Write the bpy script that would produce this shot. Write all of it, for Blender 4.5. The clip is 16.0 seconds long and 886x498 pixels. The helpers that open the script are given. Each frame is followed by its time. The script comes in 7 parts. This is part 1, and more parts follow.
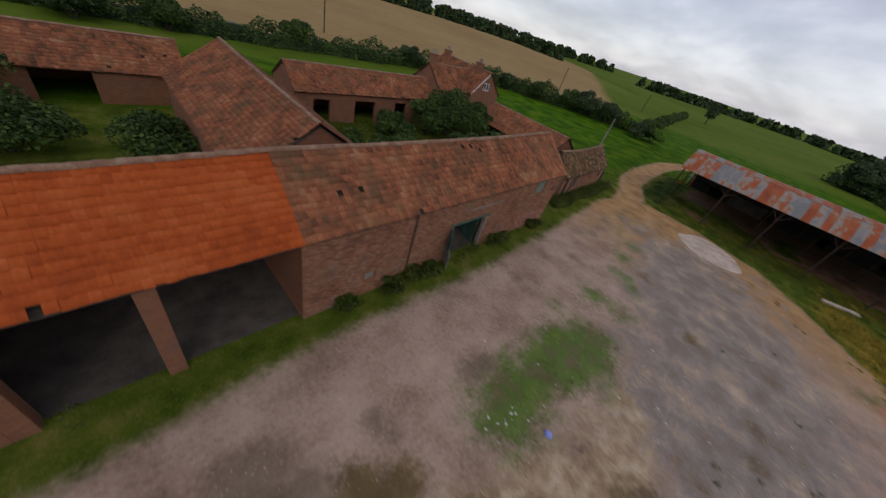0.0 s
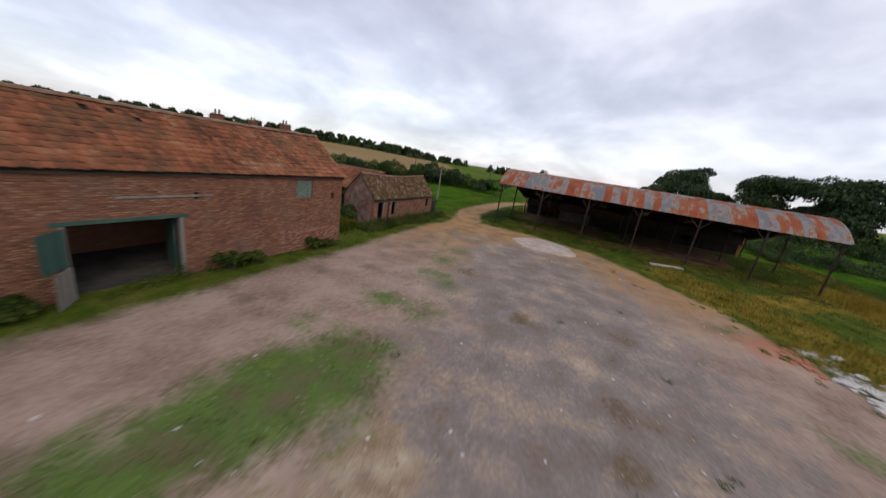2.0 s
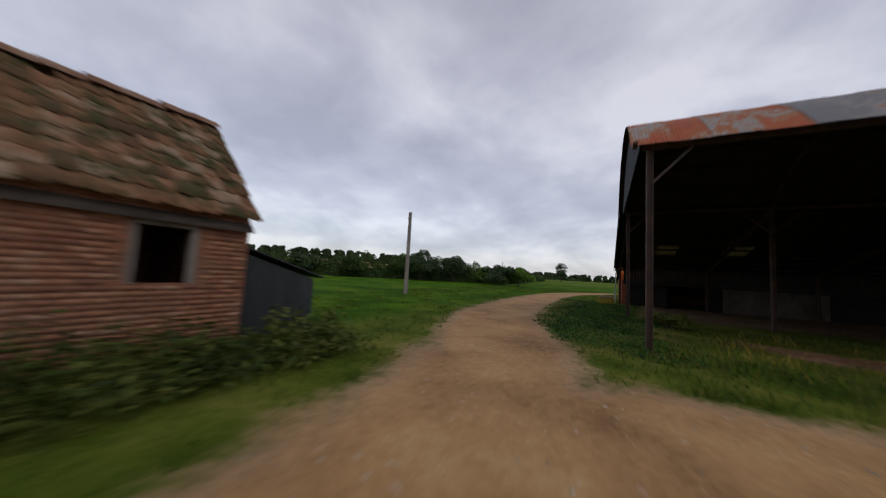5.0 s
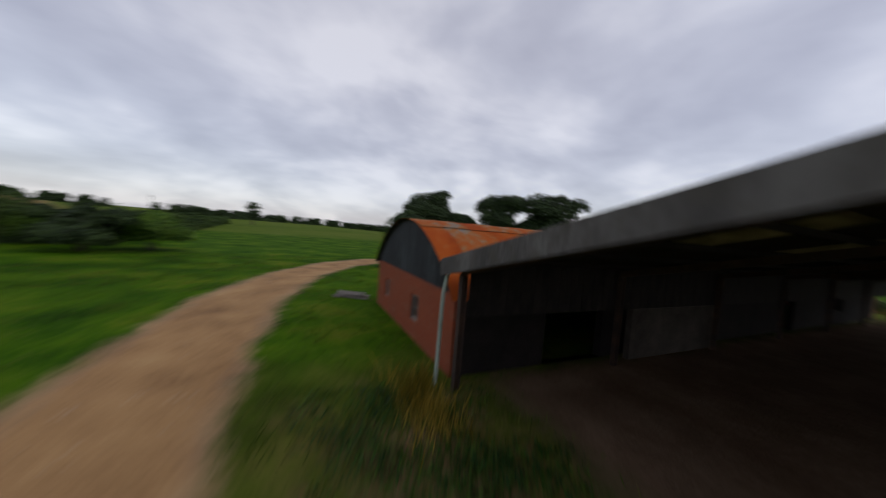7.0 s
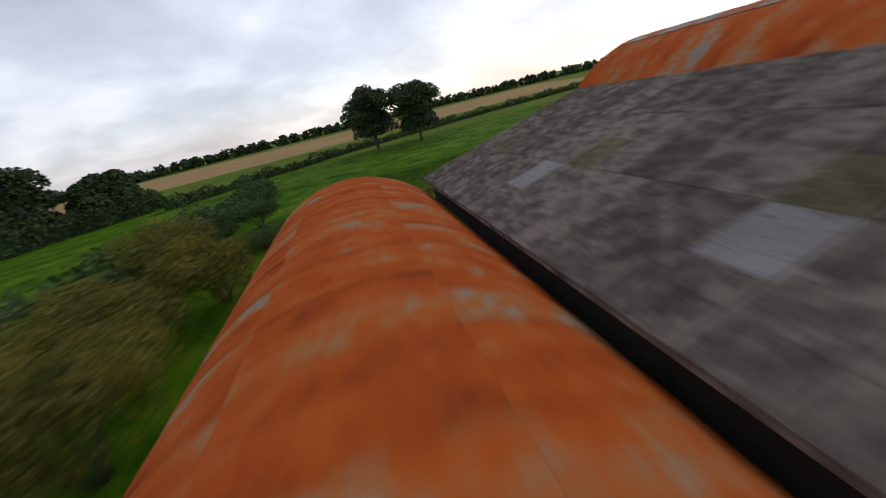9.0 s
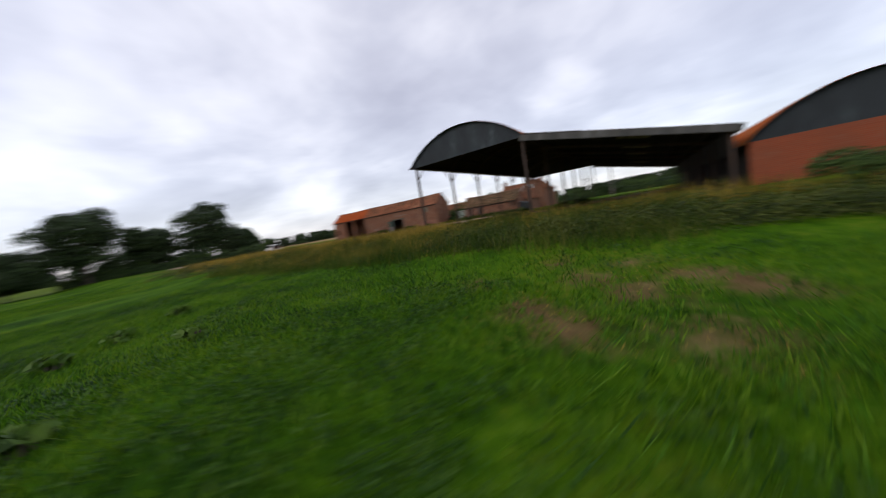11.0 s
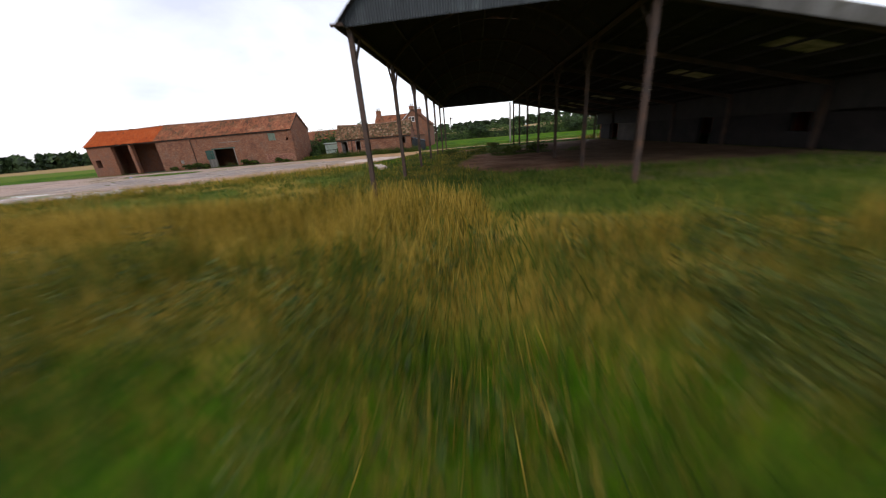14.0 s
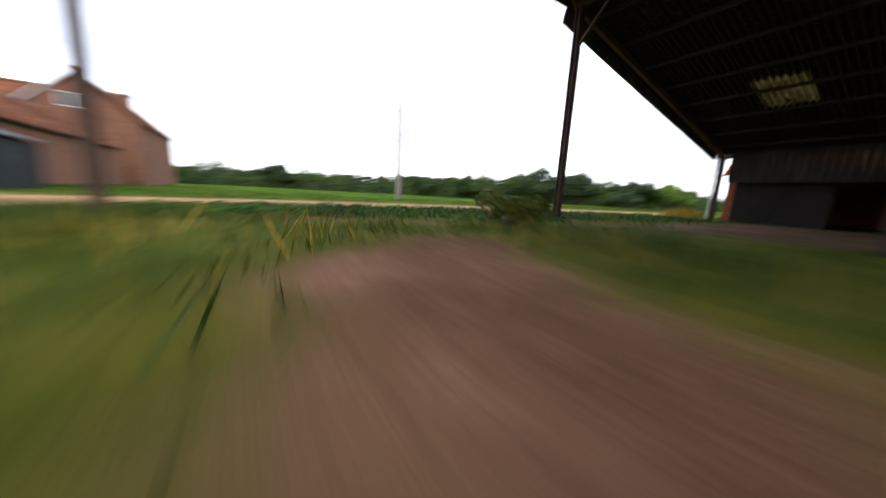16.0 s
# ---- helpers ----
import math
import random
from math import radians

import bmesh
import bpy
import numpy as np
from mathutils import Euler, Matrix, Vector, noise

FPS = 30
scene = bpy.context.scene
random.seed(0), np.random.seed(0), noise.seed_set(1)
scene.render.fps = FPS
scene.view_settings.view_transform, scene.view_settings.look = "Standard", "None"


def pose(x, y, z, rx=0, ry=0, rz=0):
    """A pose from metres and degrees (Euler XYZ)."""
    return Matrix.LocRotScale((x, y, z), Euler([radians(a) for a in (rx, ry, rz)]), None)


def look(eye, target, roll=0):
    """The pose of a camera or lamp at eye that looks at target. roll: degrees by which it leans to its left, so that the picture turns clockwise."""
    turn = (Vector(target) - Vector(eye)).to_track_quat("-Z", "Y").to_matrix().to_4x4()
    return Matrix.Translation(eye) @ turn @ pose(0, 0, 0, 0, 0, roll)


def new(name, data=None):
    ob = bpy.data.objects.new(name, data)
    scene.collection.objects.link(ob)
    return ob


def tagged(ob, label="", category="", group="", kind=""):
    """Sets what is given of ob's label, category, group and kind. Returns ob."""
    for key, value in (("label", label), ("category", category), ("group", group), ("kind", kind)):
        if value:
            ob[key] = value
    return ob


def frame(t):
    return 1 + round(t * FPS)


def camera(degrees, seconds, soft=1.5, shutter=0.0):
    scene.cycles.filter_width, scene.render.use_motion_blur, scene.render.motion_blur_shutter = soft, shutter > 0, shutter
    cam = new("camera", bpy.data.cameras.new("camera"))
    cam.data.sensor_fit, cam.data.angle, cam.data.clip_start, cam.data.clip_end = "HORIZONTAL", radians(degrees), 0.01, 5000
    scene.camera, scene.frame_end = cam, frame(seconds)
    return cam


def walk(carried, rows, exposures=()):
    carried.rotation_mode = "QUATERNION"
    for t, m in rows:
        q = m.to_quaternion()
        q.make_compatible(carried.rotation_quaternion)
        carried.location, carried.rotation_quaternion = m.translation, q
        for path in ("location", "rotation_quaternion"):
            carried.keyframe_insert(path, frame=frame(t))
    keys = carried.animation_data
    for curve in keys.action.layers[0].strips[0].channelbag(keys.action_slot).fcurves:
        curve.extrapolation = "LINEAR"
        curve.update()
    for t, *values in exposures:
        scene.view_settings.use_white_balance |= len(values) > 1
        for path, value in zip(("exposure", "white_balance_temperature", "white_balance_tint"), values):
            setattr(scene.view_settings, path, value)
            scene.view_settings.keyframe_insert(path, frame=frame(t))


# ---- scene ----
cam = camera(110, 16.0, soft=1.1, shutter=0.42)
# seconds, eye, target, roll
PATH = [
    (0, (-46.685, 25.439, 11.833), (-40.204, 30.269, 5.944), 18.24),
    (0.5, (-45.817, 21.786, 11.537), (-39.217, 26.217, 5.470), 14.50),
    (1, (-44.137, 19.779, 10.201), (-36.972, 23.741, 4.458), 9.26),
    (1.5, (-41.585, 19.396, 8.672), (-33.725, 23.205, 3.803), 8.95),
    (2, (-37.905, 19.819, 6.249), (-29.094, 23.721, 3.577), 9.07),
    (2.5, (-33.610, 20.721, 4.824), (-24.646, 24.880, 3.289), 9.12),
    (3, (-28.837, 22.096, 3.357), (-20.097, 26.891, 2.567), 9.83),
    (3.5, (-23.880, 24.149, 2.614), (-15.124, 28.948, 3.154), 4.56),
    (4, (-18.428, 27.004, 2.355), (-9.760, 31.919, 3.193), 2.48),
    (4.2, (-16.418, 27.598, 2.023), (-7.792, 32.524, 3.174), 0.37),
    (4.6, (-12.428, 29.778, 1.767), (-3.748, 34.630, 2.831), 1.16),
    (5.2, (-6.994, 31.253, 1.476), (1.923, 35.734, 2.104), 4.06),
    (5.8, (-1.847, 32.614, 1.386), (7.685, 35.633, 1.547), 6.42),
    (6.3, (2.415, 34.876, 1.543), (12.411, 35.150, 1.574), 6.46),
    (6.5, (3.827, 35.367, 1.737), (13.822, 35.258, 1.423), 5.62),
    (7, (11.767, 33.180, 3.280), (20.839, 29.005, 2.773), 4.44),
    (7.5, (15.866, 32.695, 6.046), (20.209, 24.241, 2.938), -11.46),
    (7.8, (19.412, 31.341, 6.022), (20.335, 22.288, 1.875), -22.89),
    (8, (20.352, 29.997, 6.654), (20.099, 21.221, 1.867), -24.09),
    (8.2, (20.960, 28.027, 6.945), (20.319, 19.425, 1.886), -19.85),
    (8.8, (20.902, 19.464, 6.381), (19.421, 10.661, 1.875), -15.14),
    (9.4, (20.379, 7.489, 5.485), (18.040, -1.409, 1.567), -10.50),
    (9.9, (19.455, -2.411, 4.385), (14.680, -10.534, 1.037), -6.81),
    (10.2, (18.728, -7.351, 3.601), (10.356, -11.990, 0.706), -5.32),
    (10.3, (18.468, -8.727, 3.326), (9.369, -11.833, 0.575), -4.96),
    (10.4, (18.203, -9.940, 3.049), (8.662, -11.400, 0.433), -4.67),
    (10.5, (17.935, -10.972, 2.769), (8.253, -10.729, 0.279), -4.42),
    (10.6, (17.161, -12.889, 2.302), (7.625, -10.811, 0.122), -5.59),
    (10.7, (16.385, -14.644, 1.867), (7.354, -10.777, -0.003), -6.68),
    (10.8, (15.609, -16.239, 1.463), (7.429, -10.702, -0.094), -7.69),
    (10.9, (14.835, -17.675, 1.092), (7.821, -10.655, -0.147), -8.64),
    (11, (14.059, -18.950, 0.752), (8.485, -10.698, -0.160), -9.53),
    (11.5, (10.540, -21.725, 1.540), (7.342, -12.308, 0.492), -8.34),
    (12, (8.186, -23.808, 2.193), (5.729, -14.872, -1.563), -7.21),
    (12.5, (6.112, -24.285, 2.085), (4.175, -15.329, -1.918), -11.90),
    (13, (4.140, -21.635, 1.512), (3.027, -12.424, -2.218), -9.88),
    (13.5, (3.494, -17.106, 1.468), (2.549, -7.895, -2.310), -8.91),
    (14, (3.319, -9.976, 1.852), (2.200, -0.655, -1.593), -4.92),
    (14.5, (3.323, -2.727, 1.353), (1.816, 6.443, -2.342), -1.23),
    (15, (2.796, 5.660, 0.618), (1.541, 15.035, -2.628), -1.49),
    (15.5, (2.807, 15.364, 0.420), (1.905, 25.036, -2.130), 0.78),
    (15.7, (2.351, 19.109, 0.433), (3.264, 28.847, -1.651), 1.34),
    (15.85, (1.950, 21.920, 0.445), (4.908, 31.245, -1.628), 1.96),
    (16, (1.668, 24.727, 0.453), (6.719, 33.186, -1.259), 3.17),
]
EXPOSURES = [(0.0, -0.4), (0.5, -0.2), (1.0, -0.05), (2.0, -0.04), (3.0, -0.18), (3.5, -0.26), (4.0, -0.34), (6.3, -0.5), (7.0, -0.45), (8.2, -0.38), (10.3, 0.02), (11.0, 0.0), (12.0, -0.14), (12.5, -0.08), (13.5, 0.35), (14.0, 0.55), (14.5, 0.12), (15.0, 0.62), (15.5, 1.5), (16.0, 1.28)]
walk(cam, [(t, look(e, g, r)) for t, e, g, r in PATH], EXPOSURES)

# ---- world, sun ----
world = bpy.data.worlds.new("overcast_sky")
scene.world = world
world.use_nodes = True
wn, wl = world.node_tree.nodes, world.node_tree.links
wn.clear()
SUN_EL, SUN_AZ = radians(38), radians(215)


def wnode(kind, **props):
    n = wn.new(kind)
    for k, v in props.items():
        if k == "inputs":
            for a, b in v.items():
                n.inputs[a].default_value = b
    return n


w_out = wn.new("ShaderNodeOutputWorld")
w_add = wn.new("ShaderNodeAddShader")
w_sky = wn.new("ShaderNodeTexSky")
w_sky.sky_type, w_sky.sun_disc, w_sky.sun_elevation, w_sky.sun_rotation = "NISHITA", False, SUN_EL, SUN_AZ
w_bg1 = wnode("ShaderNodeBackground", inputs={"Strength": 0.05})
w_bg2 = wnode("ShaderNodeBackground", inputs={"Strength": 1.0})
wl.new(w_sky.outputs[0], w_bg1.inputs[0])
# cloud deck: the sky's direction laid on a flat layer high above
w_tc = wn.new("ShaderNodeTexCoord")
w_sep = wn.new("ShaderNodeSeparateXYZ")
wl.new(w_tc.outputs["Generated"], w_sep.inputs[0])


def wmath(op, a, b):
    n = wn.new("ShaderNodeMath")
    n.operation = op
    for k, v in enumerate((a, b)):
        if isinstance(v, (int, float)):
            n.inputs[k].default_value = v
        else:
            wl.new(v, n.inputs[k])
    return n.outputs[0]


w_den = wmath("ADD", wmath("MAXIMUM", w_sep.outputs[2], 0.0), 0.30)
w_com = wn.new("ShaderNodeCombineXYZ")
wl.new(wmath("DIVIDE", w_sep.outputs[0], w_den), w_com.inputs[0]); wl.new(wmath("DIVIDE", w_sep.outputs[1], w_den), w_com.inputs[1])
w_n1 = wnode("ShaderNodeTexNoise", inputs={"Scale": 1.25, "Detail": 6.0, "Roughness": 0.50, "Distortion": 0.35})
w_n2 = wnode("ShaderNodeTexNoise", inputs={"Scale": 3.4, "Detail": 5.0, "Roughness": 0.50, "Distortion": 0.25})
wl.new(w_com.outputs[0], w_n1.inputs[0]); wl.new(w_com.outputs[0], w_n2.inputs[0])
w_mix = wn.new("ShaderNodeMath"); w_mix.operation = "MULTIPLY_ADD"; w_mix.inputs[1].default_value = 0.35
wl.new(w_n2.outputs[0], w_mix.inputs[0]); wl.new(w_n1.outputs[0], w_mix.inputs[2])
w_ramp = wn.new("ShaderNodeValToRGB")
w_ramp.color_ramp.elements[0].position, w_ramp.color_ramp.elements[0].color = 0.50, (0.46, 0.445, 0.52, 1)
w_ramp.color_ramp.elements[1].position, w_ramp.color_ramp.elements[1].color = 0.84, (0.86, 0.84, 0.90, 1)
w_e = w_ramp.color_ramp.elements.new(0.66); w_e.color = (0.60, 0.59, 0.67, 1)
wl.new(w_mix.outputs[0], w_ramp.inputs[0])
wl.new(w_ramp.outputs[0], w_bg2.inputs[0])
wl.new(w_bg1.outputs[0], w_add.inputs[0]); wl.new(w_bg2.outputs[0], w_add.inputs[1])
wl.new(w_add.outputs[0], w_out.inputs[0])

sun = new("sun", bpy.data.lights.new("sun", "SUN"))
sun.data.energy, sun.data.angle, sun.data.color = 0.6, radians(25), (1.0, 0.96, 0.90)
sun.matrix_world = look((0, 0, 60), (-math.sin(SUN_AZ) * 60 / math.tan(SUN_EL), -math.cos(SUN_AZ) * 60 / math.tan(SUN_EL), 0))

# ---- materials ----
def ramp_node(nt, stops):
    r = nt.nodes.new("ShaderNodeValToRGB")
    el = r.color_ramp.elements
    el[0].position, el[0].color = stops[0][0], (*stops[0][1], 1)
    el[1].position, el[1].color = stops[-1][0], (*stops[-1][1], 1)
    for pos, col in stops[1:-1]:
        e = el.new(pos)
        e.color = (*col, 1)
    return r


def math_node(nt, op, a, b):
    m = nt.nodes.new("ShaderNodeMath")
    m.operation = op
    for i, v in enumerate((a, b)):
        if isinstance(v, (int, float)):
            m.inputs[i].default_value = v
        else:
            nt.links.new(v, m.inputs[i])
    return m.outputs[0]


def noise_node(nt, vec, scale, detail=4.0, rough=0.55, distort=0.0):
    n = nt.nodes.new("ShaderNodeTexNoise")
    n.inputs["Scale"].default_value, n.inputs["Detail"].default_value = scale, detail
    n.inputs["Roughness"].default_value, n.inputs["Distortion"].default_value = rough, distort
    nt.links.new(vec, n.inputs["Vector"])
    return n.outputs[0]


def mix_col(nt, fac, a, b, mode="MIX"):
    m = nt.nodes.new("ShaderNodeMix")
    m.data_type, m.blend_type = "RGBA", mode
    for sock, v in ((m.inputs[0], fac), (m.inputs[6], a), (m.inputs[7], b)):
        if isinstance(v, (int, float)):
            sock.default_value = v
        elif isinstance(v, tuple):
            sock.default_value = (*v, 1)
        else:
            nt.links.new(v, sock)
    return m.outputs[2]


def base_mat(name):
    m = bpy.data.materials.new(name)
    m.use_nodes = True
    nt = m.node_tree
    return m, nt, nt.nodes["Principled BSDF"]


def coords(nt, stretch=(1, 1, 1), vary=True, world_space=False):
    """Object coordinates, shifted at random from object to object."""
    if world_space:
        g = nt.nodes.new("ShaderNodeNewGeometry")
        src = g.outputs["Position"]
    else:
        t = nt.nodes.new("ShaderNodeTexCoord")
        src = t.outputs["Object"]
        if vary:
            oi = nt.nodes.new("ShaderNodeObjectInfo")
            k = math_node(nt, "MULTIPLY", oi.outputs["Random"], 57.0)
            add = nt.nodes.new("ShaderNodeVectorMath")
            add.operation = "ADD"
            nt.links.new(src, add.inputs[0]); nt.links.new(k, add.inputs[1])
            src = add.outputs[0]
    mp = nt.nodes.new("ShaderNodeMapping")
    mp.inputs["Scale"].default_value = stretch
    nt.links.new(src, mp.inputs[0])
    return mp.outputs[0]


def bump(nt, bs, height, strength=0.3, dist=0.02):
    b = nt.nodes.new("ShaderNodeBump")
    b.inputs["Strength"].default_value, b.inputs["Distance"].default_value = strength, dist
    nt.links.new(height, b.inputs["Height"])
    nt.links.new(b.outputs[0], bs.inputs["Normal"])


def surface(name, stops, scale=1.5, fine=25.0, rough=0.8, metal=0.0, relief=0.3, stretch=(1, 1, 1), shift=0.0, island=0.0, grime=None,
            spec=0.35, world_space=False, dist=0.02):
    """A worn surface: colours along a two-scale noise, moved from object to object by shift and from piece to piece by island."""
    m, nt, bs = base_mat(name)
    v = coords(nt, stretch, world_space=world_space)
    big, small = noise_node(nt, v, scale, 5.0), noise_node(nt, v, fine, 3.0)
    f = math_node(nt, "ADD", math_node(nt, "MULTIPLY", big, 0.72), math_node(nt, "MULTIPLY", small, 0.28))
    if shift:
        oi = nt.nodes.new("ShaderNodeObjectInfo")
        f = math_node(nt, "ADD", f, math_node(nt, "MULTIPLY", math_node(nt, "SUBTRACT", oi.outputs["Random"], 0.5), shift))
    if island:
        g = nt.nodes.new("ShaderNodeNewGeometry")
        f = math_node(nt, "ADD", f, math_node(nt, "MULTIPLY", math_node(nt, "SUBTRACT", g.outputs["Random Per Island"], 0.5), island))
    r = ramp_node(nt, stops)
    nt.links.new(f, r.inputs[0])
    col = r.outputs[0]
    if grime:
        colour, sc, lo, hi = grime
        gn = noise_node(nt, coords(nt, (1, 1, 1), world_space=world_space), sc, 6.0, 0.62)
        mr = nt.nodes.new("ShaderNodeMapRange")
        mr.inputs[1].default_value, mr.inputs[2].default_value = lo, hi
        nt.links.new(gn, mr.inputs[0])
        col = mix_col(nt, mr.outputs[0], col, colour)
    nt.links.new(col, bs.inputs["Base Color"])
    bs.inputs["Roughness"].default_value, bs.inputs["Metallic"].default_value = rough, metal
    bs.inputs["Specular IOR Level"].default_value = spec
    if relief:
        bump(nt, bs, small, relief, dist)
    return m


def brick_surface(name, a, b, mortar, grime=None, along=0):
    """Small brickwork in courses of 75 mm, with weathered faces; along: the horizontal axis of the wall (0: x, 1: y)."""
    m, nt, bs = base_mat(name)
    g = nt.nodes.new("ShaderNodeNewGeometry")
    sep = nt.nodes.new("ShaderNodeSeparateXYZ")
    nt.links.new(g.outputs["Position"], sep.inputs[0])
    com = nt.nodes.new("ShaderNodeCombineXYZ")
    nt.links.new(sep.outputs[along], com.inputs[0]); nt.links.new(sep.outputs[2], com.inputs[1])
    br = nt.nodes.new("ShaderNodeTexBrick")
    br.inputs["Scale"].default_value = 1.0
    br.inputs["Brick Width"].default_value, br.inputs["Row Height"].default_value = 0.235, 0.078
    br.inputs["Mortar Size"].default_value, br.inputs["Mortar Smooth"].default_value = 0.008, 0.3
    br.inputs["Color1"].default_value, br.inputs["Color2"].default_value, br.inputs["Mortar"].default_value = (*a, 1), (*b, 1), (*mortar, 1)
    nt.links.new(com.outputs[0], br.inputs["Vector"])
    flat = nt.nodes.new("ShaderNodeVectorMath")
    flat.operation = "MULTIPLY"
    flat.inputs[1].default_value = (1.0, 1.0, 3.6)
    nt.links.new(g.outputs["Position"], flat.inputs[0])
    big, small = noise_node(nt, g.outputs["Position"], 0.9, 6.0, 0.62), noise_node(nt, flat.outputs[0], 7.0, 5.0, 0.65)
    col = mix_col(nt, math_node(nt, "MULTIPLY", small, 0.75), br.outputs["Color"], (0.75, 0.6, 0.52), "MULTIPLY")
    mr = nt.nodes.new("ShaderNodeMapRange")
    mr.inputs[1].default_value, mr.inputs[2].default_value = 0.46, 0.7
    nt.links.new(big, mr.inputs[0])
    col = mix_col(nt, math_node(nt, "MULTIPLY", mr.outputs[0], 0.7), col, grime or (0.14, 0.085, 0.065))
    salts = nt.nodes.new("ShaderNodeMapRange")
    salts.inputs[1].default_value, salts.inputs[2].default_value = 0.54, 0.74
    nt.links.new(noise_node(nt, flat.outputs[0], 1.2, 8.0, 0.72, 0.3), salts.inputs[0])
    col = mix_col(nt, math_node(nt, "MULTIPLY", salts.outputs[0], 0.5), col, (0.27, 0.175, 0.12))
    nt.links.new(col, bs.inputs["Base Color"])
    bs.inputs["Roughness"].default_value, bs.inputs["Specular IOR Level"].default_value = 0.9, 0.2
    h = math_node(nt, "SUBTRACT", math_node(nt, "MULTIPLY", small, 0.5), br.outputs["Fac"])
    bump(nt, bs, h, 0.5, 0.012)
    return m


M_RUST = surface("rusty_corrugated_iron", [(0.36, (0.15, 0.15, 0.152)), (0.455, (0.25, 0.225, 0.205)), (0.485, (0.25, 0.16, 0.105)), (0.52, (0.26, 0.088, 0.034)), (0.60, (0.29, 0.062, 0.016)), (0.75, (0.17, 0.038, 0.014))],
                 scale=1.1, fine=9.0, rough=0.72, metal=0.0, relief=0.15, stretch=(0.6, 1.0, 0.6), shift=0.24)
M_RUST2 = surface("deep_rusty_corrugated_iron", [(0.29, (0.19, 0.18, 0.165)), (0.355, (0.25, 0.185, 0.125)), (0.40, (0.31, 0.125, 0.042)), (0.49, (0.36, 0.078, 0.010)), (0.60, (0.31, 0.056, 0.007)), (0.74, (0.17, 0.034, 0.008))],
                  scale=1.3, fine=7.0, rough=0.85, spec=0.12, relief=0.15, stretch=(0.6, 1.0, 0.6), shift=0.15)
M_ASBESTOS = surface("weathered_fibre_cement", [(0.38, (0.068, 0.056, 0.045)), (0.5, (0.143, 0.121, 0.099)), (0.60, (0.237, 0.202, 0.167))], scale=2.2, fine=9.0, rough=0.92, relief=0.35, shift=0.12,
                     grime=((0.066, 0.056, 0.045), 4.5, 0.52, 0.72))
M_ASB_NEW = surface("pale_fibre_cement", [(0.36, (0.22, 0.21, 0.21)), (0.64, (0.30, 0.29, 0.285))], scale=0.7, fine=16.0, rough=0.9)
M_FASCIA = surface("grey_fibre_cement_edge", [(0.36, (0.05, 0.048, 0.044)), (0.52, (0.095, 0.090, 0.082)), (0.68, (0.16, 0.155, 0.142))], scale=1.2, fine=14.0, rough=0.9, stretch=(1, 1, 0.3), grime=((0.08, 0.075, 0.06), 3.0, 0.5, 0.75))
M_BLACKTIN = surface("black_tarred_tin", [(0.36, (0.016, 0.020, 0.022)), (0.55, (0.030, 0.036, 0.040)), (0.62, (0.045, 0.056, 0.058)), (0.70, (0.16, 0.18, 0.18))], scale=0.9, fine=7.0, rough=0.6, stretch=(1.2, 1, 0.35), relief=0.2)
M_STEEL = surface("rusty_painted_steel", [(0.36, (0.035, 0.026, 0.022)), (0.55, (0.065, 0.038, 0.026)), (0.72, (0.11, 0.055, 0.03))], scale=2.5, fine=30.0, rough=0.75)
M_DARKTIMBER = surface("dark_old_timber", [(0.36, (0.025, 0.020, 0.016)), (0.65, (0.07, 0.055, 0.042))], scale=2.0, fine=20.0, rough=0.9, stretch=(1, 1, 0.2))
M_PALETIMBER = surface("weathered_grey_timber", [(0.36, (0.12, 0.105, 0.09)), (0.65, (0.26, 0.23, 0.20))], scale=2.0, fine=24.0, rough=0.9, stretch=(1, 1, 0.2))
M_GREENPAINT = surface("flaking_green_paint", [(0.36, (0.025, 0.065, 0.050)), (0.58, (0.045, 0.10, 0.075)), (0.72, (0.16, 0.17, 0.14))], scale=1.8, fine=18.0, rough=0.75, stretch=(1, 1, 0.4))
M_PALEGREEN = surface("faded_green_boards", [(0.36, (0.085, 0.115, 0.085)), (0.55, (0.145, 0.190, 0.145)), (0.72, (0.23, 0.27, 0.22))], scale=1.6, fine=16.0, rough=0.85, stretch=(1, 1, 0.4))
M_PALETIN = surface("faded_pale_green_tin", [(0.34, (0.13, 0.105, 0.075)), (0.43, (0.30, 0.36, 0.29)), (0.60, (0.42, 0.49, 0.41)), (0.74, (0.24, 0.20, 0.14))], scale=1.0, fine=9.0, rough=0.7, stretch=(1, 1, 0.4))
M_DARK = surface("dark_interior_surface", [(0.36, (0.045, 0.038, 0.032)), (0.65, (0.10, 0.085, 0.07))], scale=1.2, fine=14.0, rough=0.95)
M_BRICK = brick_surface("old_red_brickwork", (0.265, 0.112, 0.059), (0.190, 0.081, 0.045), (0.213, 0.140, 0.098))
M_BRICK_Y = brick_surface("old_red_brickwork_side", (0.265, 0.117, 0.065), (0.201, 0.088, 0.053), (0.213, 0.140, 0.098), along=1)
M_BRICK_C = brick_surface("orange_brickwork", (0.34, 0.085, 0.036), (0.30, 0.070, 0.032), (0.26, 0.12, 0.07), grime=(0.22, 0.07, 0.035))
M_BRICK_CY = brick_surface("orange_brickwork_side", (0.34, 0.085, 0.036), (0.30, 0.070, 0.032), (0.26, 0.12, 0.07), grime=(0.20, 0.07, 0.035), along=1)
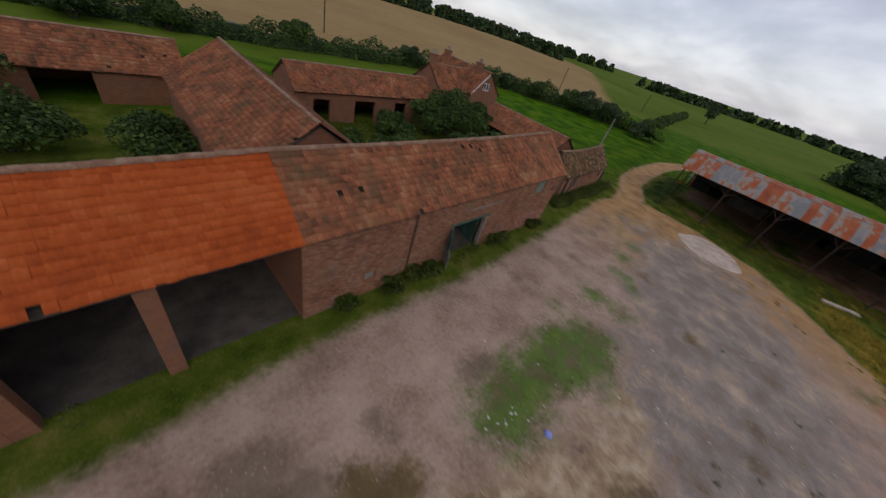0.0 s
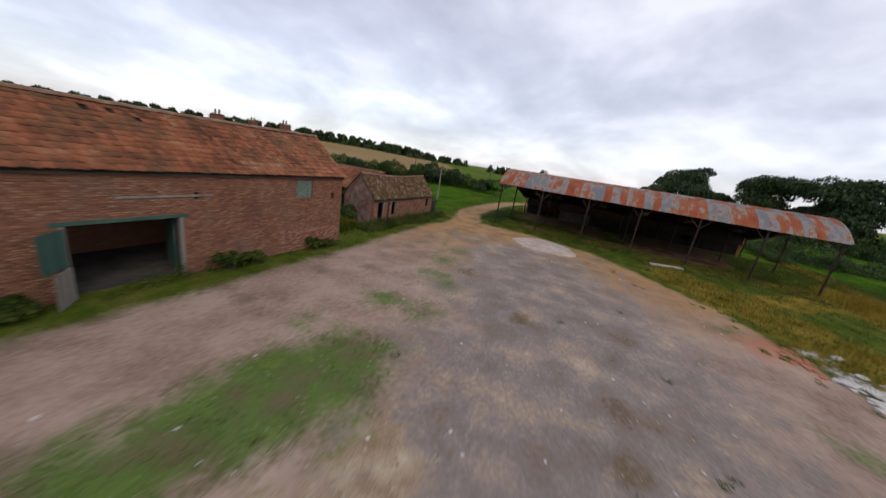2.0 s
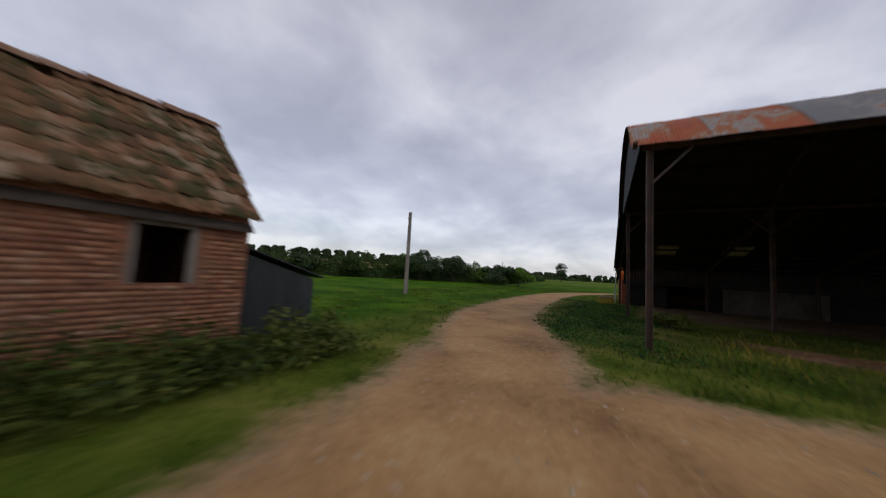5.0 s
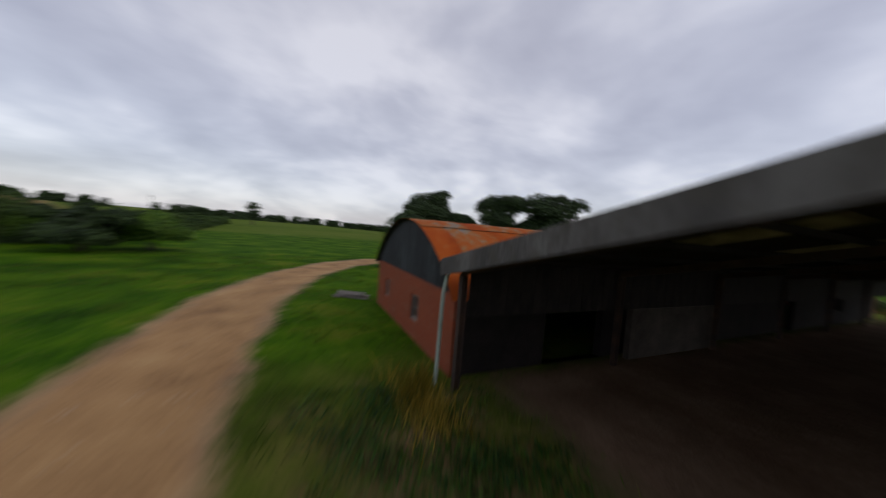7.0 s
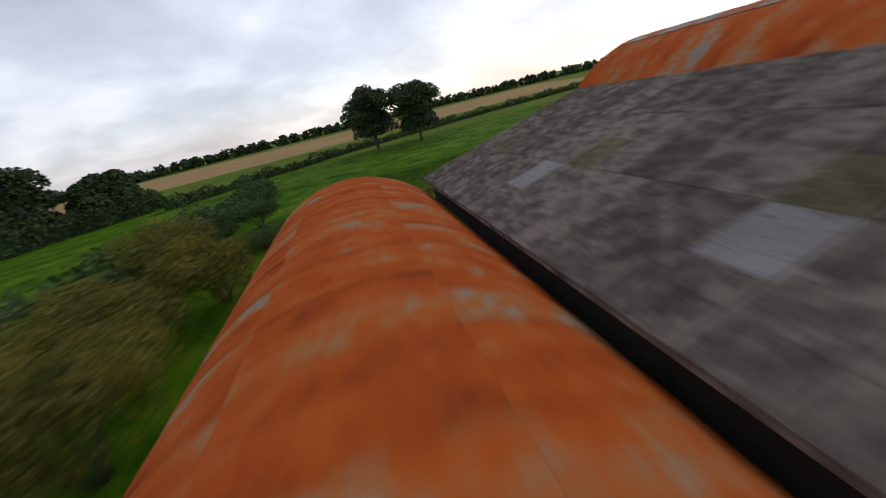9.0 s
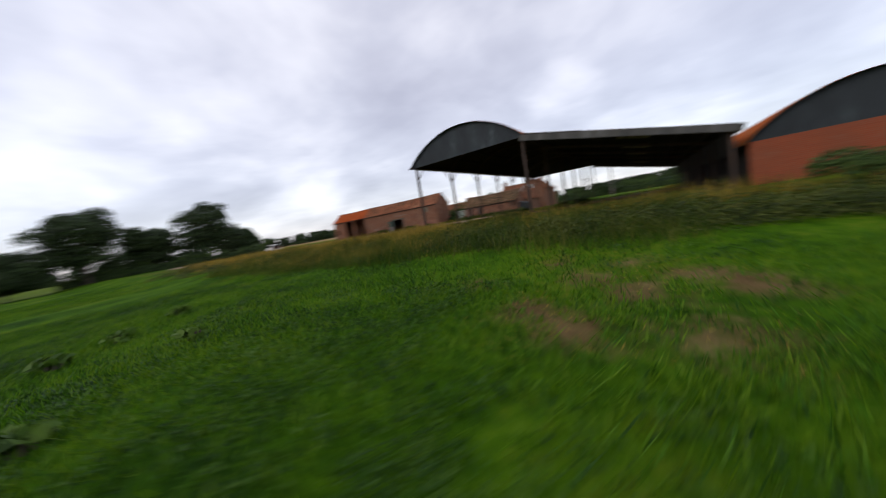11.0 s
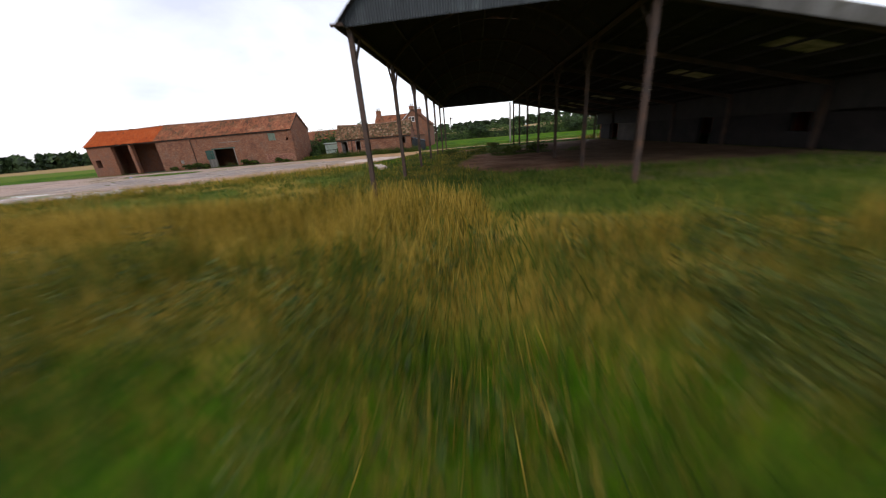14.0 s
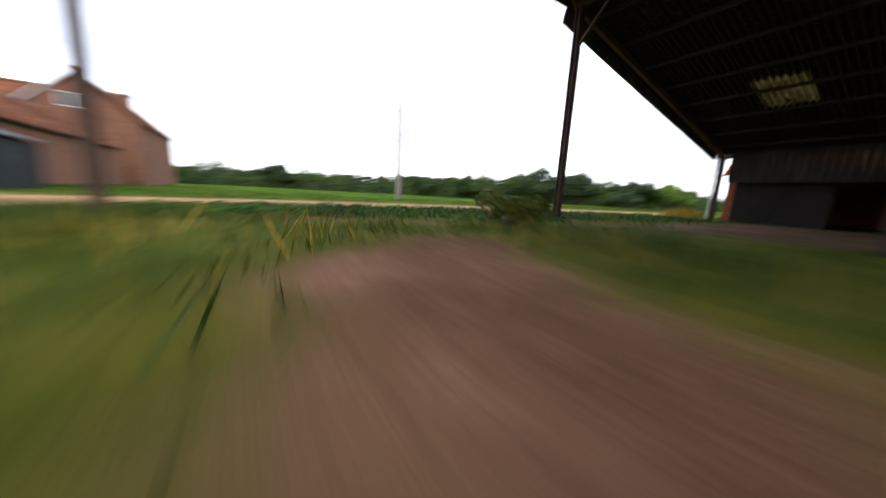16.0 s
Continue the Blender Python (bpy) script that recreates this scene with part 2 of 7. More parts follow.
M_BRICKJOIN = surface("old_red_bricks", [(0.30, (0.133, 0.064, 0.045)), (0.44, (0.215, 0.097, 0.058)), (0.56, (0.284, 0.136, 0.075)), (0.72, (0.359, 0.228, 0.160))], spec=0.15, scale=0.8, fine=16.0, rough=0.92, island=0.30, relief=0.4,
                    grime=((0.140, 0.083, 0.059), 0.8, 0.48, 0.72), world_space=True)
M_BRICKPC = surface("red_bricks", [(0.3, (0.159, 0.071, 0.053)), (0.5, (0.265, 0.112, 0.069)), (0.7, (0.350, 0.179, 0.117))], scale=6.0, fine=40.0, rough=0.92, shift=0.5, relief=0.4)
M_PINKRENDER = surface("weathered_pinkish_render", [(0.36, (0.13, 0.085, 0.068)), (0.52, (0.20, 0.135, 0.108)), (0.66, (0.27, 0.205, 0.17))], scale=1.4, fine=14.0, rough=0.95, grime=((0.15, 0.07, 0.048), 2.2, 0.48, 0.62))
M_RENDER = surface("grey_cement_render", [(0.36, (0.14, 0.12, 0.105)), (0.55, (0.22, 0.19, 0.17)), (0.7, (0.28, 0.25, 0.225))], scale=1.1, fine=20.0, rough=0.95, grime=((0.12, 0.10, 0.08), 1.8, 0.5, 0.75))
PT = [(0.30, (0.082, 0.043, 0.027)), (0.42, (0.184, 0.071, 0.038)), (0.54, (0.276, 0.099, 0.049)), (0.64, (0.320, 0.135, 0.069)), (0.75, (0.330, 0.216, 0.140))]
M_PANTILE = surface("old_red_pantile", PT, spec=0.12, scale=0.8, fine=11.0, rough=0.88, island=0.20, relief=0.3, grime=((0.125, 0.082, 0.044), 0.9, 0.46, 0.78), world_space=True)
M_PANTILE_PC = surface("old_red_pantile_pieces", PT, spec=0.12, scale=0.8, fine=11.0, rough=0.88, shift=0.20, relief=0.3, grime=((0.125, 0.082, 0.044), 0.9, 0.46, 0.78), world_space=True)
M_PANTILE_NEW = surface("bright_orange_pantile", [(0.3, (0.27, 0.052, 0.014)), (0.5, (0.37, 0.074, 0.016)), (0.72, (0.42, 0.105, 0.03))], spec=0.12, scale=0.8, fine=11.0, rough=0.8, island=0.16, relief=0.25, world_space=True)
M_PANTILE_MOSS = surface("mossy_brown_pantile", [(0.28, (0.085, 0.052, 0.032)), (0.45, (0.15, 0.082, 0.045)), (0.58, (0.21, 0.11, 0.06)), (0.75, (0.29, 0.21, 0.145))], scale=1.6, fine=10.0, rough=0.92, spec=0.12, island=0.42, relief=0.3,
                         grime=((0.055, 0.056, 0.024), 2.8, 0.46, 0.62), world_space=True)
M_RIDGE = surface("lichened_ridge_tile", [(0.34, (0.15, 0.075, 0.048)), (0.52, (0.22, 0.125, 0.08)), (0.7, (0.30, 0.235, 0.17))], scale=2.5, fine=20.0, rough=0.92, world_space=True)
M_CONCRETE = surface("pale_concrete", [(0.34, (0.34, 0.255, 0.200)), (0.52, (0.47, 0.375, 0.305)), (0.7, (0.55, 0.46, 0.385))], scale=0.7, fine=22.0, rough=0.9, grime=((0.25, 0.21, 0.17), 1.2, 0.5, 0.75), world_space=True)
M_BARK = surface("tree_bark", [(0.36, (0.045, 0.036, 0.028)), (0.65, (0.11, 0.09, 0.07))], scale=4.0, fine=20.0, rough=0.95, stretch=(1, 1, 0.25))
M_WHITE = surface("white_paint", [(0.36, (0.55, 0.54, 0.52)), (0.65, (0.78, 0.77, 0.75))], scale=2.0, fine=20.0, rough=0.6)
M_BLUE = surface("faded_blue_plastic", [(0.36, (0.16, 0.20, 0.50)), (0.65, (0.25, 0.30, 0.62))], scale=3.0, rough=0.5)
M_GRIT = surface("tan_grit", [(0.36, (0.20, 0.150, 0.10)), (0.65, (0.40, 0.335, 0.25))], scale=2.0, fine=20.0, rough=0.95, island=0.4)
M_MOSS = surface("dark_roof_moss", [(0.36, (0.035, 0.030, 0.020)), (0.55, (0.065, 0.056, 0.034)), (0.70, (0.115, 0.105, 0.050))], scale=1.5, fine=18.0, rough=0.95, island=0.4)
M_STONE = surface("chalky_rubble", [(0.36, (0.26, 0.235, 0.21)), (0.65, (0.55, 0.52, 0.48))], scale=2.0, fine=20.0, rough=0.95, island=0.3)
M_BRICKRUB = surface("crushed_brick", [(0.36, (0.26, 0.10, 0.06)), (0.65, (0.42, 0.17, 0.10))], scale=2.0, fine=20.0, rough=0.95, island=0.3)


def leaf_mat(name, dark, mid, light, through_light=0.0):
    m, nt, bs = base_mat(name)
    g = nt.nodes.new("ShaderNodeNewGeometry")
    n = noise_node(nt, g.outputs["Position"], 0.5, 4.0, 0.6)
    f = math_node(nt, "ADD", math_node(nt, "MULTIPLY", n, 0.7), math_node(nt, "MULTIPLY", g.outputs["Random Per Island"], 0.3))
    r = ramp_node(nt, [(0.40, dark), (0.5, mid), (0.61, light)])
    nt.links.new(f, r.inputs[0])
    nt.links.new(r.outputs[0], bs.inputs["Base Color"])
    bs.inputs["Roughness"].default_value, bs.inputs["Specular IOR Level"].default_value = 0.65, 0.25
    if through_light:
        tr = nt.nodes.new("ShaderNodeBsdfTranslucent")
        mx = nt.nodes.new("ShaderNodeMixShader")
        mx.inputs[0].default_value = through_light
        nt.links.new(r.outputs[0], tr.inputs[0])
        nt.links.new(bs.outputs[0], mx.inputs[1]); nt.links.new(tr.outputs[0], mx.inputs[2])
        nt.links.new(mx.outputs[0], nt.nodes["Material Output"].inputs[0])
    return m


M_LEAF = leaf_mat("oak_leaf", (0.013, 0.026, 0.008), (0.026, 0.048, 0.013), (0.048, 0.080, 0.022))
M_LEAF2 = leaf_mat("hedge_leaf", (0.020, 0.042, 0.008), (0.040, 0.078, 0.014), (0.078, 0.125, 0.024), 0.25)
M_LEAF3 = leaf_mat("olive_bush_leaf", (0.070, 0.078, 0.010), (0.135, 0.132, 0.016), (0.21, 0.185, 0.026), 0.35)
M_LEAF4 = leaf_mat("bright_bush_leaf", (0.040, 0.090, 0.010), (0.078, 0.155, 0.016), (0.13, 0.215, 0.03), 0.35)
M_GRASS = leaf_mat("green_grass_blade", (0.020, 0.070, 0.003), (0.060, 0.172, 0.003), (0.128, 0.228, 0.006), 0.40)
M_VERGE = leaf_mat("olive_verge_blade", (0.028, 0.062, 0.003), (0.060, 0.108, 0.006), (0.130, 0.135, 0.020), 0.35)
M_WEED = leaf_mat("dark_weed_leaf", (0.026, 0.044, 0.005), (0.054, 0.083, 0.009), (0.112, 0.126, 0.020), 0.3)
M_CLOVER = leaf_mat("dark_clover_leaf", (0.012, 0.044, 0.006), (0.030, 0.092, 0.008), (0.075, 0.150, 0.014), 0.3)
M_STRAW = leaf_mat("dry_straw_grass", (0.110, 0.088, 0.007), (0.272, 0.184, 0.018), (0.43, 0.300, 0.052), 0.4)


def ground_mat():
    """Turf, bare lane, grey yard, dry grass, earth and wheat, told apart by masks on the ground's points."""
    m, nt, bs = base_mat("farm_ground")
    g = nt.nodes.new("ShaderNodeNewGeometry")
    P = g.outputs["Position"]

    def mask(key, soft=0.5, sc=0.9, amp=1.2):
        a = nt.nodes.new("ShaderNodeAttribute")
        a.attribute_name = key
        n1, n2 = noise_node(nt, P, sc, 5.0, 0.6), noise_node(nt, P, sc * 6, 4.0, 0.6)
        wob = math_node(nt, "MULTIPLY", math_node(nt, "SUBTRACT", math_node(nt, "ADD", math_node(nt, "MULTIPLY", n1, 0.6), math_node(nt, "MULTIPLY", n2, 0.4)), 0.5), amp * 2)
        mr = nt.nodes.new("ShaderNodeMapRange")
        mr.interpolation_type = "SMOOTHSTEP"
        mr.inputs[1].default_value, mr.inputs[2].default_value = -soft, soft
        nt.links.new(math_node(nt, "ADD", a.outputs["Fac"], wob), mr.inputs[0])
        return mr.outputs[0]

    def cloud(sc, stops, det=5.0):
        r = ramp_node(nt, stops)
        n1, n2 = noise_node(nt, P, sc, det, 0.6), noise_node(nt, P, sc * 14, 4.0, 0.65)
        nt.links.new(math_node(nt, "ADD", math_node(nt, "MULTIPLY", n1, 0.65), math_node(nt, "MULTIPLY", n2, 0.35)), r.inputs[0])
        return r.outputs[0]

    turf = cloud(0.30, [(0.36, (0.013, 0.038, 0.003)), (0.46, (0.030, 0.080, 0.003)), (0.54, (0.054, 0.118, 0.004)), (0.66, (0.120, 0.140, 0.012))])
    lane = cloud(0.42, [(0.327, (0.149, 0.094, 0.063)), (0.442, (0.264, 0.178, 0.130)), (0.529, (0.343, 0.240, 0.183)), (0.615, (0.387, 0.279, 0.212)), (0.716, (0.476, 0.377, 0.295))])
    grey = cloud(0.55, [(0.364, (0.106, 0.073, 0.047)), (0.418, (0.181, 0.135, 0.097)), (0.459, (0.168, 0.143, 0.127)), (0.514, (0.217, 0.184, 0.164)), (0.548, (0.268, 0.214, 0.168)), (0.582, (0.328, 0.240, 0.164)), (0.650, (0.444, 0.353, 0.273))])
    stony = cloud(1.3, [(0.360, (0.160, 0.098, 0.050)), (0.444, (0.265, 0.180, 0.100)), (0.514, (0.365, 0.270, 0.165)), (0.598, (0.455, 0.365, 0.245)), (0.682, (0.540, 0.470, 0.360))])
    moss = cloud(1.1, [(0.36, (0.082, 0.052, 0.022)), (0.5, (0.122, 0.080, 0.034)), (0.62, (0.175, 0.124, 0.056))])
    ochre = cloud(0.6, [(0.34, (0.162, 0.084, 0.032)), (0.46, (0.285, 0.157, 0.061)), (0.56, (0.361, 0.207, 0.083)), (0.69, (0.447, 0.289, 0.130))])
    dirt = cloud(0.50, [(0.36, (0.085, 0.044, 0.024)), (0.5, (0.175, 0.095, 0.056)), (0.64, (0.29, 0.172, 0.112))])
    dry = cloud(0.60, [(0.30, (0.070, 0.066, 0.007)), (0.5, (0.180, 0.128, 0.018)), (0.7, (0.31, 0.215, 0.048))])
    wheat = cloud(0.02, [(0.30, (0.21, 0.142, 0.062)), (0.5, (0.26, 0.180, 0.080)), (0.7, (0.31, 0.22, 0.105))])
    sod = cloud(0.8, [(0.38, (0.120, 0.090, 0.040)), (0.46, (0.085, 0.098, 0.024)), (0.53, (0.060, 0.125, 0.010)), (0.64, (0.100, 0.165, 0.014))])
    olive = cloud(0.7, [(0.340, (0.030, 0.045, 0.006)), (0.452, (0.055, 0.080, 0.009)), (0.548, (0.090, 0.108, 0.016)), (0.676, (0.16, 0.140, 0.036))])
    far = cloud(0.012, [(0.30, (0.045, 0.080, 0.008)), (0.5, (0.078, 0.120, 0.012)), (0.7, (0.135, 0.145, 0.026))])
    mud_and_shade = cloud(0.9, [(0.30, (0.075, 0.050, 0.030)), (0.5, (0.125, 0.088, 0.056)), (0.7, (0.19, 0.138, 0.09))])
    turf = mix_col(nt, mask("olive", 0.8, 0.5, 1.5), turf, olive)
    col = mix_col(nt, mask("far", 0.5, 0.05, 0.6), turf, far)
    col = mix_col(nt, mask("wheat", 1.0, 0.05, 0.3), col, wheat)
    col = mix_col(nt, mask("dry", 0.5, 0.7, 0.7), col, dry)
    col = mix_col(nt, mask("earth", 0.35, 0.9, 0.9), col, dirt)
    lane_f = mask("lane", 0.5, 0.7, 1.0)
    col = mix_col(nt, lane_f, col, lane)
    col = mix_col(nt, math_node(nt, "MULTIPLY", mask("ochre", 2.5, 0.3, 2.0), lane_f), col, ochre)
    grey_f = math_node(nt, "MULTIPLY", mask("grey", 2.6, 0.20, 15.0), 0.85)
    col = mix_col(nt, math_node(nt, "MULTIPLY", grey_f, lane_f), col, grey)
    col = mix_col(nt, math_node(nt, "MULTIPLY", math_node(nt, "MULTIPLY", mask("stony", 0.9, 0.55, 4.5), 0.8), lane_f), col, stony)
    col = mix_col(nt, mask("moss", 0.45, 0.8, 1.5), col, moss)
    col = mix_col(nt, math_node(nt, "MULTIPLY", mask("turfpatch", 0.9, 1.1, 2.6), 0.9), col, sod)
    # Muddy yard spots, and the shade painted on the lean-to floor.
    wet_and_shade = math_node(nt, "MULTIPLY", mask("wet_and_shade", 0.45, 0.8, 1.5), 0.7)
    col = mix_col(nt, wet_and_shade, col, mud_and_shade)
    col = mix_col(nt, math_node(nt, "MULTIPLY", mask("brickdust", 0.7, 0.9, 1.6), 0.8), col, (0.40, 0.150, 0.075))
    col = mix_col(nt, math_node(nt, "MULTIPLY", mask("chalk", 0.5, 1.4, 1.8), 0.85), col, (0.62, 0.59, 0.54))
    water = mask("water", 0.12, 1.0, 2.0)
    col = mix_col(nt, water, col, (0.095, 0.095, 0.085))
    # pale stones pressed into the lane
    vo = nt.nodes.new("ShaderNodeTexVoronoi")
    vo.inputs["Scale"].default_value = 4.5
    nt.links.new(P, vo.inputs["Vector"])
    speck = math_node(nt, "MULTIPLY", math_node(nt, "LESS_THAN", vo.outputs["Distance"], 0.17), math_node(nt, "GREATER_THAN", noise_node(nt, P, 1.1, 3.0), 0.54))
    col = mix_col(nt, math_node(nt, "MULTIPLY", math_node(nt, "MULTIPLY", speck, lane_f), 0.30), col, (0.46, 0.41, 0.34))
    nt.links.new(col, bs.inputs["Base Color"])
    rr = nt.nodes.new("ShaderNodeMapRange")
    rr.inputs[3].default_value, rr.inputs[4].default_value = 0.92, 0.06
    nt.links.new(water, rr.inputs[0])
    r2 = math_node(nt, "SUBTRACT", rr.outputs[0], math_node(nt, "MULTIPLY", math_node(nt, "MULTIPLY", math_node(nt, "ADD", wet_and_shade, math_node(nt, "MULTIPLY", grey_f, 0.5)), lane_f), 0.30))
    nt.links.new(math_node(nt, "MAXIMUM", r2, 0.05), bs.inputs["Roughness"])
    nt.links.new(math_node(nt, "ADD", math_node(nt, "ADD", math_node(nt, "MULTIPLY", lane_f, 0.3), 0.02), math_node(nt, "MULTIPLY", water, 0.6)), bs.inputs["Specular IOR Level"])
    h = math_node(nt, "ADD", noise_node(nt, P, 3.0, 6.0, 0.65), math_node(nt, "MULTIPLY", noise_node(nt, P, 22.0, 4.0, 0.6), 0.4))
    h = math_node(nt, "MULTIPLY", h, math_node(nt, "SUBTRACT", 1.0, water))
    bump(nt, bs, h, 0.6, 0.06)
    return m


M_GROUND = ground_mat()

# Near-black: indoor shade put into roof undersides and boards; tyres share it.
M_UNDER = surface("shade_and_tyre_black", [(0.36, (0.012, 0.011, 0.010)), (0.65, (0.030, 0.026, 0.022))], scale=1.0, fine=12.0, rough=0.9, relief=0.1)
# Brick wall inside the lean-to, with the indoor shade put into its colour.
M_SHADEWALL = surface("shade_dark_brick_wall", [(0.36, (0.007, 0.006, 0.005)), (0.65, (0.020, 0.016, 0.014))], scale=1.2, fine=12.0, rough=0.95)

# ---- geometry helpers ----
def part(name, bm, material, parent=None, label=""):
    """Links a bmesh as one mesh object under a thing or a part."""
    me = bpy.data.meshes.new(name)
    bm.to_mesh(me)
    bm.free()
    return part_mesh(name, me, material, parent, label)


def part_mesh(name, me, material, parent=None, label=""):
    if material is not None and not me.materials:
        me.materials.append(material)
    ob = new(name, me)
    if parent is not None:
        ob.parent = parent
    if label:
        ob["label"] = label
    return ob


def thing(name, label, category, group="", kind="", at=None):
    ob = new(name)
    if at is not None:
        ob.matrix_basis = at
    return tagged(ob, label, category, group, kind)


def raw_mesh(name, verts, faces):
    me = bpy.data.meshes.new(name)
    me.from_pydata([tuple(v) for v in verts], [], [tuple(f) for f in faces])
    me.update()
    return me


def add_box(bm, x0, x1, y0, y1, z0, z1, bev=0.0):
    vs = [bm.verts.new(c) for c in ((x0, y0, z0), (x1, y0, z0), (x1, y1, z0), (x0, y1, z0), (x0, y0, z1), (x1, y0, z1), (x1, y1, z1), (x0, y1, z1))]
    fs = [bm.faces.new([vs[i] for i in f]) for f in ((3, 2, 1, 0), (4, 5, 6, 7), (0, 1, 5, 4), (1, 2, 6, 5), (2, 3, 7, 6), (3, 0, 4, 7))]
    if bev:
        bmesh.ops.bevel(bm, geom=list({e for f in fs for e in f.edges}), offset=bev, segments=1, affect="EDGES")
    return vs


def box(x0, x1, y0, y1, z0, z1, bev=0.0):
    bm = bmesh.new()
    add_box(bm, x0, x1, y0, y1, z0, z1, bev)
    return bm


def add_beam(bm, a, b, w, h, bev=0.0):
    """A bar of w x h from a to b."""
    a, b = Vector(a), Vector(b)
    d = (b - a)
    up = Vector((0, 0, 1)) if abs(d.normalized().z) < 0.95 else Vector((0, 1, 0))
    s = d.cross(up).normalized() * w / 2
    u = s.cross(d).normalized() * h / 2
    vs = [bm.verts.new(p + i * s + j * u) for p in (a, b) for i, j in ((-1, -1), (1, -1), (1, 1), (-1, 1))]
    fs = [bm.faces.new([vs[i] for i in f]) for f in ((3, 2, 1, 0), (4, 5, 6, 7), (0, 1, 5, 4), (1, 2, 6, 5), (2, 3, 7, 6), (3, 0, 4, 7))]
    if bev:
        bmesh.ops.bevel(bm, geom=list({e for f in fs for e in f.edges}), offset=bev, segments=1, affect="EDGES")


def beam(a, b, w, h, bev=0.0):
    bm = bmesh.new()
    add_beam(bm, a, b, w, h, bev)
    return bm


def prism(outline, axis, lo, hi):
    """A flat outline of (u, z) pushed out along axis 'x' or 'y' from lo to hi."""
    bm = bmesh.new()
    put = (lambda u, z, k: (k, u, z)) if axis == "x" else (lambda u, z, k: (u, k, z))
    a = [bm.verts.new(put(u, z, lo)) for u, z in outline]
    b = [bm.verts.new(put(u, z, hi)) for u, z in outline]
    n = len(outline)
    bm.faces.new(a)
    bm.faces.new(b[::-1])
    for i in range(n):
        bm.faces.new((a[i], b[i], b[(i + 1) % n], a[(i + 1) % n]))
    bmesh.ops.recalc_face_normals(bm, faces=bm.faces)
    return bm


def smoothstep(a, b, x):
    t = np.clip((np.asarray(x, float) - a) / (b - a), 0, 1)
    return t * t * (3 - 2 * t)


# ---- ground ----
def bumps(x, y):
    """Soft unevenness of the land."""
    return 0.05 * np.sin(x * 0.31 + 1.3 * np.sin(y * 0.17)) + 0.05 * np.sin(y * 0.41 + 0.7 * np.sin(x * 0.23 + 2.0)) + 0.03 * np.sin(x * 0.83 + y * 0.61)


def land(x, y):
    """Height of the ground: the farm is level, the field south of it lies a metre lower, the corn land to the north rises."""
    x, y = np.asarray(x, float), np.asarray(y, float)
    south = smoothstep(-3.5, -13.0, y)
    z = -0.95 * south - 0.022 * np.clip(-13 - y, 0, 90) * smoothstep(-13, -30, y)
    z = z + 0.012 * np.clip(y - 85, 0, 400) + 6.0 * smoothstep(300, 1500, np.hypot(x, y)) * smoothstep(-200, 400, y)
    z = z + 6.0 * np.exp(-((x - 195) ** 2 + (y - 245) ** 2) / 20000.0) * smoothstep(70, 150, y)
    rough = np.clip(smoothstep(0, -10, y) + smoothstep(38, 60, y) * 0.8 + smoothstep(-60, -75, x), 0, 1)
    return z + bumps(x, y) * rough


def poly_dist(x, y, pts):
    """Signed distance to a closed outline, positive inside."""
    d = np.full(x.shape, 1e9)
    inside = np.zeros(x.shape, bool)
    n = len(pts)
    for i in range(n):
        (ax, ay), (bx, by) = pts[i], pts[(i + 1) % n]
        t = np.clip(((x - ax) * (bx - ax) + (y - ay) * (by - ay)) / ((bx - ax) ** 2 + (by - ay) ** 2), 0, 1)
        d = np.minimum(d, np.hypot(x - ax - t * (bx - ax), y - ay - t * (by - ay)))
        c = ((ay > y) != (by > y)) & (x < (bx - ax) * (y - ay) / (by - ay + 1e-12) + ax)
        inside ^= c
    return np.where(inside, d, -d)


def line_dist(x, y, pts):
    d = np.full(x.shape, 1e9)
    for (ax, ay), (bx, by) in zip(pts, pts[1:]):
        t = np.clip(((x - ax) * (bx - ax) + (y - ay) * (by - ay)) / ((bx - ax) ** 2 + (by - ay) ** 2), 0, 1)
        d = np.minimum(d, np.hypot(x - ax - t * (bx - ax), y - ay - t * (by - ay)))
    return d


ROAD = [(-90, 26), (-60, 28), (-29, 30), (-16.5, 30.8), (-8.5, 31.8), (-2, 33.0), (4, 35.1), (12, 35.7), (20, 35.7), (26, 35.3), (33, 33.4), (39, 30.2), (43, 26), (45.5, 20), (46.5, 14)]
YARD = [(-92.9, 29.0), (-58.0, 31.6), (-42.4, 32.7), (-32.6, 32.5), (-23.4, 33.0), (-9.6, 34.0), (-4.4, 32.8), (-3.2, 30.5), (-3.3, 25.0), (-5.6, 18.8), (-9.0, 15.4), (-14.8, 10.9), (-20.6, 8.9), (-22.8, 6.3), (-27.0, 5.5), (-28.5, 1.5), (-43.2, -1.2), (-66.9, 2.6), (-92.1, 7.9)]
GREY = [(-10.2, 29.0), (-7.9, 22.8), (-12.3, 17.6), (-22.6, 13.9), (-27.8, 11.4), (-32.3, 12.1), (-38.9, 16.0), (-38.9, 18.2), (-36.2, 19.5), (-34.1, 21.7), (-28.5, 24.3), (-14.9, 28.0)]
PATCH = [(-40.2, 26.0), (-39.2, 27.5), (-36.9, 27.7), (-35.0, 27.6), (-32.6, 27.5), (-30.3, 26.6), (-29.7, 24.6), (-32.2, 23.6), (-33.7, 23.9), (-36.0, 24.9), (-37.6, 24.7), (-38.9, 24.5), (-39.7, 25.3)]
STONY = [(-47.0, 28.2), (-44.0, 26.6), (-41.0, 25.0), (-38.6, 24.2), (-35.6, 23.4), (-32.4, 23.0), (-33.4, 21.8), (-37.4, 20.4), (-40.6, 22.0), (-44.0, 24.2), (-46.6, 26.6)]
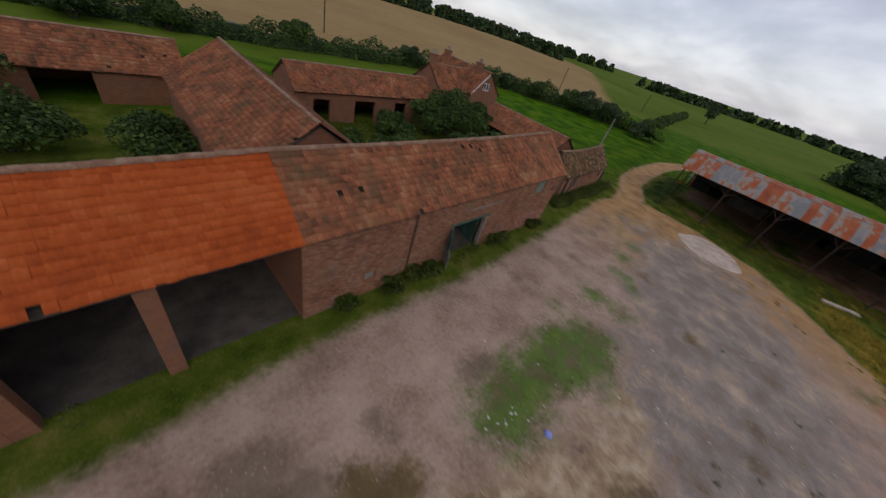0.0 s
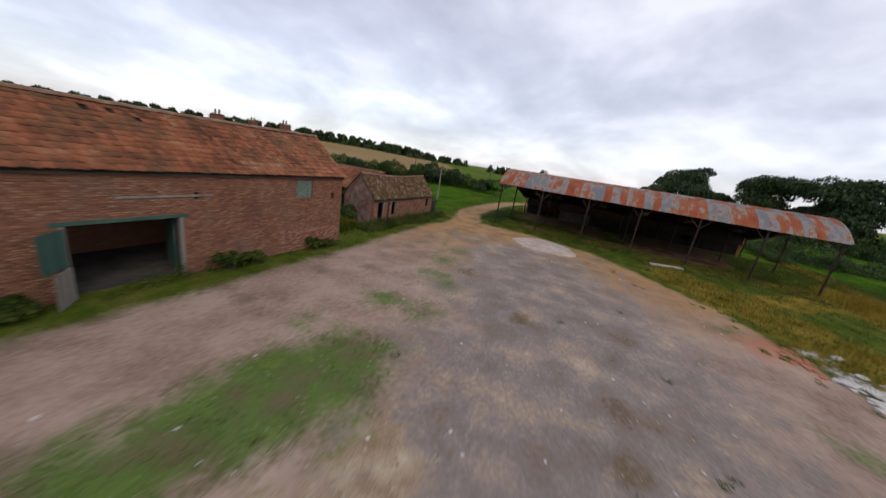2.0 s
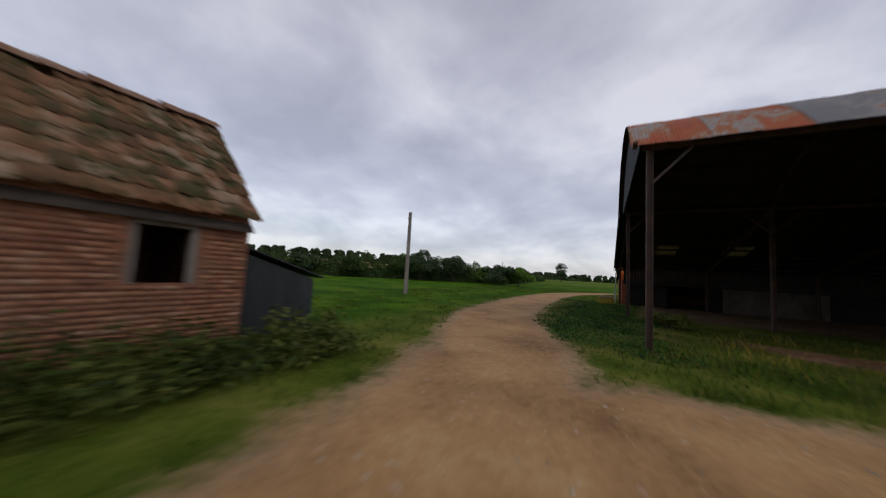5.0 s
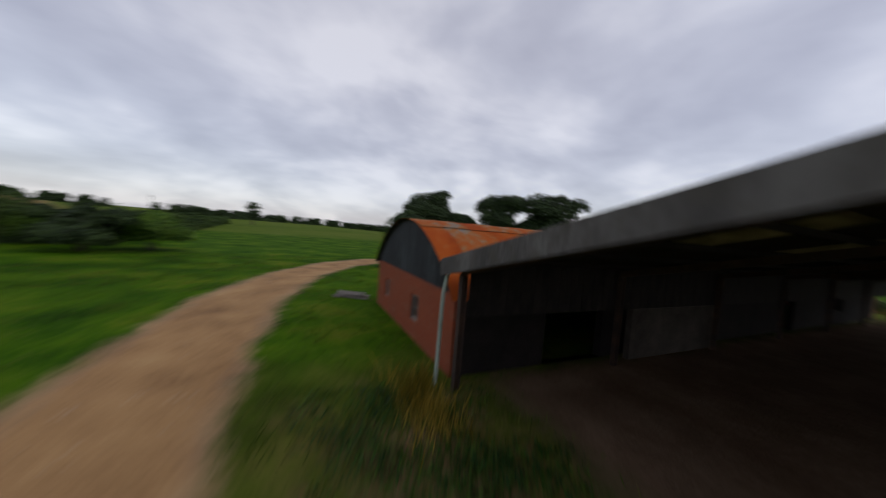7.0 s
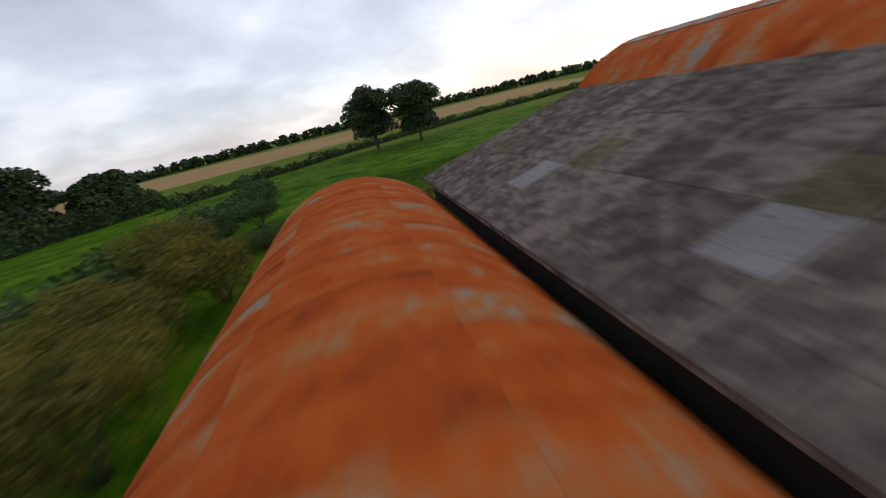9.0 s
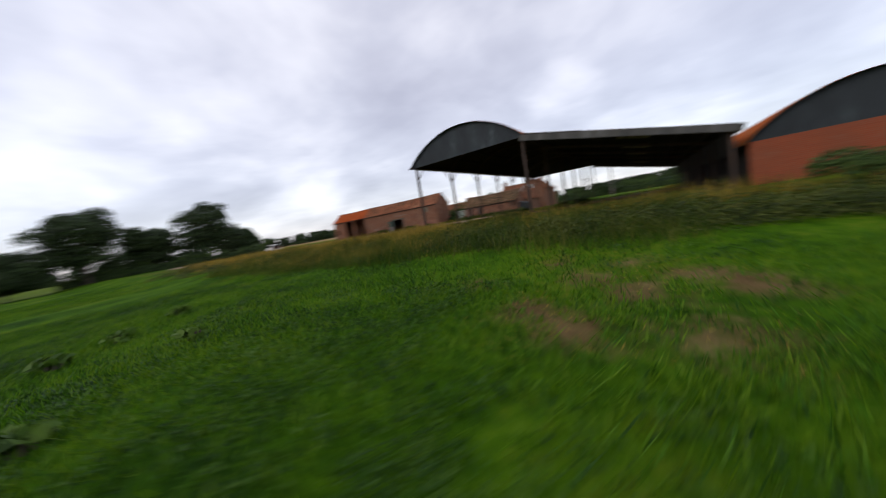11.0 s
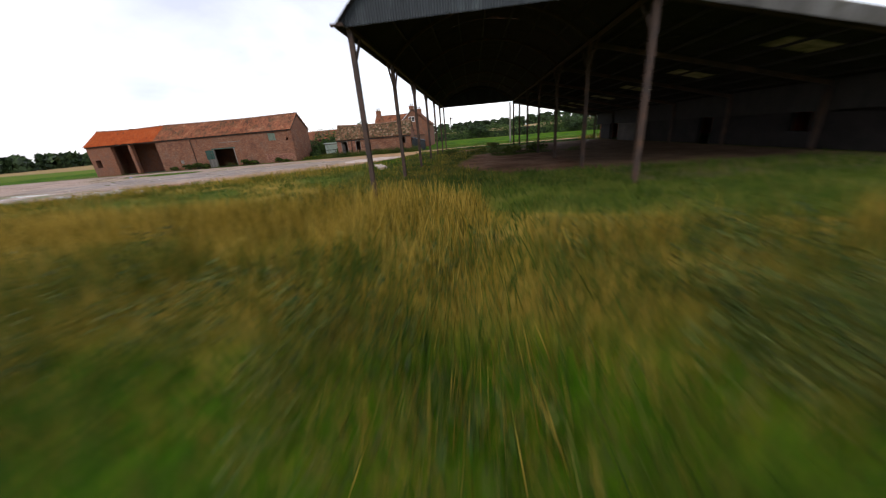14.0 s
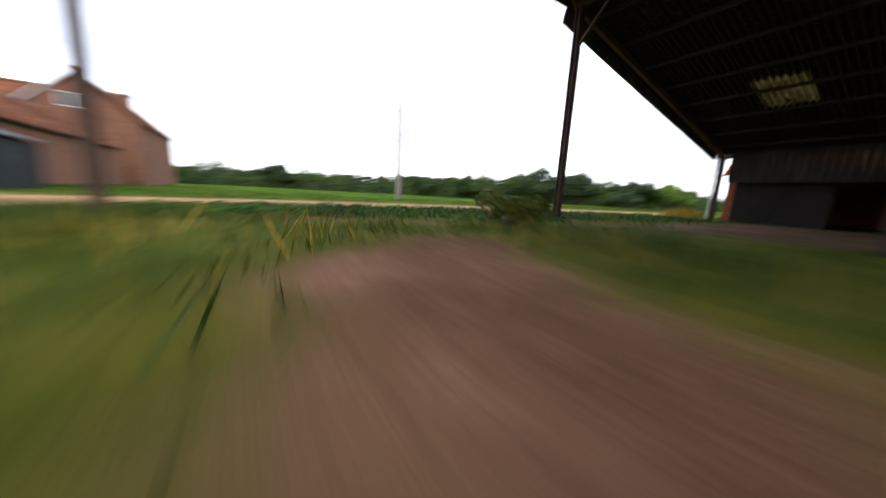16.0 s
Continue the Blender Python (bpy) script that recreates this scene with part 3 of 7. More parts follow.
EARTH = [(17.5, 3.5), (4.5, 4.4), (3.0, 7.5), (2.4, 9.5), (2.6, 12.4), (3.2, 14.2), (3.3, 17.5), (6.5, 19.8), (9.5, 24), (9.5, 28.8), (17.5, 28.8)]
MUD = [(12.2, -14.2, 0.5), (13.0, -14.8, 0.5), (13.9, -13.1, 0.55), (15.2, -12.7, 0.6), (12.9, -12.2, 0.5), (12.0, -11.1, 0.3), (13.6, -11.2, 0.4), (14.6, -14.7, 0.45), (10.6, -12.6, 0.25), (14.6, -12.0, 0.4)]
BARE = [(2.6, 26.4, 0.9), (2.4, 25.2, 0.8), (3.2, 27.2, 0.6)]
DUNG = [(6.2, 16.4, 1.5), (8.6, 16.8, 1.4), (11, 15.4, 0.9)]


def axis_steps(lo, hi, step, far_lo, far_hi):
    mid = list(np.arange(lo, hi + step / 2, step))
    out, d = [], step
    v = hi
    while v < far_hi:
        d *= 1.16
        v += d
        out.append(v)
    low, d, v = [], step, lo
    while v > far_lo:
        d *= 1.16
        v -= d
        low.append(v)
    return np.array(low[::-1] + mid + out)


gx, gy = axis_steps(-62, 48, 0.4, -3000, 3000), axis_steps(-40, 62, 0.4, -3000, 3000)
GX, GY = np.meshgrid(gx, gy)
GZ = land(GX, GY)
nx, ny = len(gx), len(gy)
idx = np.arange(nx * ny).reshape(ny, nx)
quads = np.stack([idx[:-1, :-1], idx[:-1, 1:], idx[1:, 1:], idx[1:, :-1]], -1).reshape(-1, 4)
gm = bpy.data.meshes.new("ground")
gm.vertices.add(nx * ny)
gm.vertices.foreach_set("co", np.stack([GX, GY, GZ], -1).astype(np.float32).ravel())
gm.loops.add(quads.size)
gm.loops.foreach_set("vertex_index", quads.astype(np.int32).ravel())
gm.polygons.add(len(quads))
gm.polygons.foreach_set("loop_start", np.arange(0, quads.size, 4, dtype=np.int32))
gm.polygons.foreach_set("use_smooth", np.ones(len(quads), dtype=bool))
gm.update()
gm.validate()


def set_mask(key, values):
    a = gm.attributes.new(key, "FLOAT", "POINT")
    a.data.foreach_set("value", np.clip(values, -6, 6).astype(np.float32).ravel())


def blobs(x, y, items):
    """Greatest of several round spots (x, y, radius)."""
    v = np.full(x.shape, -6.0)
    for bx, by, r in items:
        v = np.maximum(v, r - np.hypot(x - bx, y - by))
    return v


lane = np.maximum(poly_dist(GX, GY, YARD), 1.45 - line_dist(GX, GY, ROAD))
set_mask("lane", lane)
set_mask("grey", poly_dist(GX, GY, GREY))
turf_spots = blobs(GX, GY, [(-33.1, 9.4, 1.3), (-32.8, 7.3, 1.4), (-34.9, 10.9, 0.8), (-30.7, 11.0, 0.3), (-25.8, 11.2, 0.4), (-26.5, 10.2, 0.5), (-27.6, 9.2, 0.7), (-26.1, 8.5, 0.5), (-26.1, 6.4, 0.8), (-32.4, 10.6, 0.9), (-17.6, 11.8, 0.4), (-27.2, 27.2, 0.8), (-22.5, 26.8, 0.7), (-27.0, 25.2, 0.6), (-23.5, 25.6, 0.45), (-19.6, 27.6, 0.6), (-16.6, 27.8, 0.5), (-30.6, 28.0, 0.4)])
verge_line = -0.35 - np.minimum(line_dist(GX, GY, [(-24.9, 27.2), (-21.8, 27.8), (-13.8, 30.1), (-7.8, 31.8)]), 6)
set_mask("turfpatch", np.maximum(np.maximum(turf_spots, poly_dist(GX, GY, PATCH)), verge_line))
set_mask("stony", poly_dist(GX, GY, STONY))
set_mask("moss", blobs(GX, GY, MUD + [(-44.3, 27.2, 0.94), (-43.3, 26.6, 0.94), (-42.9, 24.8, 0.81), (-42.0, 24.2, 0.88), (-40.5, 22.9, 0.74), (-37.3, 21.0, 0.94), (-36.6, 20.6, 0.54), (-46.7, 28.4, 0.68), (-34.6, 12.0, 1.08), (-30.5, 17.4, 0.41), (-24.5, 21.2, 0.47), (-20.6, 25.6, 0.54)]))
spots = blobs(GX, GY, [(-46.6, 29.4, 1.17), (-45.8, 28.1, 1.04), (-47.4, 28.5, 0.91), (-42.9, 28.6, 0.45), (-42.6, 28.2, 0.33), (-38.3, 28.1, 0.65), (-37.5, 27.9, 0.52), (-37.0, 20.6, 0.59), (-36.7, 20.1, 0.39), (-26.8, 31.3, 0.39), (-31.0, 31.0, 0.33), (-30.9, 32.1, 0.39), (-20.3, 31.7, 0.45), (-18.9, 31.0, 0.45),
                               (-36.2, 32.0, 0.26), (-14.7, 31.5, 0.52), (-11.6, 30.9, 0.33), (-33.6, 15.2, 0.72), (-34.9, 13.5, 0.91), (-36.1, 14.4, 0.65), (-49.8, 24.2, 1.43), (-24.5, 30.1, 0.39), (-17.0, 31.0, 0.39)])
# Lean-to floor joins the mud spots: its indoor shade put into the colour.
set_mask("wet_and_shade", np.maximum(np.minimum(np.minimum(GX - 8.6, 17.8 - GX), np.minimum(GY - 0.5, 29.4 - GY)), spots))
set_mask("water", blobs(GX, GY, [(-30.8, 10.6, 0.7), (-29.6, 10.9, 0.6), (-30.1, 8.4, 0.8), (-28.6, 8.7, 0.5), (-28.3, 7.0, 0.9), (-29.4, 5.6, 0.8), (-27.4, 4.6, 0.9), (-32.4, 11.2, 0.4)]))
set_mask("brickdust", blobs(GX, GY, [(-18.4, 10.6, 0.9), (-19.4, 10.9, 0.7), (-17.4, 10.2, 0.5)]))
set_mask("chalk", blobs(GX, GY, [(-28.6, 5.2, 0.8), (-29.3, 4.6, 0.7), (-19.6, 8.0, 0.6), (-17.6, 8.3, 0.4), (-20.2, 7.2, 0.4)]))
set_mask("ochre", (GX + 17) * 0.35)
dry = np.minimum(np.minimum(GY + 7.0, 0.5 - GY), np.minimum(GX + 30, 3.5 - GX + 0.6 * np.clip(-2.5 - GY, 0, 4) * 6))
dry = np.maximum(dry, np.minimum(np.minimum(GY + 1, 12 - GY), 1.4 - np.abs(GX + 0.2)) * 0.6)
dry = np.maximum(dry, np.minimum(2.0 - np.abs(GX + 9.5 + 0.9 * (GY - 8)), np.minimum(GY + 2, 12 - GY)))
pd = poly_dist(GX, GY, YARD)
dry = np.maximum(dry, np.minimum(np.minimum(-pd - 1.0, 6.5 + pd), np.minimum(14 - GY, GX + 34)) * 0.5)
dry = np.maximum(dry, np.minimum(np.minimum(GX + 3, 7 - GX), np.minimum(GY - 1, 29 - GY)) * 0.10 - 0.55)
set_mask("dry", dry)
set_mask("olive", np.minimum(np.minimum(GX + 64, 19 - GX), np.minimum(GY + 5, np.where(GX < -6, 60 - GY, 37.5 - GY))) * 0.5)
earth = np.maximum(poly_dist(GX, GY, EARTH), blobs(GX, GY, BARE))
earth = np.maximum(earth, np.minimum(np.minimum(GX + 1, 18 - GX), np.minimum(GY - 28.6, 34.0 - GY)) * 0.15 - 0.30)
earth = np.minimum(earth, -blobs(GX, GY, DUNG))
set_mask("earth", earth)
WHEAT = [(-420, 105), (-75, 99), (25, 89), (40, 76), (49, 60), (64, 58), (170, 112), (235, 150), (320, 270), (240, 405), (-420, 385)]
STUBBLE = [(-150, -165), (90, -150), (260, -150), (420, -330), (-200, -340)]
set_mask("wheat", np.maximum(poly_dist(GX, GY, WHEAT), poly_dist(GX, GY, STUBBLE)) / 4)
set_mask("far", (np.maximum(np.abs(GX) - 90, np.abs(GY) - 80)) / 8)
ground = part_mesh("ground", gm, M_GROUND)
tagged(ground, "farmland with green turf, a pale dirt lane and a muddy yard", "ground", kind="structure")

# ---- the range of open sheds: barrel barn, lean-to, low barrel shed ----
A_W, A_L, A_H, A_RISE, BAYS = 8.15, 30.2, 4.95, 1.77, 6
BAY = A_L / BAYS
B_X, B_H = 17.41, 2.72
C_X0, C_X1, C_Y0, C_Y1, C_H, C_RISE = 17.94, 25.4, 0.2, 29.95, 1.88, 1.75


def arc_of(span, rise):
    r = (span * span / 4 + rise * rise) / (2 * rise)
    return r, math.asin(span / 2 / r)


def arc_sheet_mesh(name, r, a0, a1, width, pitch=0.076, amp=0.010, steps=5):
    """A curved corrugated sheet about the y axis, from angle a0 to a1 off the crown, with a turned-down thickness."""
    n = int(round(width / pitch)) * 4
    vs, fs = [], []
    for i in range(n + 1):
        y = width * i / n - width / 2
        rr = r + amp * math.sin(2 * math.pi * i / 4)
        for j in range(steps + 1):
            a = a0 + (a1 - a0) * j / steps
            vs.append((rr * math.sin(a), y, rr * math.cos(a)))
    k = steps + 1
    for i in range(n):
        for j in range(steps):
            fs.append((i * k + j, i * k + j + 1, (i + 1) * k + j + 1, (i + 1) * k + j))
    # Inner skin of the sheet, its second material dark for the shade indoors.
    m = len(vs)
    vs += [(x * (1 - 0.012 / r), y, z * (1 - 0.012 / r)) for x, y, z in vs]
    outer = len(fs)
    fs += [tuple(m + q for q in f[::-1]) for f in fs]
    me = raw_mesh(name, vs, fs)
    me.polygons.foreach_set("use_smooth", [True] * len(fs))
    me.polygons.foreach_set("material_index", [0] * outer + [1] * outer)
    return me


def flat_sheet_mesh(name, length, width, pitch=0.146, amp=0.048):
    """A corrugated sheet that runs down along +x, width along y."""
    n = int(round(width / pitch)) * 6
    vs, fs = [], []
    for i in range(n + 1):
        y = width * i / n - width / 2
        z = amp * math.sin(2 * math.pi * i / 6)
        vs += [(0, y, z), (length, y, z), (length, y, z - 0.012)]
    for i in range(n):
        a, b = i * 3, i * 3 + 3
        fs += [(a, b, b + 1, a + 1), (a + 1, b + 1, b + 2, a + 2)]
    # Lower skin, dark in colour to stand for the shade under the roof.
    m, outer = len(vs), len(fs)
    vs += [(x, y, z - 0.014) for x, y, z in vs]
    fs += [tuple(m + q for q in f[::-1]) for f in fs]
    me = raw_mesh(name, vs, fs)
    me.polygons.foreach_set("material_index", [0] * outer + [1] * outer)
    return me


def arc_outline(cx, z_eave, span, rise, n=24, inset=0.0):
    r, half = arc_of(span, rise)
    r -= inset
    cz = z_eave + rise - r - inset
    return [(cx + r * math.sin(-half + 2 * half * i / n), cz + r * math.cos(-half + 2 * half * i / n)) for i in range(n + 1)]


def barrel_roof(parent, cx, y0, y1, z_eave, span, rise, material, seed, east=None):
    rnd = random.Random(seed)
    r, half = arc_of(span, rise)
    cz = z_eave + rise - r
    step = 0.76
    n = int(round((y1 - y0) / step))
    step = (y1 - y0) / n
    made = []
    for mt in (material, east or material):
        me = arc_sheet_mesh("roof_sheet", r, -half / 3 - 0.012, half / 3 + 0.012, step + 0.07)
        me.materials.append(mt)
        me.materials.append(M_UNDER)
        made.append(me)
    for k in (-1, 0, 1):
        me = made[1 if k == 1 else 0]
        for i in range(n):
            ob = part_mesh("roof_sheet", me, None, parent)
            slim = 0.80 if east is not None and (k, i) in ((0, 9), (0, 22), (1, 27)) else 1.0
            lift = 0.012 * (i % 2) + (0.02 if k == 0 else 0.0)
            a = 2 * half / 3 * k
            ob.matrix_basis = Matrix.Translation((cx + lift * math.sin(a), y0 + (i + 0.5) * step, cz + lift * math.cos(a))) @ Matrix.Rotation(a, 4, "Y") @ Matrix.Rotation(math.radians(rnd.uniform(-0.15, 0.15)), 4, "X") @ Matrix.Diagonal((1, slim, 1, 1))


def gable_sheet(parent, y, t, cx, z_eave, span, rise, label):
    """The tin under the arch, in upright corrugations."""
    r, half = arc_of(span - 0.06, rise + 0.03)
    cz = z_eave + rise + 0.03 - r
    n = int(span / 0.02)
    vs, fs = [], []
    for i in range(n + 1):
        x = -span / 2 + 0.1 + (span - 0.2) * i / n
        w = 0.009 * math.sin(i * 1.65)
        top = cz + math.sqrt(max(r * r - x * x, 0))
        for dy in (0, t):
            vs += [(cx + x, y + w + dy, z_eave - 0.05), (cx + x, y + w + dy, max(top, z_eave - 0.02))]
    for i in range(n):
        a, b = i * 4, i * 4 + 4
        fs += [(a, b, b + 1, a + 1), (a + 3, b + 3, b + 2, a + 2), (a, a + 2, b + 2, b), (a + 1, b + 1, b + 3, a + 3)]
    return part_mesh("gable_sheet", raw_mesh("gable_sheet", vs, fs), M_BLACKTIN, parent, label)


def steel_post(parent, x, y, z0, z1, w=0.14):
    """An I-section stanchion with a base plate."""
    bm = bmesh.new()
    t, a = 0.016, w / 2
    o = [(-a, -a), (a, -a), (a, t - a), (t / 2, t - a), (t / 2, a - t), (a, a - t), (a, a), (-a, a), (-a, a - t), (-t / 2, a - t), (-t / 2, t - a), (-a, t - a)]
    lo, hi = ([bm.verts.new((x + u, y + v, z)) for u, v in o] for z in (z0, z1))
    bm.faces.new(lo[::-1]); bm.faces.new(hi)
    for i in range(12):
        bm.faces.new((lo[i], lo[(i + 1) % 12], hi[(i + 1) % 12], hi[i]))
    return part("post", bm, M_STEEL, parent, "rusty steel stanchion")


# the tall open barn
barn_a = thing("dutch_barn", "open barrel-roofed hay barn of rusty corrugated iron on steel posts", "barn")
for side in (0, 1):
    x = A_W * side
    for i in range(BAYS + 1):
        steel_post(barn_a, x, i * BAY + (0.12 if i == 0 else -0.12 if i == BAYS else 0), land(x, i * BAY).item() - 0.05, A_H - 0.12)
        for s in (-1, 1):
            if 0 <= i * BAY + s < A_L + 0.01 and not (i == 0 and s < 0) and not (i == BAYS and s > 0):
                part("knee_brace", beam((x, i * BAY + 0.08 * s, A_H - 1.05), (x, i * BAY + 0.95 * s, A_H - 0.16), 0.06, 0.06), M_STEEL, barn_a)
        if side == 0:
            # arched rib of each frame
            bm = bmesh.new()
            pts = arc_outline(A_W / 2, A_H, A_W + 0.35, A_RISE, 14, 0.16)
            for p, q in zip(pts, pts[1:]):
                add_beam(bm, (p[0], i * BAY, p[1]), (q[0], i * BAY, q[1]), 0.07, 0.10)
            part("arched_rib", bm, M_STEEL, barn_a)
    part("eave_rail", box(x - 0.06, x + 0.06, 0, A_L, A_H - 0.14, A_H - 0.02, 0.008), M_STEEL, barn_a)
for k in range(1, 8):
    u, z = arc_outline(A_W / 2, A_H, A_W + 0.35, A_RISE, 8, 0.07)[k]
    # Purlins take the shade-dark colour of the sheets above.
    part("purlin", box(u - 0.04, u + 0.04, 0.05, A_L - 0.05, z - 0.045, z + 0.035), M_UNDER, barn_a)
barrel_roof(barn_a, A_W / 2, -0.25, A_L + 0.25, A_H - 0.06, A_W + 0.55, A_RISE + 0.08, M_RUST, 3, M_RUST2)
gable_sheet(barn_a, -0.10, 0.02, A_W / 2, A_H - 0.05, A_W + 0.5, A_RISE + 0.06, "black tarred tin gable with pale streaks")
gable_sheet(barn_a, A_L + 0.08, 0.02, A_W / 2, A_H - 0.05, A_W + 0.5, A_RISE + 0.06, "black tarred tin gable with pale streaks")
for y in (-0.2, A_L + 0.2):
    part("gutter_bracket", box(-0.42, -0.05, y - 0.05, y + 0.05, A_H - 0.10, A_H - 0.03, 0.01), M_STEEL, barn_a)

# the lean-to between
lean = thing("lean_to_shed", "open lean-to with a grey corrugated fibre-cement roof", "shed")
slope_len = math.hypot(B_X - A_W, A_H - B_H)
tilt = math.atan2(A_H - B_H, B_X - A_W)
n_b = 29
wid = (A_L + 0.5) / n_b
row_len = (slope_len + 0.25) / 3 + 0.15
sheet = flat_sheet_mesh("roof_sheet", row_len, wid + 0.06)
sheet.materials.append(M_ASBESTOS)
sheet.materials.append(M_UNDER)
rnd = random.Random(11)
PALE = {(2, 23), (2, 17), (2, 12), (2, 6)}
LIGHTS = {(1, 2), (1, 7), (1, 12), (1, 17), (1, 23), (1, 26)}
m_rl, nt_rl, bs_rl = base_mat("dirty_translucent_rooflight")
v_rl = coords(nt_rl)
r_rl = ramp_node(nt_rl, [(0.36, (0.17, 0.155, 0.075)), (0.64, (0.34, 0.31, 0.18))])
nt_rl.links.new(noise_node(nt_rl, v_rl, 3.0, 5.0), r_rl.inputs[0])
tr_rl = nt_rl.nodes.new("ShaderNodeBsdfTranslucent")
mx_rl = nt_rl.nodes.new("ShaderNodeMixShader")
mx_rl.inputs[0].default_value = 0.6
nt_rl.links.new(r_rl.outputs[0], bs_rl.inputs["Base Color"]); nt_rl.links.new(r_rl.outputs[0], tr_rl.inputs[0])
nt_rl.links.new(bs_rl.outputs[0], mx_rl.inputs[1]); nt_rl.links.new(tr_rl.outputs[0], mx_rl.inputs[2])
nt_rl.links.new(mx_rl.outputs[0], nt_rl.nodes["Material Output"].inputs[0])
half_len = row_len / 2 + 0.05


def half_sheet(material, under):
    me = flat_sheet_mesh("roof_sheet", half_len, wid + 0.06)
    me.materials.append(material); me.materials.append(under)
    return me


half_grey, half_pale, half_light = half_sheet(M_ASBESTOS, M_UNDER), half_sheet(M_ASB_NEW, M_UNDER), half_sheet(m_rl, m_rl)


def lay_sheet(me, d, i, drop, label=""):
    ob = part_mesh("roof_sheet", me, None, lean, label)
    ob.matrix_basis = (Matrix.Translation((A_W - 0.02 + d * math.cos(tilt), -0.25 + (i + 0.5) * wid, A_H + 0.07 - d * math.sin(tilt) - drop + 0.004 * (i % 2)))
                       @ Matrix.Rotation(tilt + radians(rnd.uniform(-0.12, 0.12)), 4, "Y"))


for r_ in range(3):
    for i in range(n_b):
        d = r_ * (row_len - 0.15)
        if (r_, i) in LIGHTS:
            lay_sheet(half_grey, d, i, 0.022 * r_)
            lay_sheet(half_light, d + row_len / 2 - 0.05, i, 0.022 * r_ + 0.01, "dirty translucent rooflight sheet")
        elif (r_, i) in PALE:
            lay_sheet(half_pale, d, i, 0.022 * r_, "paler replacement sheet")
            lay_sheet(half_grey, d + row_len / 2 - 0.05, i, 0.022 * r_ + 0.01)
        else:
            lay_sheet(sheet, d, i, 0.022 * r_)
for i in range(BAYS + 1):
    y = min(max(i * BAY, 0.12), A_L - 0.12)
    part("rafter", beam((A_W + 0.1, y, A_H - 0.19), (B_X, y, B_H - 0.19), 0.10, 0.16), M_STEEL, lean)
    steel_post(lean, B_X - 0.05, y, -0.05, B_H - 0.26, 0.14)
for k in range(8):
    u = (k + 0.5) / 8
    x, z = A_W + u * (B_X - A_W), A_H + u * (B_H - A_H)
    # Shade is put into the colour of these purlins too.
    part("purlin", box(x - 0.04, x + 0.04, 0.02, A_L - 0.02, z - 0.10, z - 0.02), M_UNDER, lean)
for y, s in ((-0.27, -1), (A_L + 0.27, 1)):
    bm = beam((A_W - 0.05, y, A_H - 0.15), (B_X + 0.25, y, B_H - 0.15), 0.035, 0.34)
    part("barge_board", bm, M_FASCIA, lean, "stained grey fibre-cement verge board")
pipe = bmesh.new()
taper_pipe = [((B_X + 0.22, A_L + 0.12, B_H - 0.25), (B_X + 0.30, A_L + 0.16, B_H - 0.75)), ((B_X + 0.30, A_L + 0.16, B_H - 0.75), (B_X + 0.32, A_L + 0.18, 0.0))]
for a, b in taper_pipe:
    add_beam(pipe, a, b, 0.075, 0.075, 0.018)
part("downpipe", pipe, M_PALETIN, lean, "pale plastic downpipe")
# Pale grey blockwork, darkened in colour for the dim light indoors.
part("block_wall", box(B_X + 0.12, B_X + 0.30, 19.6, 24.3, -0.1, 1.5), M_DARK, lean, "grey blockwork panel coloured dark for the shade")
part("gutter", box(B_X + 0.12, B_X + 0.34, -0.2, A_L + 0.2, B_H - 0.26, B_H - 0.10, 0.02), M_ASBESTOS, lean, "grey fibre-cement valley gutter")

# the low barrel shed with brick walls
shed_c = thing("barrel_shed", "low brick shed with a rusty barrel roof and black tin gables", "shed")


def wall_with_holes(u0, u1, z0, z1, holes):
    """Rectangles left of a wall when its holes (a, b, lo, hi) are cut out, as (u0, u1, z0, z1)."""
    us = sorted({u0, u1, *[h[0] for h in holes], *[h[1] for h in holes]})
    out = []
    for a, b in zip(us, us[1:]):
        m = (a + b) / 2
        z = z0
        for h in sorted((h for h in holes if h[0] <= m <= h[1]), key=lambda q: q[2]):
            if h[2] > z:
                out.append((a, b, z, h[2]))
            z = h[3]
        if z < z1:
            out.append((a, b, z, z1))
    return out


def wall_mesh(axis, lo, hi, u0, u1, z0, z1, holes=()):
    """One wall, with openings right through it, between lo and hi across its thickness."""
    bm = bmesh.new()
    for a, b, p, q in wall_with_holes(u0, u1, z0, z1, list(holes)):
        if axis == "x":
            add_box(bm, a, b, lo, hi, p, q)
        else:
            add_box(bm, lo, hi, a, b, p, q)
    bmesh.ops.remove_doubles(bm, verts=bm.verts, dist=0.0005)
    return bm


C_HOLES = [(C_X0 + 2.3, C_X0 + 3.0, 0.55, 1.35), (C_X0 + 5.6, C_X0 + 6.2, 0.6, 1.3)]
part("wall", wall_mesh("x", C_Y1 - 0.24, C_Y1, C_X0, C_X1, -0.2, C_H, C_HOLES), M_BRICK_C, shed_c, "orange-red brick end wall")
part("wall", wall_mesh("x", C_Y0, C_Y0 + 0.24, C_X0, C_X1, -0.5, C_H), M_BRICK_C, shed_c, "orange-red brick end wall")
part("wall", wall_mesh("y", C_X1 - 0.24, C_X1, C_Y0 + 0.242, C_Y1 - 0.242, -0.3, C_H), M_BRICK_CY, shed_c)
part("wall", wall_mesh("y", C_X0, C_X0 + 0.24, C_Y0 + 0.242, C_Y1 - 0.242, -0.3, C_H, [(6, 7, 0.7, 1.5), (12, 13.2, 0.0, 1.65), (20, 21, 0.7, 1.5), (25, 27.2, 0.0, 1.6)]), M_SHADEWALL, shed_c, "brick side wall coloured dark for the shade")
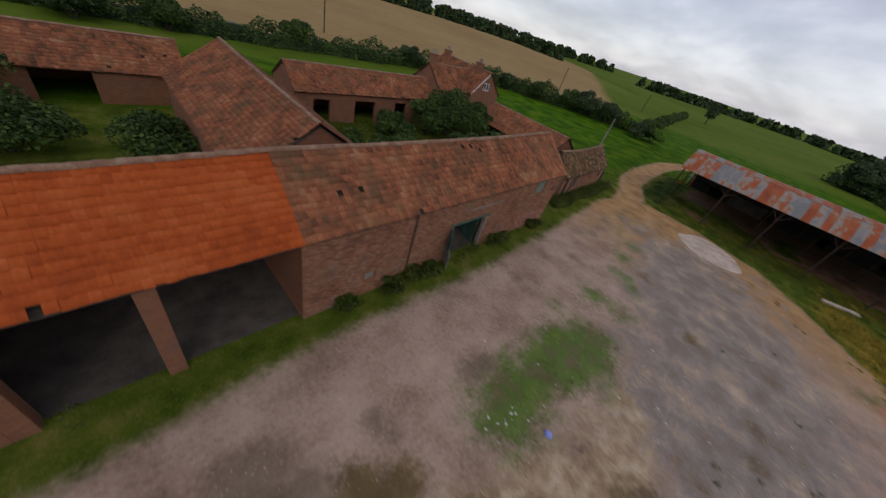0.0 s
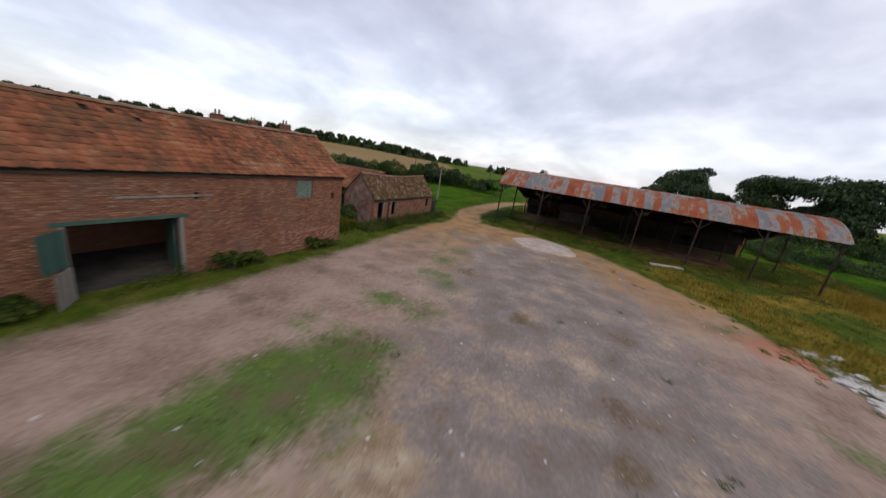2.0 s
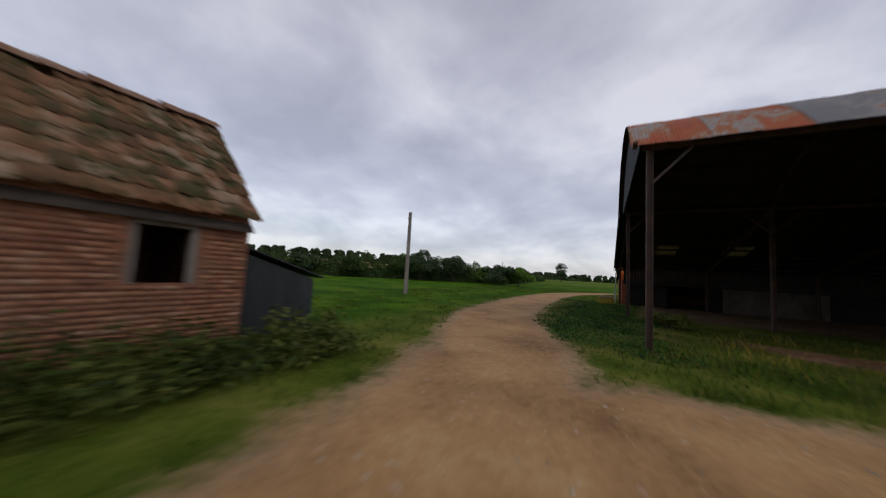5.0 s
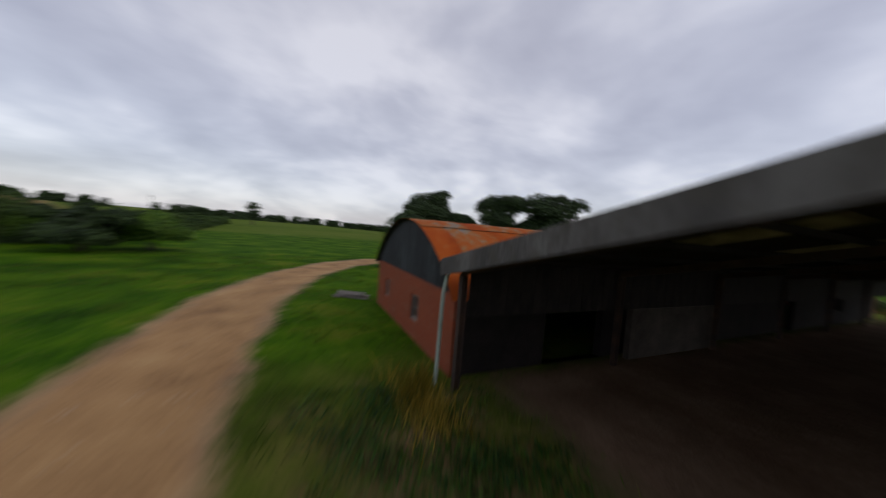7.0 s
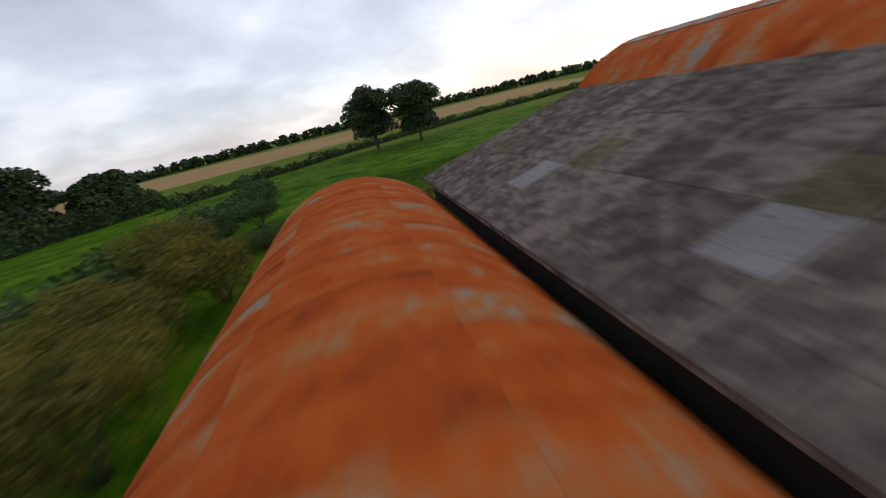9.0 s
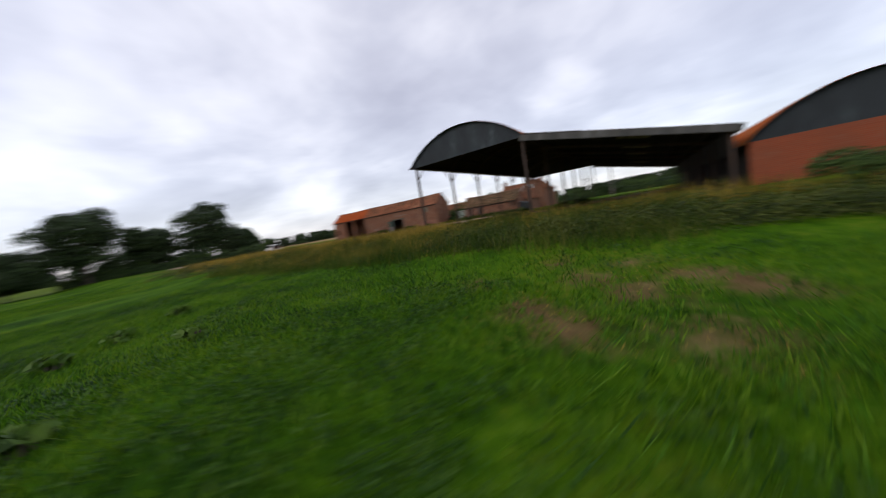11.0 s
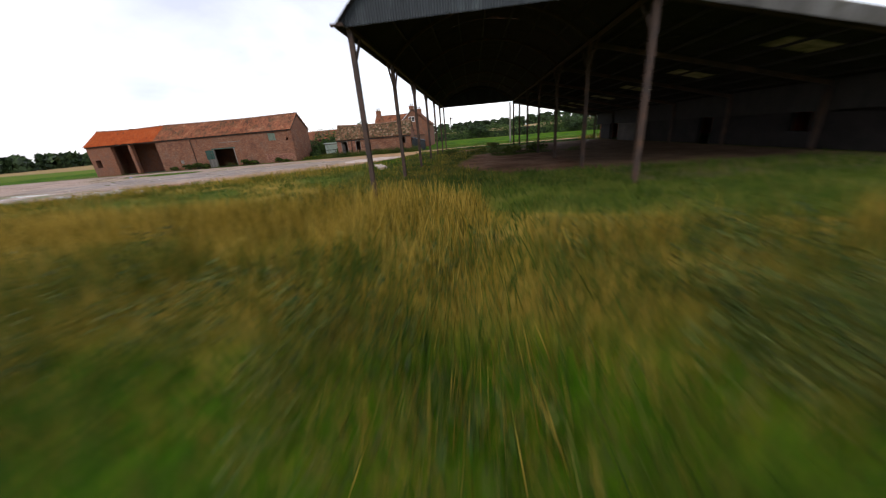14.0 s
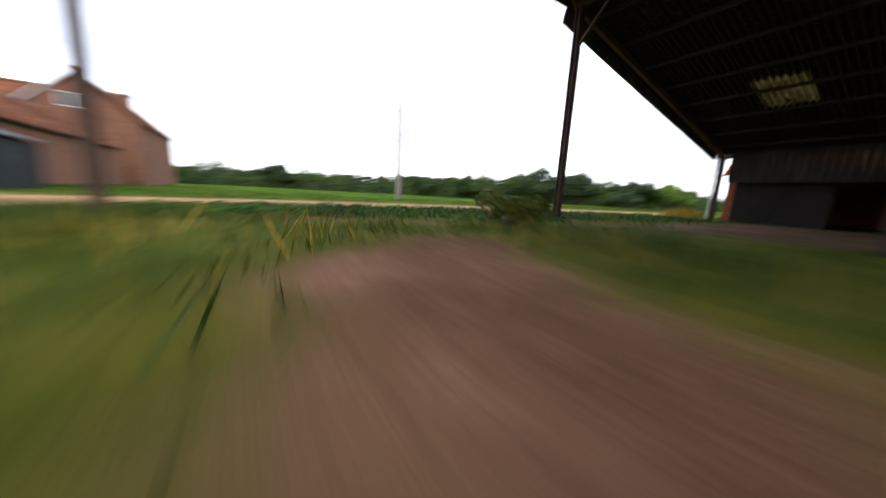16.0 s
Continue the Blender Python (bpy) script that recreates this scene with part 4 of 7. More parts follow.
for a, b, p, q in C_HOLES:
    bm = bmesh.new()
    for x0, x1, z0, z1 in ((a, a + 0.07, p, q), (b - 0.07, b, p, q), (a + 0.07, b - 0.07, q - 0.07, q), (a + 0.07, b - 0.07, p, p + 0.07)):
        add_box(bm, x0, x1, C_Y1 - 0.16, C_Y1 - 0.06, z0, z1)
    part("window_frame", bm, M_PALETIMBER, shed_c)
    if a < C_X0 + 4:
        part("glazing_bar", box((a + b) / 2 - 0.02, (a + b) / 2 + 0.02, C_Y1 - 0.13, C_Y1 - 0.09, p + 0.072, q - 0.072), M_PALETIMBER, shed_c)
        part("glazing_bar", box(a + 0.072, b - 0.072, C_Y1 - 0.088, C_Y1 - 0.06, (p + q) / 2 - 0.02, (p + q) / 2 + 0.02), M_PALETIMBER, shed_c)
        continue
    part("shutter_board", box(a + 0.08, b - 0.08, C_Y1 - 0.20, C_Y1 - 0.17, p + 0.08, q - 0.08), M_PALETIMBER, shed_c)
barrel_roof(shed_c, (C_X0 + C_X1) / 2, C_Y0 - 0.12, C_Y1 + 0.12, C_H - 0.02, C_X1 - C_X0 + 0.3, C_RISE + 0.05, M_RUST2, 5)
gable_sheet(shed_c, C_Y0 + 0.05, 0.02, (C_X0 + C_X1) / 2, C_H, C_X1 - C_X0 + 0.2, C_RISE, "black tin gable")
gable_sheet(shed_c, C_Y1 - 0.07, 0.02, (C_X0 + C_X1) / 2, C_H, C_X1 - C_X0 + 0.2, C_RISE, "black tin gable")
# boarding that closes the lean-to down to the low shed, coloured dark for shade
# Its height shuts off the lit strip of roof behind.
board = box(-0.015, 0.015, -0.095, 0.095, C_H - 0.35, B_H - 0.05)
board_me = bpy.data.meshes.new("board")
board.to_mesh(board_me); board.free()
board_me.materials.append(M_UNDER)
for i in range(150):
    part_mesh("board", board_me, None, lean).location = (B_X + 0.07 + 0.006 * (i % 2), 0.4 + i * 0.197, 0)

# ---- brick barn, cart shed and farmstead ----
def pantiles(name, origin, along, up, cols, rows, width, gauge, material, parent, seed=0, sag=0.0, label="", loose=0):
    """A slope of pantiles, each one a curved tile that laps over the one below. origin: its lower corner."""
    along, up = Vector(along).normalized(), Vector(up).normalized()
    nrm = along.cross(up).normalized()
    if nrm.z < 0:
        nrm = -nrm
    rng = np.random.default_rng(seed)
    prof = np.array([(0.0, 0.030), (0.2, 0.042), (0.42, 0.018), (0.66, 0.0), (0.86, 0.008), (1.04, 0.030)])
    k = len(prof)
    T = np.zeros((3 * k, 3))
    T[:k, 0], T[:k, 1], T[:k, 2] = prof[:, 0] * width, -0.05, prof[:, 1] + 0.030
    T[k:2 * k, 0], T[k:2 * k, 1], T[k:2 * k, 2] = prof[:, 0] * width, gauge, prof[:, 1] + 0.004
    T[2 * k:, 0], T[2 * k:, 1], T[2 * k:, 2] = prof[:, 0] * width, -0.05, prof[:, 1] + 0.008
    F = [(i, i + 1, k + i + 1, k + i) for i in range(k - 1)] + [(2 * k + i, 2 * k + i + 1, i + 1, i) for i in range(k - 1)]
    F = np.array(F)
    C, R = np.meshgrid(np.arange(cols), np.arange(rows))
    C, R = C.ravel(), R.ravel()
    n = len(C)
    # a few tiles have slipped off
    stay = rng.random(n) > 0.004
    C, R = C[stay], R[stay]
    n = len(C)
    off = np.stack([C * width + rng.normal(0, 0.006, n), R * gauge + rng.normal(0, 0.014, n), rng.normal(0, 0.008, n)], -1)
    if loose:
        # the last columns as tiles of their own
        one = bpy.data.meshes.new("tile")
        one.from_pydata(T.tolist(), [], F.tolist())
        one.materials.append(M_PANTILE_PC)
        basis = Matrix((along, up, nrm)).transposed().to_4x4()
        for i in np.nonzero(C >= cols - loose)[0]:
            u, v, w = (float(q) for q in off[i])
            w -= sag * math.sin(math.pi * min(max(u / (cols * width), 0), 1)) * v / (rows * gauge) + 0.02 * math.sin(u * 0.9 + 1.0) * math.sin(v * 1.3)
            ob = part_mesh("tile", one, None, parent)
            ob.matrix_basis = Matrix.Translation(Vector(origin) + along * u + up * v + nrm * w) @ basis
        off = off[C < cols - loose]
        n = len(off)
    V = T[None] + off[:, None]
    V[:, :, 2] -= sag * np.sin(np.pi * np.clip(V[:, :, 0] / (cols * width), 0, 1)) * V[:, :, 1] / (rows * gauge) + 0.02 * np.sin(V[:, :, 0] * 0.9 + 1.0) * np.sin(V[:, :, 1] * 1.3)
    V = V.reshape(-1, 3)
    W = np.outer(V[:, 0], along) + np.outer(V[:, 1], up) + np.outer(V[:, 2], nrm) + np.array(origin)
    FF = (F[None] + (np.arange(n) * 3 * k)[:, None, None]).reshape(-1, 4)
    me = bpy.data.meshes.new(name)
    me.vertices.add(len(W)); me.vertices.foreach_set("co", W.astype(np.float32).ravel())
    me.loops.add(FF.size); me.loops.foreach_set("vertex_index", FF.astype(np.int32).ravel())
    me.polygons.add(len(FF)); me.polygons.foreach_set("loop_start", np.arange(0, FF.size, 4, dtype=np.int32))
    me.update()
    ob = part_mesh(name, me, material, parent, label)
    ob["kind"] = "stuff"
    return ob


def ridge_tiles(parent, a, b, material=None, r=0.13, length=0.45, sags=()):
    """Half-round ridge tiles laid end to end from a to b."""
    a, b = Vector(a), Vector(b)
    n = max(1, int((b - a).length / length))
    bm = bmesh.new()
    d = (b - a) / n
    s = d.cross(Vector((0, 0, 1))).normalized()
    rnd = random.Random(7)
    for i in range(n):
        p, q = a + d * i, a + d * (i + 1.04)
        j = rnd.uniform(-0.012, 0.012)
        for lo, hi, deep in sags:
            f = (i + 0.5) / n
            if lo <= f <= hi:
                j -= deep * math.sin(math.pi * (f - lo) / (hi - lo))
        rows = []
        for e, rr in ((p, r), (q, r * 0.94)):
            rows.append([bm.verts.new(e + s * math.cos(t) * rr + Vector((0, 0, math.sin(t) * rr + j - 0.02))) for t in [math.pi * w / 6 for w in range(7)]])
        for w in range(6):
            bm.faces.new((rows[0][w], rows[0][w + 1], rows[1][w + 1], rows[1][w]))
    ob = part("ridge_tiles", bm, material or M_RIDGE, parent, "lichened half-round ridge tiles")
    ob["kind"] = "stuff"


def pitched_roof(parent, x0, x1, y0, y1, z_eave, z_ridge, material, over=0.22, axis="x", verge=0.12, seed=0, sag=0.03, split=None, loose=0):
    """Two pantile slopes over a rectangle; the ridge runs along axis. split: (place, other material) for newer tiles below it."""
    if axis == "x":
        half, mid = (y1 - y0) / 2, (y0 + y1) / 2
        L0, L1 = x0 - verge, x1 + verge
    else:
        half, mid = (x1 - x0) / 2, (x0 + x1) / 2
        L0, L1 = y0 - verge, y1 + verge
    rise = z_ridge - z_eave
    k = rise / half
    run = half + over
    length = math.hypot(run, run * k)
    gauge = 0.29
    rows = max(2, int(round(length / gauge)))
    gauge = length / rows
    dip = 0.06 + sag * 1.35
    pieces = [(L0, L1, material)] if split is None else [(L0, split[0], split[1]), (split[0], L1, material)]
    sags = [((a - L0) / (L1 - L0), (b - L0) / (L1 - L0), sag * math.hypot(1, k)) for a, b, mt in pieces]
    for s in (-1, 1):
        for a, b, mt in pieces:
            cols = max(2, int(round((b - a) / 0.235)))
            w = (b - a) / cols
            if axis == "x":
                pantiles("roof_tiles", (a, mid + s * run, z_ridge - run * k), (1, 0, 0), (0, -s, k), cols, rows, w, gauge, mt, parent, seed + s + 2, sag, loose=loose if s < 0 and b == L1 else 0)
            else:
                pantiles("roof_tiles", (mid + s * run, a, z_ridge - run * k), (0, 1, 0), (-s, 0, k), cols, rows, w, gauge, mt, parent, seed + s + 2, sag)
        # boarding under the tiles
        if axis == "x":
            o = [(mid, z_ridge - dip), (mid + s * run * 0.97, z_ridge - run * k * 0.97 - dip), (mid + s * run * 0.97, z_ridge - run * k * 0.97 - dip - 0.05), (mid, z_ridge - dip - 0.05)]
            part("roof_boarding", prism(o, "x", L0 + 0.04, L1 - 0.04), M_DARKTIMBER, parent)
        else:
            o = [(mid, z_ridge - dip), (mid + s * run * 0.97, z_ridge - run * k * 0.97 - dip), (mid + s * run * 0.97, z_ridge - run * k * 0.97 - dip - 0.05), (mid, z_ridge - dip - 0.05)]
            part("roof_boarding", prism(o, "y", L0 + 0.04, L1 - 0.04), M_DARKTIMBER, parent)
    if axis == "x":
        ridge_tiles(parent, (L0, mid, z_ridge + 0.03), (L1, mid, z_ridge + 0.03), sags=sags)
    else:
        ridge_tiles(parent, (mid, L0, z_ridge + 0.03), (mid, L1, z_ridge + 0.03), sags=sags)


def gable_wall(parent, axis, lo, hi, u0, u1, z0, z_eave, z_ridge, material, label=""):
    """A gable end: a wall with a triangle on top."""
    o = [(u0, z0), (u1, z0), (u1, z_eave - 0.1), ((u0 + u1) / 2, z_ridge - 0.12), (u0, z_eave - 0.1)]
    return part("gable_wall", prism(o, axis, lo, hi), material, parent, label)


# the long barn; its own axes: x along it to the east end, y away from the yard
BB = thing("brick_barn", "long red-brick barn with pantiles and an open cart shed", "barn", at=pose(-22.15, 34.66, 0, 0, 0, 1.45))
BL, BW, BE, BR = 32.3, 5.16, 4.52, 6.53
DOOR = (-12.4, -9.05, -0.1, 2.5)
BB_HOLES = [DOOR, (-3.55, -2.45, 3.05, 4.08), (-18.0, -17.4, 0.9, 1.4), (-0.95, -0.65, 2.9, 3.3), (-8.6, -8.45, 3.2, 3.5)]
OPEN = -20.95
part("wall", wall_mesh("x", 0, 0.34, OPEN, 0, -0.3, BE, BB_HOLES), M_BRICK, BB, "weathered red brick front wall")
part("wall", wall_mesh("x", BW - 0.34, BW, -BL, 0, -0.3, BE), M_BRICK, BB)
gable_wall(BB, "x", -0.34, 0.0, 0.342, BW - 0.342, -0.3, BE + 0.3, BR - 0.0, M_BRICK_Y, "red brick gable end")
gable_wall(BB, "x", -BL, -BL + 0.34, 0.342, BW - 0.342, -0.3, BE + 0.3, BR, M_BRICK_Y)
part("cross_wall", wall_mesh("y", OPEN, OPEN + 0.34, 0.342, BW - 0.342, -0.3, BE), M_BRICK_Y, BB)
# open bays with brick piers
for a, b in ((-25.45, -24.95), (-28.75, -28.25)):
    part("brick_pier", box(a, b, 0.0, 0.5, -0.3, BE - 0.32, 0.015), M_BRICK, BB, "square red-brick pier")
part("wall", wall_mesh("x", 0, 0.34, -BL, -28.75, -0.3, BE, [(-31.6, -30.7, 1.3, 2.4)]), M_BRICK, BB, "red brick wall with a small opening")
part("bressummer", box(-28.75, OPEN + 0.05, 0.05, 0.33, BE - 0.32, BE - 0.03, 0.015), M_DARKTIMBER, BB, "dark timber beam over the open bays")
part("eave_plate", box(-BL, 0, -0.06, -0.005, BE - 0.30, BE - 0.14), M_DARKTIMBER, BB)
pitched_roof(BB, -BL, 0, 0, BW, BE, BR, M_PANTILE, split=(OPEN, M_PANTILE_NEW), seed=20, sag=0.10, loose=24)
# door leaves, frame, shutter, strips and pipe
part("lintel", box(DOOR[0] - 0.2, DOOR[1] + 0.2, -0.03, 0.30, DOOR[3] + 0.005, DOOR[3] + 0.14, 0.01), M_GREENPAINT, BB, "green-painted door head")
part("door_jamb", box(DOOR[1] - 0.12, DOOR[1] - 0.005, -0.03, 0.20, 0, DOOR[3]), M_PALETIMBER, BB)
part("door_jamb", box(DOOR[0] + 0.005, DOOR[0] + 0.12, -0.03, 0.20, 0, DOOR[3]), M_PALETIMBER, BB)


def plank_leaf(name, w, h, material, parent, label, t=0.045, n=7):
    """A boarded door: ledges and brace as its frame, each plank a piece of its own."""
    bm = bmesh.new()
    for z in (h * 0.15, h * 0.82):
        add_box(bm, 0.03, w - 0.03, -0.035, -0.002, z, z + 0.14)
    add_beam(bm, (0.1, -0.018, h * 0.2), (w - 0.1, -0.018, h * 0.86), 0.028, 0.10)
    ob = part(name, bm, material, parent, label)
    one = box(0.004, w / n - 0.004, 0, t, 0, h, 0.004)
    me = bpy.data.meshes.new("plank")
    one.to_mesh(me)
    one.free()
    me.materials.append(material)
    for i in range(n):
        pl = part_mesh("plank", me, None, ob)
        pl.matrix_basis = pose(w * i / n, 0.002 * (i % 2), 0.006 * ((i * 7) % 3 - 1))
    return ob


leaf = plank_leaf("door_leaf", 0.95, 1.25, M_GREENPAINT, BB, "green boarded half door standing open")
leaf.matrix_basis = pose(DOOR[0] + 0.05, -0.05, 1.2, 0, 0, -138)
leaf = plank_leaf("door_leaf", 0.9, 1.15, M_PALETIMBER, BB, "grey weathered half door standing open")
leaf.matrix_basis = pose(DOOR[0] + 0.10, -0.05, 0.03, 0, 0, -128)
leaf = plank_leaf("door_leaf", 1.7, 2.35, M_GREENPAINT, BB, "green boarded door folded inwards", n=11)
leaf.matrix_basis = pose(DOOR[1] - 0.13, 0.36, 0.05, 0, 0, 75)
plank_leaf("shutter", 1.07, 1.0, M_PALEGREEN, BB, "faded pale green loading shutter", n=6).matrix_basis = pose(-3.535, 0.05, 3.065)
part("batten", box(-11.0, -7.9, -0.045, -0.004, 3.33, 3.42, 0.006), M_PALETIMBER, BB, "pale timber batten fixed to the wall")
part("vent_grille", box(-17.99, -17.41, 0.08, 0.12, 0.91, 1.39), M_PALETIMBER, BB)
pipe = bmesh.new()
bmesh.ops.create_cone(pipe, cap_ends=True, segments=10, radius1=0.045, radius2=0.045, depth=4.1, matrix=Matrix.Translation((-15.4, -0.06, 2.1)))
part("downpipe", pipe, M_STEEL, BB, "rusty cast-iron downpipe")
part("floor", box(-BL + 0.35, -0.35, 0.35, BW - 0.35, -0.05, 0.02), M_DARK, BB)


def range_building(name, label, x0, x1, y0, y1, z_eave, z_ridge, axis, tile, wall=None, holes=(), seed=0, hip=False):
    """A low farm range: four walls, gables and a pantile roof."""
    ob = thing(name, label, "farm building")
    w = wall or (M_BRICK if axis == "x" else M_BRICK)
    wy = M_BRICK_Y if wall is None else wall
    part("wall", wall_mesh("x", y0, y0 + 0.3, x0, x1, -0.3, z_eave, [h[1:] for h in holes if h[0] == "s"]), w, ob)
    part("wall", wall_mesh("x", y1 - 0.3, y1, x0, x1, -0.3, z_eave, [h[1:] for h in holes if h[0] == "n"]), w, ob)
    part("wall", wall_mesh("y", x0, x0 + 0.3, y0 + 0.302, y1 - 0.302, -0.3, z_eave, [h[1:] for h in holes if h[0] == "w"]), wy, ob)
    part("wall", wall_mesh("y", x1 - 0.3, x1, y0 + 0.302, y1 - 0.302, -0.3, z_eave, [h[1:] for h in holes if h[0] == "e"]), wy, ob)
    rise = z_ridge - z_eave
    if axis == "x":
        for a, b in ((x0 + 0.02, x0 + 0.28), (x1 - 0.28, x1 - 0.02)):
            part("gable", prism([(y0 + 0.05, z_eave + 0.002), (y1 - 0.05, z_eave + 0.002), ((y0 + y1) / 2, z_ridge - 0.14)], "x", a, b), wy, ob)
    else:
        for a, b in ((y0 + 0.02, y0 + 0.28), (y1 - 0.28, y1 - 0.02)):
            part("gable", prism([(x0 + 0.05, z_eave + 0.002), (x1 - 0.05, z_eave + 0.002), ((x0 + x1) / 2, z_ridge - 0.14)], "y", a, b), w, ob)
    pitched_roof(ob, x0, x1, y0, y1, z_eave, z_ridge, tile, axis=axis, seed=seed)
    return ob


range_building("cross_wing", "tall brick wing with a steep faded pantile roof", -43.3, -35.9, 40.2, 56.3, 3.6, 6.1, "y", M_PANTILE, seed=31)
range_building("courtyard_range", "low brick cattle range with orange pantiles round an overgrown court", -34.2, -16.2, 56.4, 61.6, 3.0, 4.7, "x", M_PANTILE,
               holes=[("s", -32.5, -30.8, -0.1, 2.2), ("s", -28.0, -25.5, -0.1, 2.2), ("s", -22.8, -21.2, 0.8, 2.2)], seed=41)
range_building("west_range", "low brick range with weathered orange pantiles", -62.0, -41.5, 60.0, 65.4, 2.4, 4.3, "x", M_PANTILE, holes=[("s", -50, -47, -0.1, 2.1)], seed=51)
range_building("east_range", "low brick range with a sagging red pantile roof", -12.4, -5.8, 41.0, 52.6, 2.3, 4.1, "y", M_PANTILE, holes=[("w", 43, 46, -0.1, 2.0), ("w", 48, 51, -0.1, 2.0)], seed=61)

# ---- small shed by the lane ----
SH = thing("brick_shed", "small derelict brick shed with mossy pantiles and empty doorways", "shed", at=pose(-16.5, 36.35, 0, 0, 0, 1.2))
SL, SW, SE, SR = 11.0, 3.2, 2.5, 4.3
SH_HOLES = [(0.62, 1.62, -0.1, 2.08), (2.75, 3.55, 0.75, 2.06), (9.45, 10.25, 1.2, 2.1)]
part("wall", wall_mesh("x", 0, 0.24, 0, SL, -0.2, SE, SH_HOLES), M_BRICK, SH, "red brick front wall")
part("wall", wall_mesh("x", SW - 0.24, SW, 0, SL, -0.2, SE), M_BRICK, SH)
gable_wall(SH, "x", 0.0, 0.24, 0.242, SW - 0.242, -0.2, SE + 0.35, SR, M_PINKRENDER, "weathered pinkish rendered gable end")
gable_wall(SH, "x", SL - 0.24, SL, 0.242, SW - 0.242, -0.2, SE + 0.35, SR, M_BRICK_Y)
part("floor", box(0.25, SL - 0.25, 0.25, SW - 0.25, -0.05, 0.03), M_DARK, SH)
pitched_roof(SH, 0, SL, 0, SW, SE, SR, M_PANTILE_MOSS, over=0.16, verge=0.06, seed=71, sag=0.14)
for a, b, p, q in SH_HOLES:
    bm = bmesh.new()
    add_box(bm, a, a + 0.08, 0.02, 0.14, p, q); add_box(bm, b - 0.08, b, 0.02, 0.14, p, q); add_box(bm, a + 0.08, b - 0.08, 0.02, 0.14, q - 0.08, q)
    part("door_frame" if p < 0 else "window_frame", bm, M_PALETIMBER, SH, "bare grey timber frame")
leaf = plank_leaf("door_leaf", 0.6, 1.7, M_PALETIMBER, SH, "grey plank door ajar", n=5)
leaf.matrix_basis = pose(0.72, 0.15, 0.03, 0, 0, 62)
pipe = bmesh.new()
bmesh.ops.create_cone(pipe, cap_ends=True, segments=8, radius1=0.05, radius2=0.05, depth=2.35, matrix=Matrix.Translation((2.2, -0.07, 1.17)))
part("downpipe", pipe, M_STEEL, SH, "rusty downpipe")

# black tin lean-to on its far end
LT = thing("tin_lean_to", "black corrugated tin lean-to against the brick shed", "shed", at=pose(-5.48, 36.78, 0, 0, 0, 1.2))
def tin_wall(parent, material, a, b, z0, za, zb, pitch=0.076, deep=0.014, thick=0.012):
    """One corrugated sheet wall from a to b in plan, its top going from za to zb."""
    a, b = Vector((*a, 0)), Vector((*b, 0))
    L = (b - a).length
    d = (b - a) / L
    nrm = Vector((-d.y, d.x, 0))
    n = int(L / pitch) * 4
    rows = []
    bm = bmesh.new()
    for i in range(n + 1):
        u = L * i / n
        o = nrm * deep * math.sin(2 * math.pi * u / pitch)
        zt = za + (zb - za) * u / L
        rows.append([bm.verts.new(a + d * u + o + nrm * k * thick + Vector((0, 0, z))) for k, z in ((0, z0), (0, zt), (1, zt), (1, z0))])
    for p, q in zip(rows, rows[1:]):
        for k in range(4):
            bm.faces.new((p[k], q[k], q[(k + 1) % 4], p[(k + 1) % 4]))
    bm.faces.new(rows[0]); bm.faces.new(rows[-1][::-1])
    return part("tin_wall", bm, material, parent)


tin_wall(LT, M_BLACKTIN, (0.03, 0.03), (1.66, 0.03), 0, 1.75, 1.27)
tin_wall(LT, M_BLACKTIN, (0.03, 2.2), (1.66, 2.2), 0, 1.75, 1.27)
tin_wall(LT, M_BLACKTIN, (1.68, 0.05), (1.68, 2.18), 0, 1.25, 1.25)
part("tin_roof", beam((-0.02, 1.12, 1.86), (1.85, 1.12, 1.32), 2.4, 0.03), M_BLACKTIN, LT)

# pale tin hut behind
HUT = thing("tin_hut", "pale faded green corrugated tin hut, streaked with rust", "hut")
for a, b in (((-19.9, 39.62), (-17.5, 39.62)), ((-19.9, 41.5), (-17.5, 41.5)), ((-19.86, 39.66), (-19.86, 41.46)), ((-17.52, 39.66), (-17.52, 41.46))):
    tin_wall(HUT, M_PALETIN, a, b, 0, 1.92, 1.92)
part("tin_roof", prism([(39.44, 1.94), (41.7, 1.94), (41.7, 1.98), (39.44, 2.12)], "x", -20.05, -17.35), M_PALETIN, HUT)
part("batten", box(-19.94, -17.46, 39.555, 39.583, 1.00, 1.08), M_DARKTIMBER, HUT)
part("fascia", box(-19.98, -17.42, 39.545, 39.58, 1.80, 1.93), M_PALETIMBER, HUT)
for x in (-19.9, -19.1, -18.3, -17.52):
    part("batten", box(x - 0.035, x + 0.035, 39.552, 39.584, 0.02, 0.998), M_PALETIMBER, HUT)

# ---- farmhouse ----
HO = thing("farmhouse", "old brick farmhouse with red pantiles and three chimneys", "house")
hx0, hx1, hy0, hy1, he, hr = -16.5, -11.22, 56.3, 61.7, 4.3, 6.5
part("wall", wall_mesh("x", hy0, hy0 + 0.3, hx0, hx1, -0.3, he, [(-15.4, -14.4, 2.4, 3.5), (-13.2, -12.2, 2.4, 3.5)]), M_BRICK_Y, HO)
part("wall", wall_mesh("x", hy1 - 0.3, hy1, hx0, hx1, -0.3, he), M_BRICK, HO)
gable_wall(HO, "x", hx0, hx0 + 0.3, hy0 + 0.302, hy1 - 0.302, -0.3, he + 0.2, hr, M_BRICK_Y)
pitched_roof(HO, hx0, -9.1, hy0, hy1, he, hr, M_PANTILE, seed=81, sag=0.05)
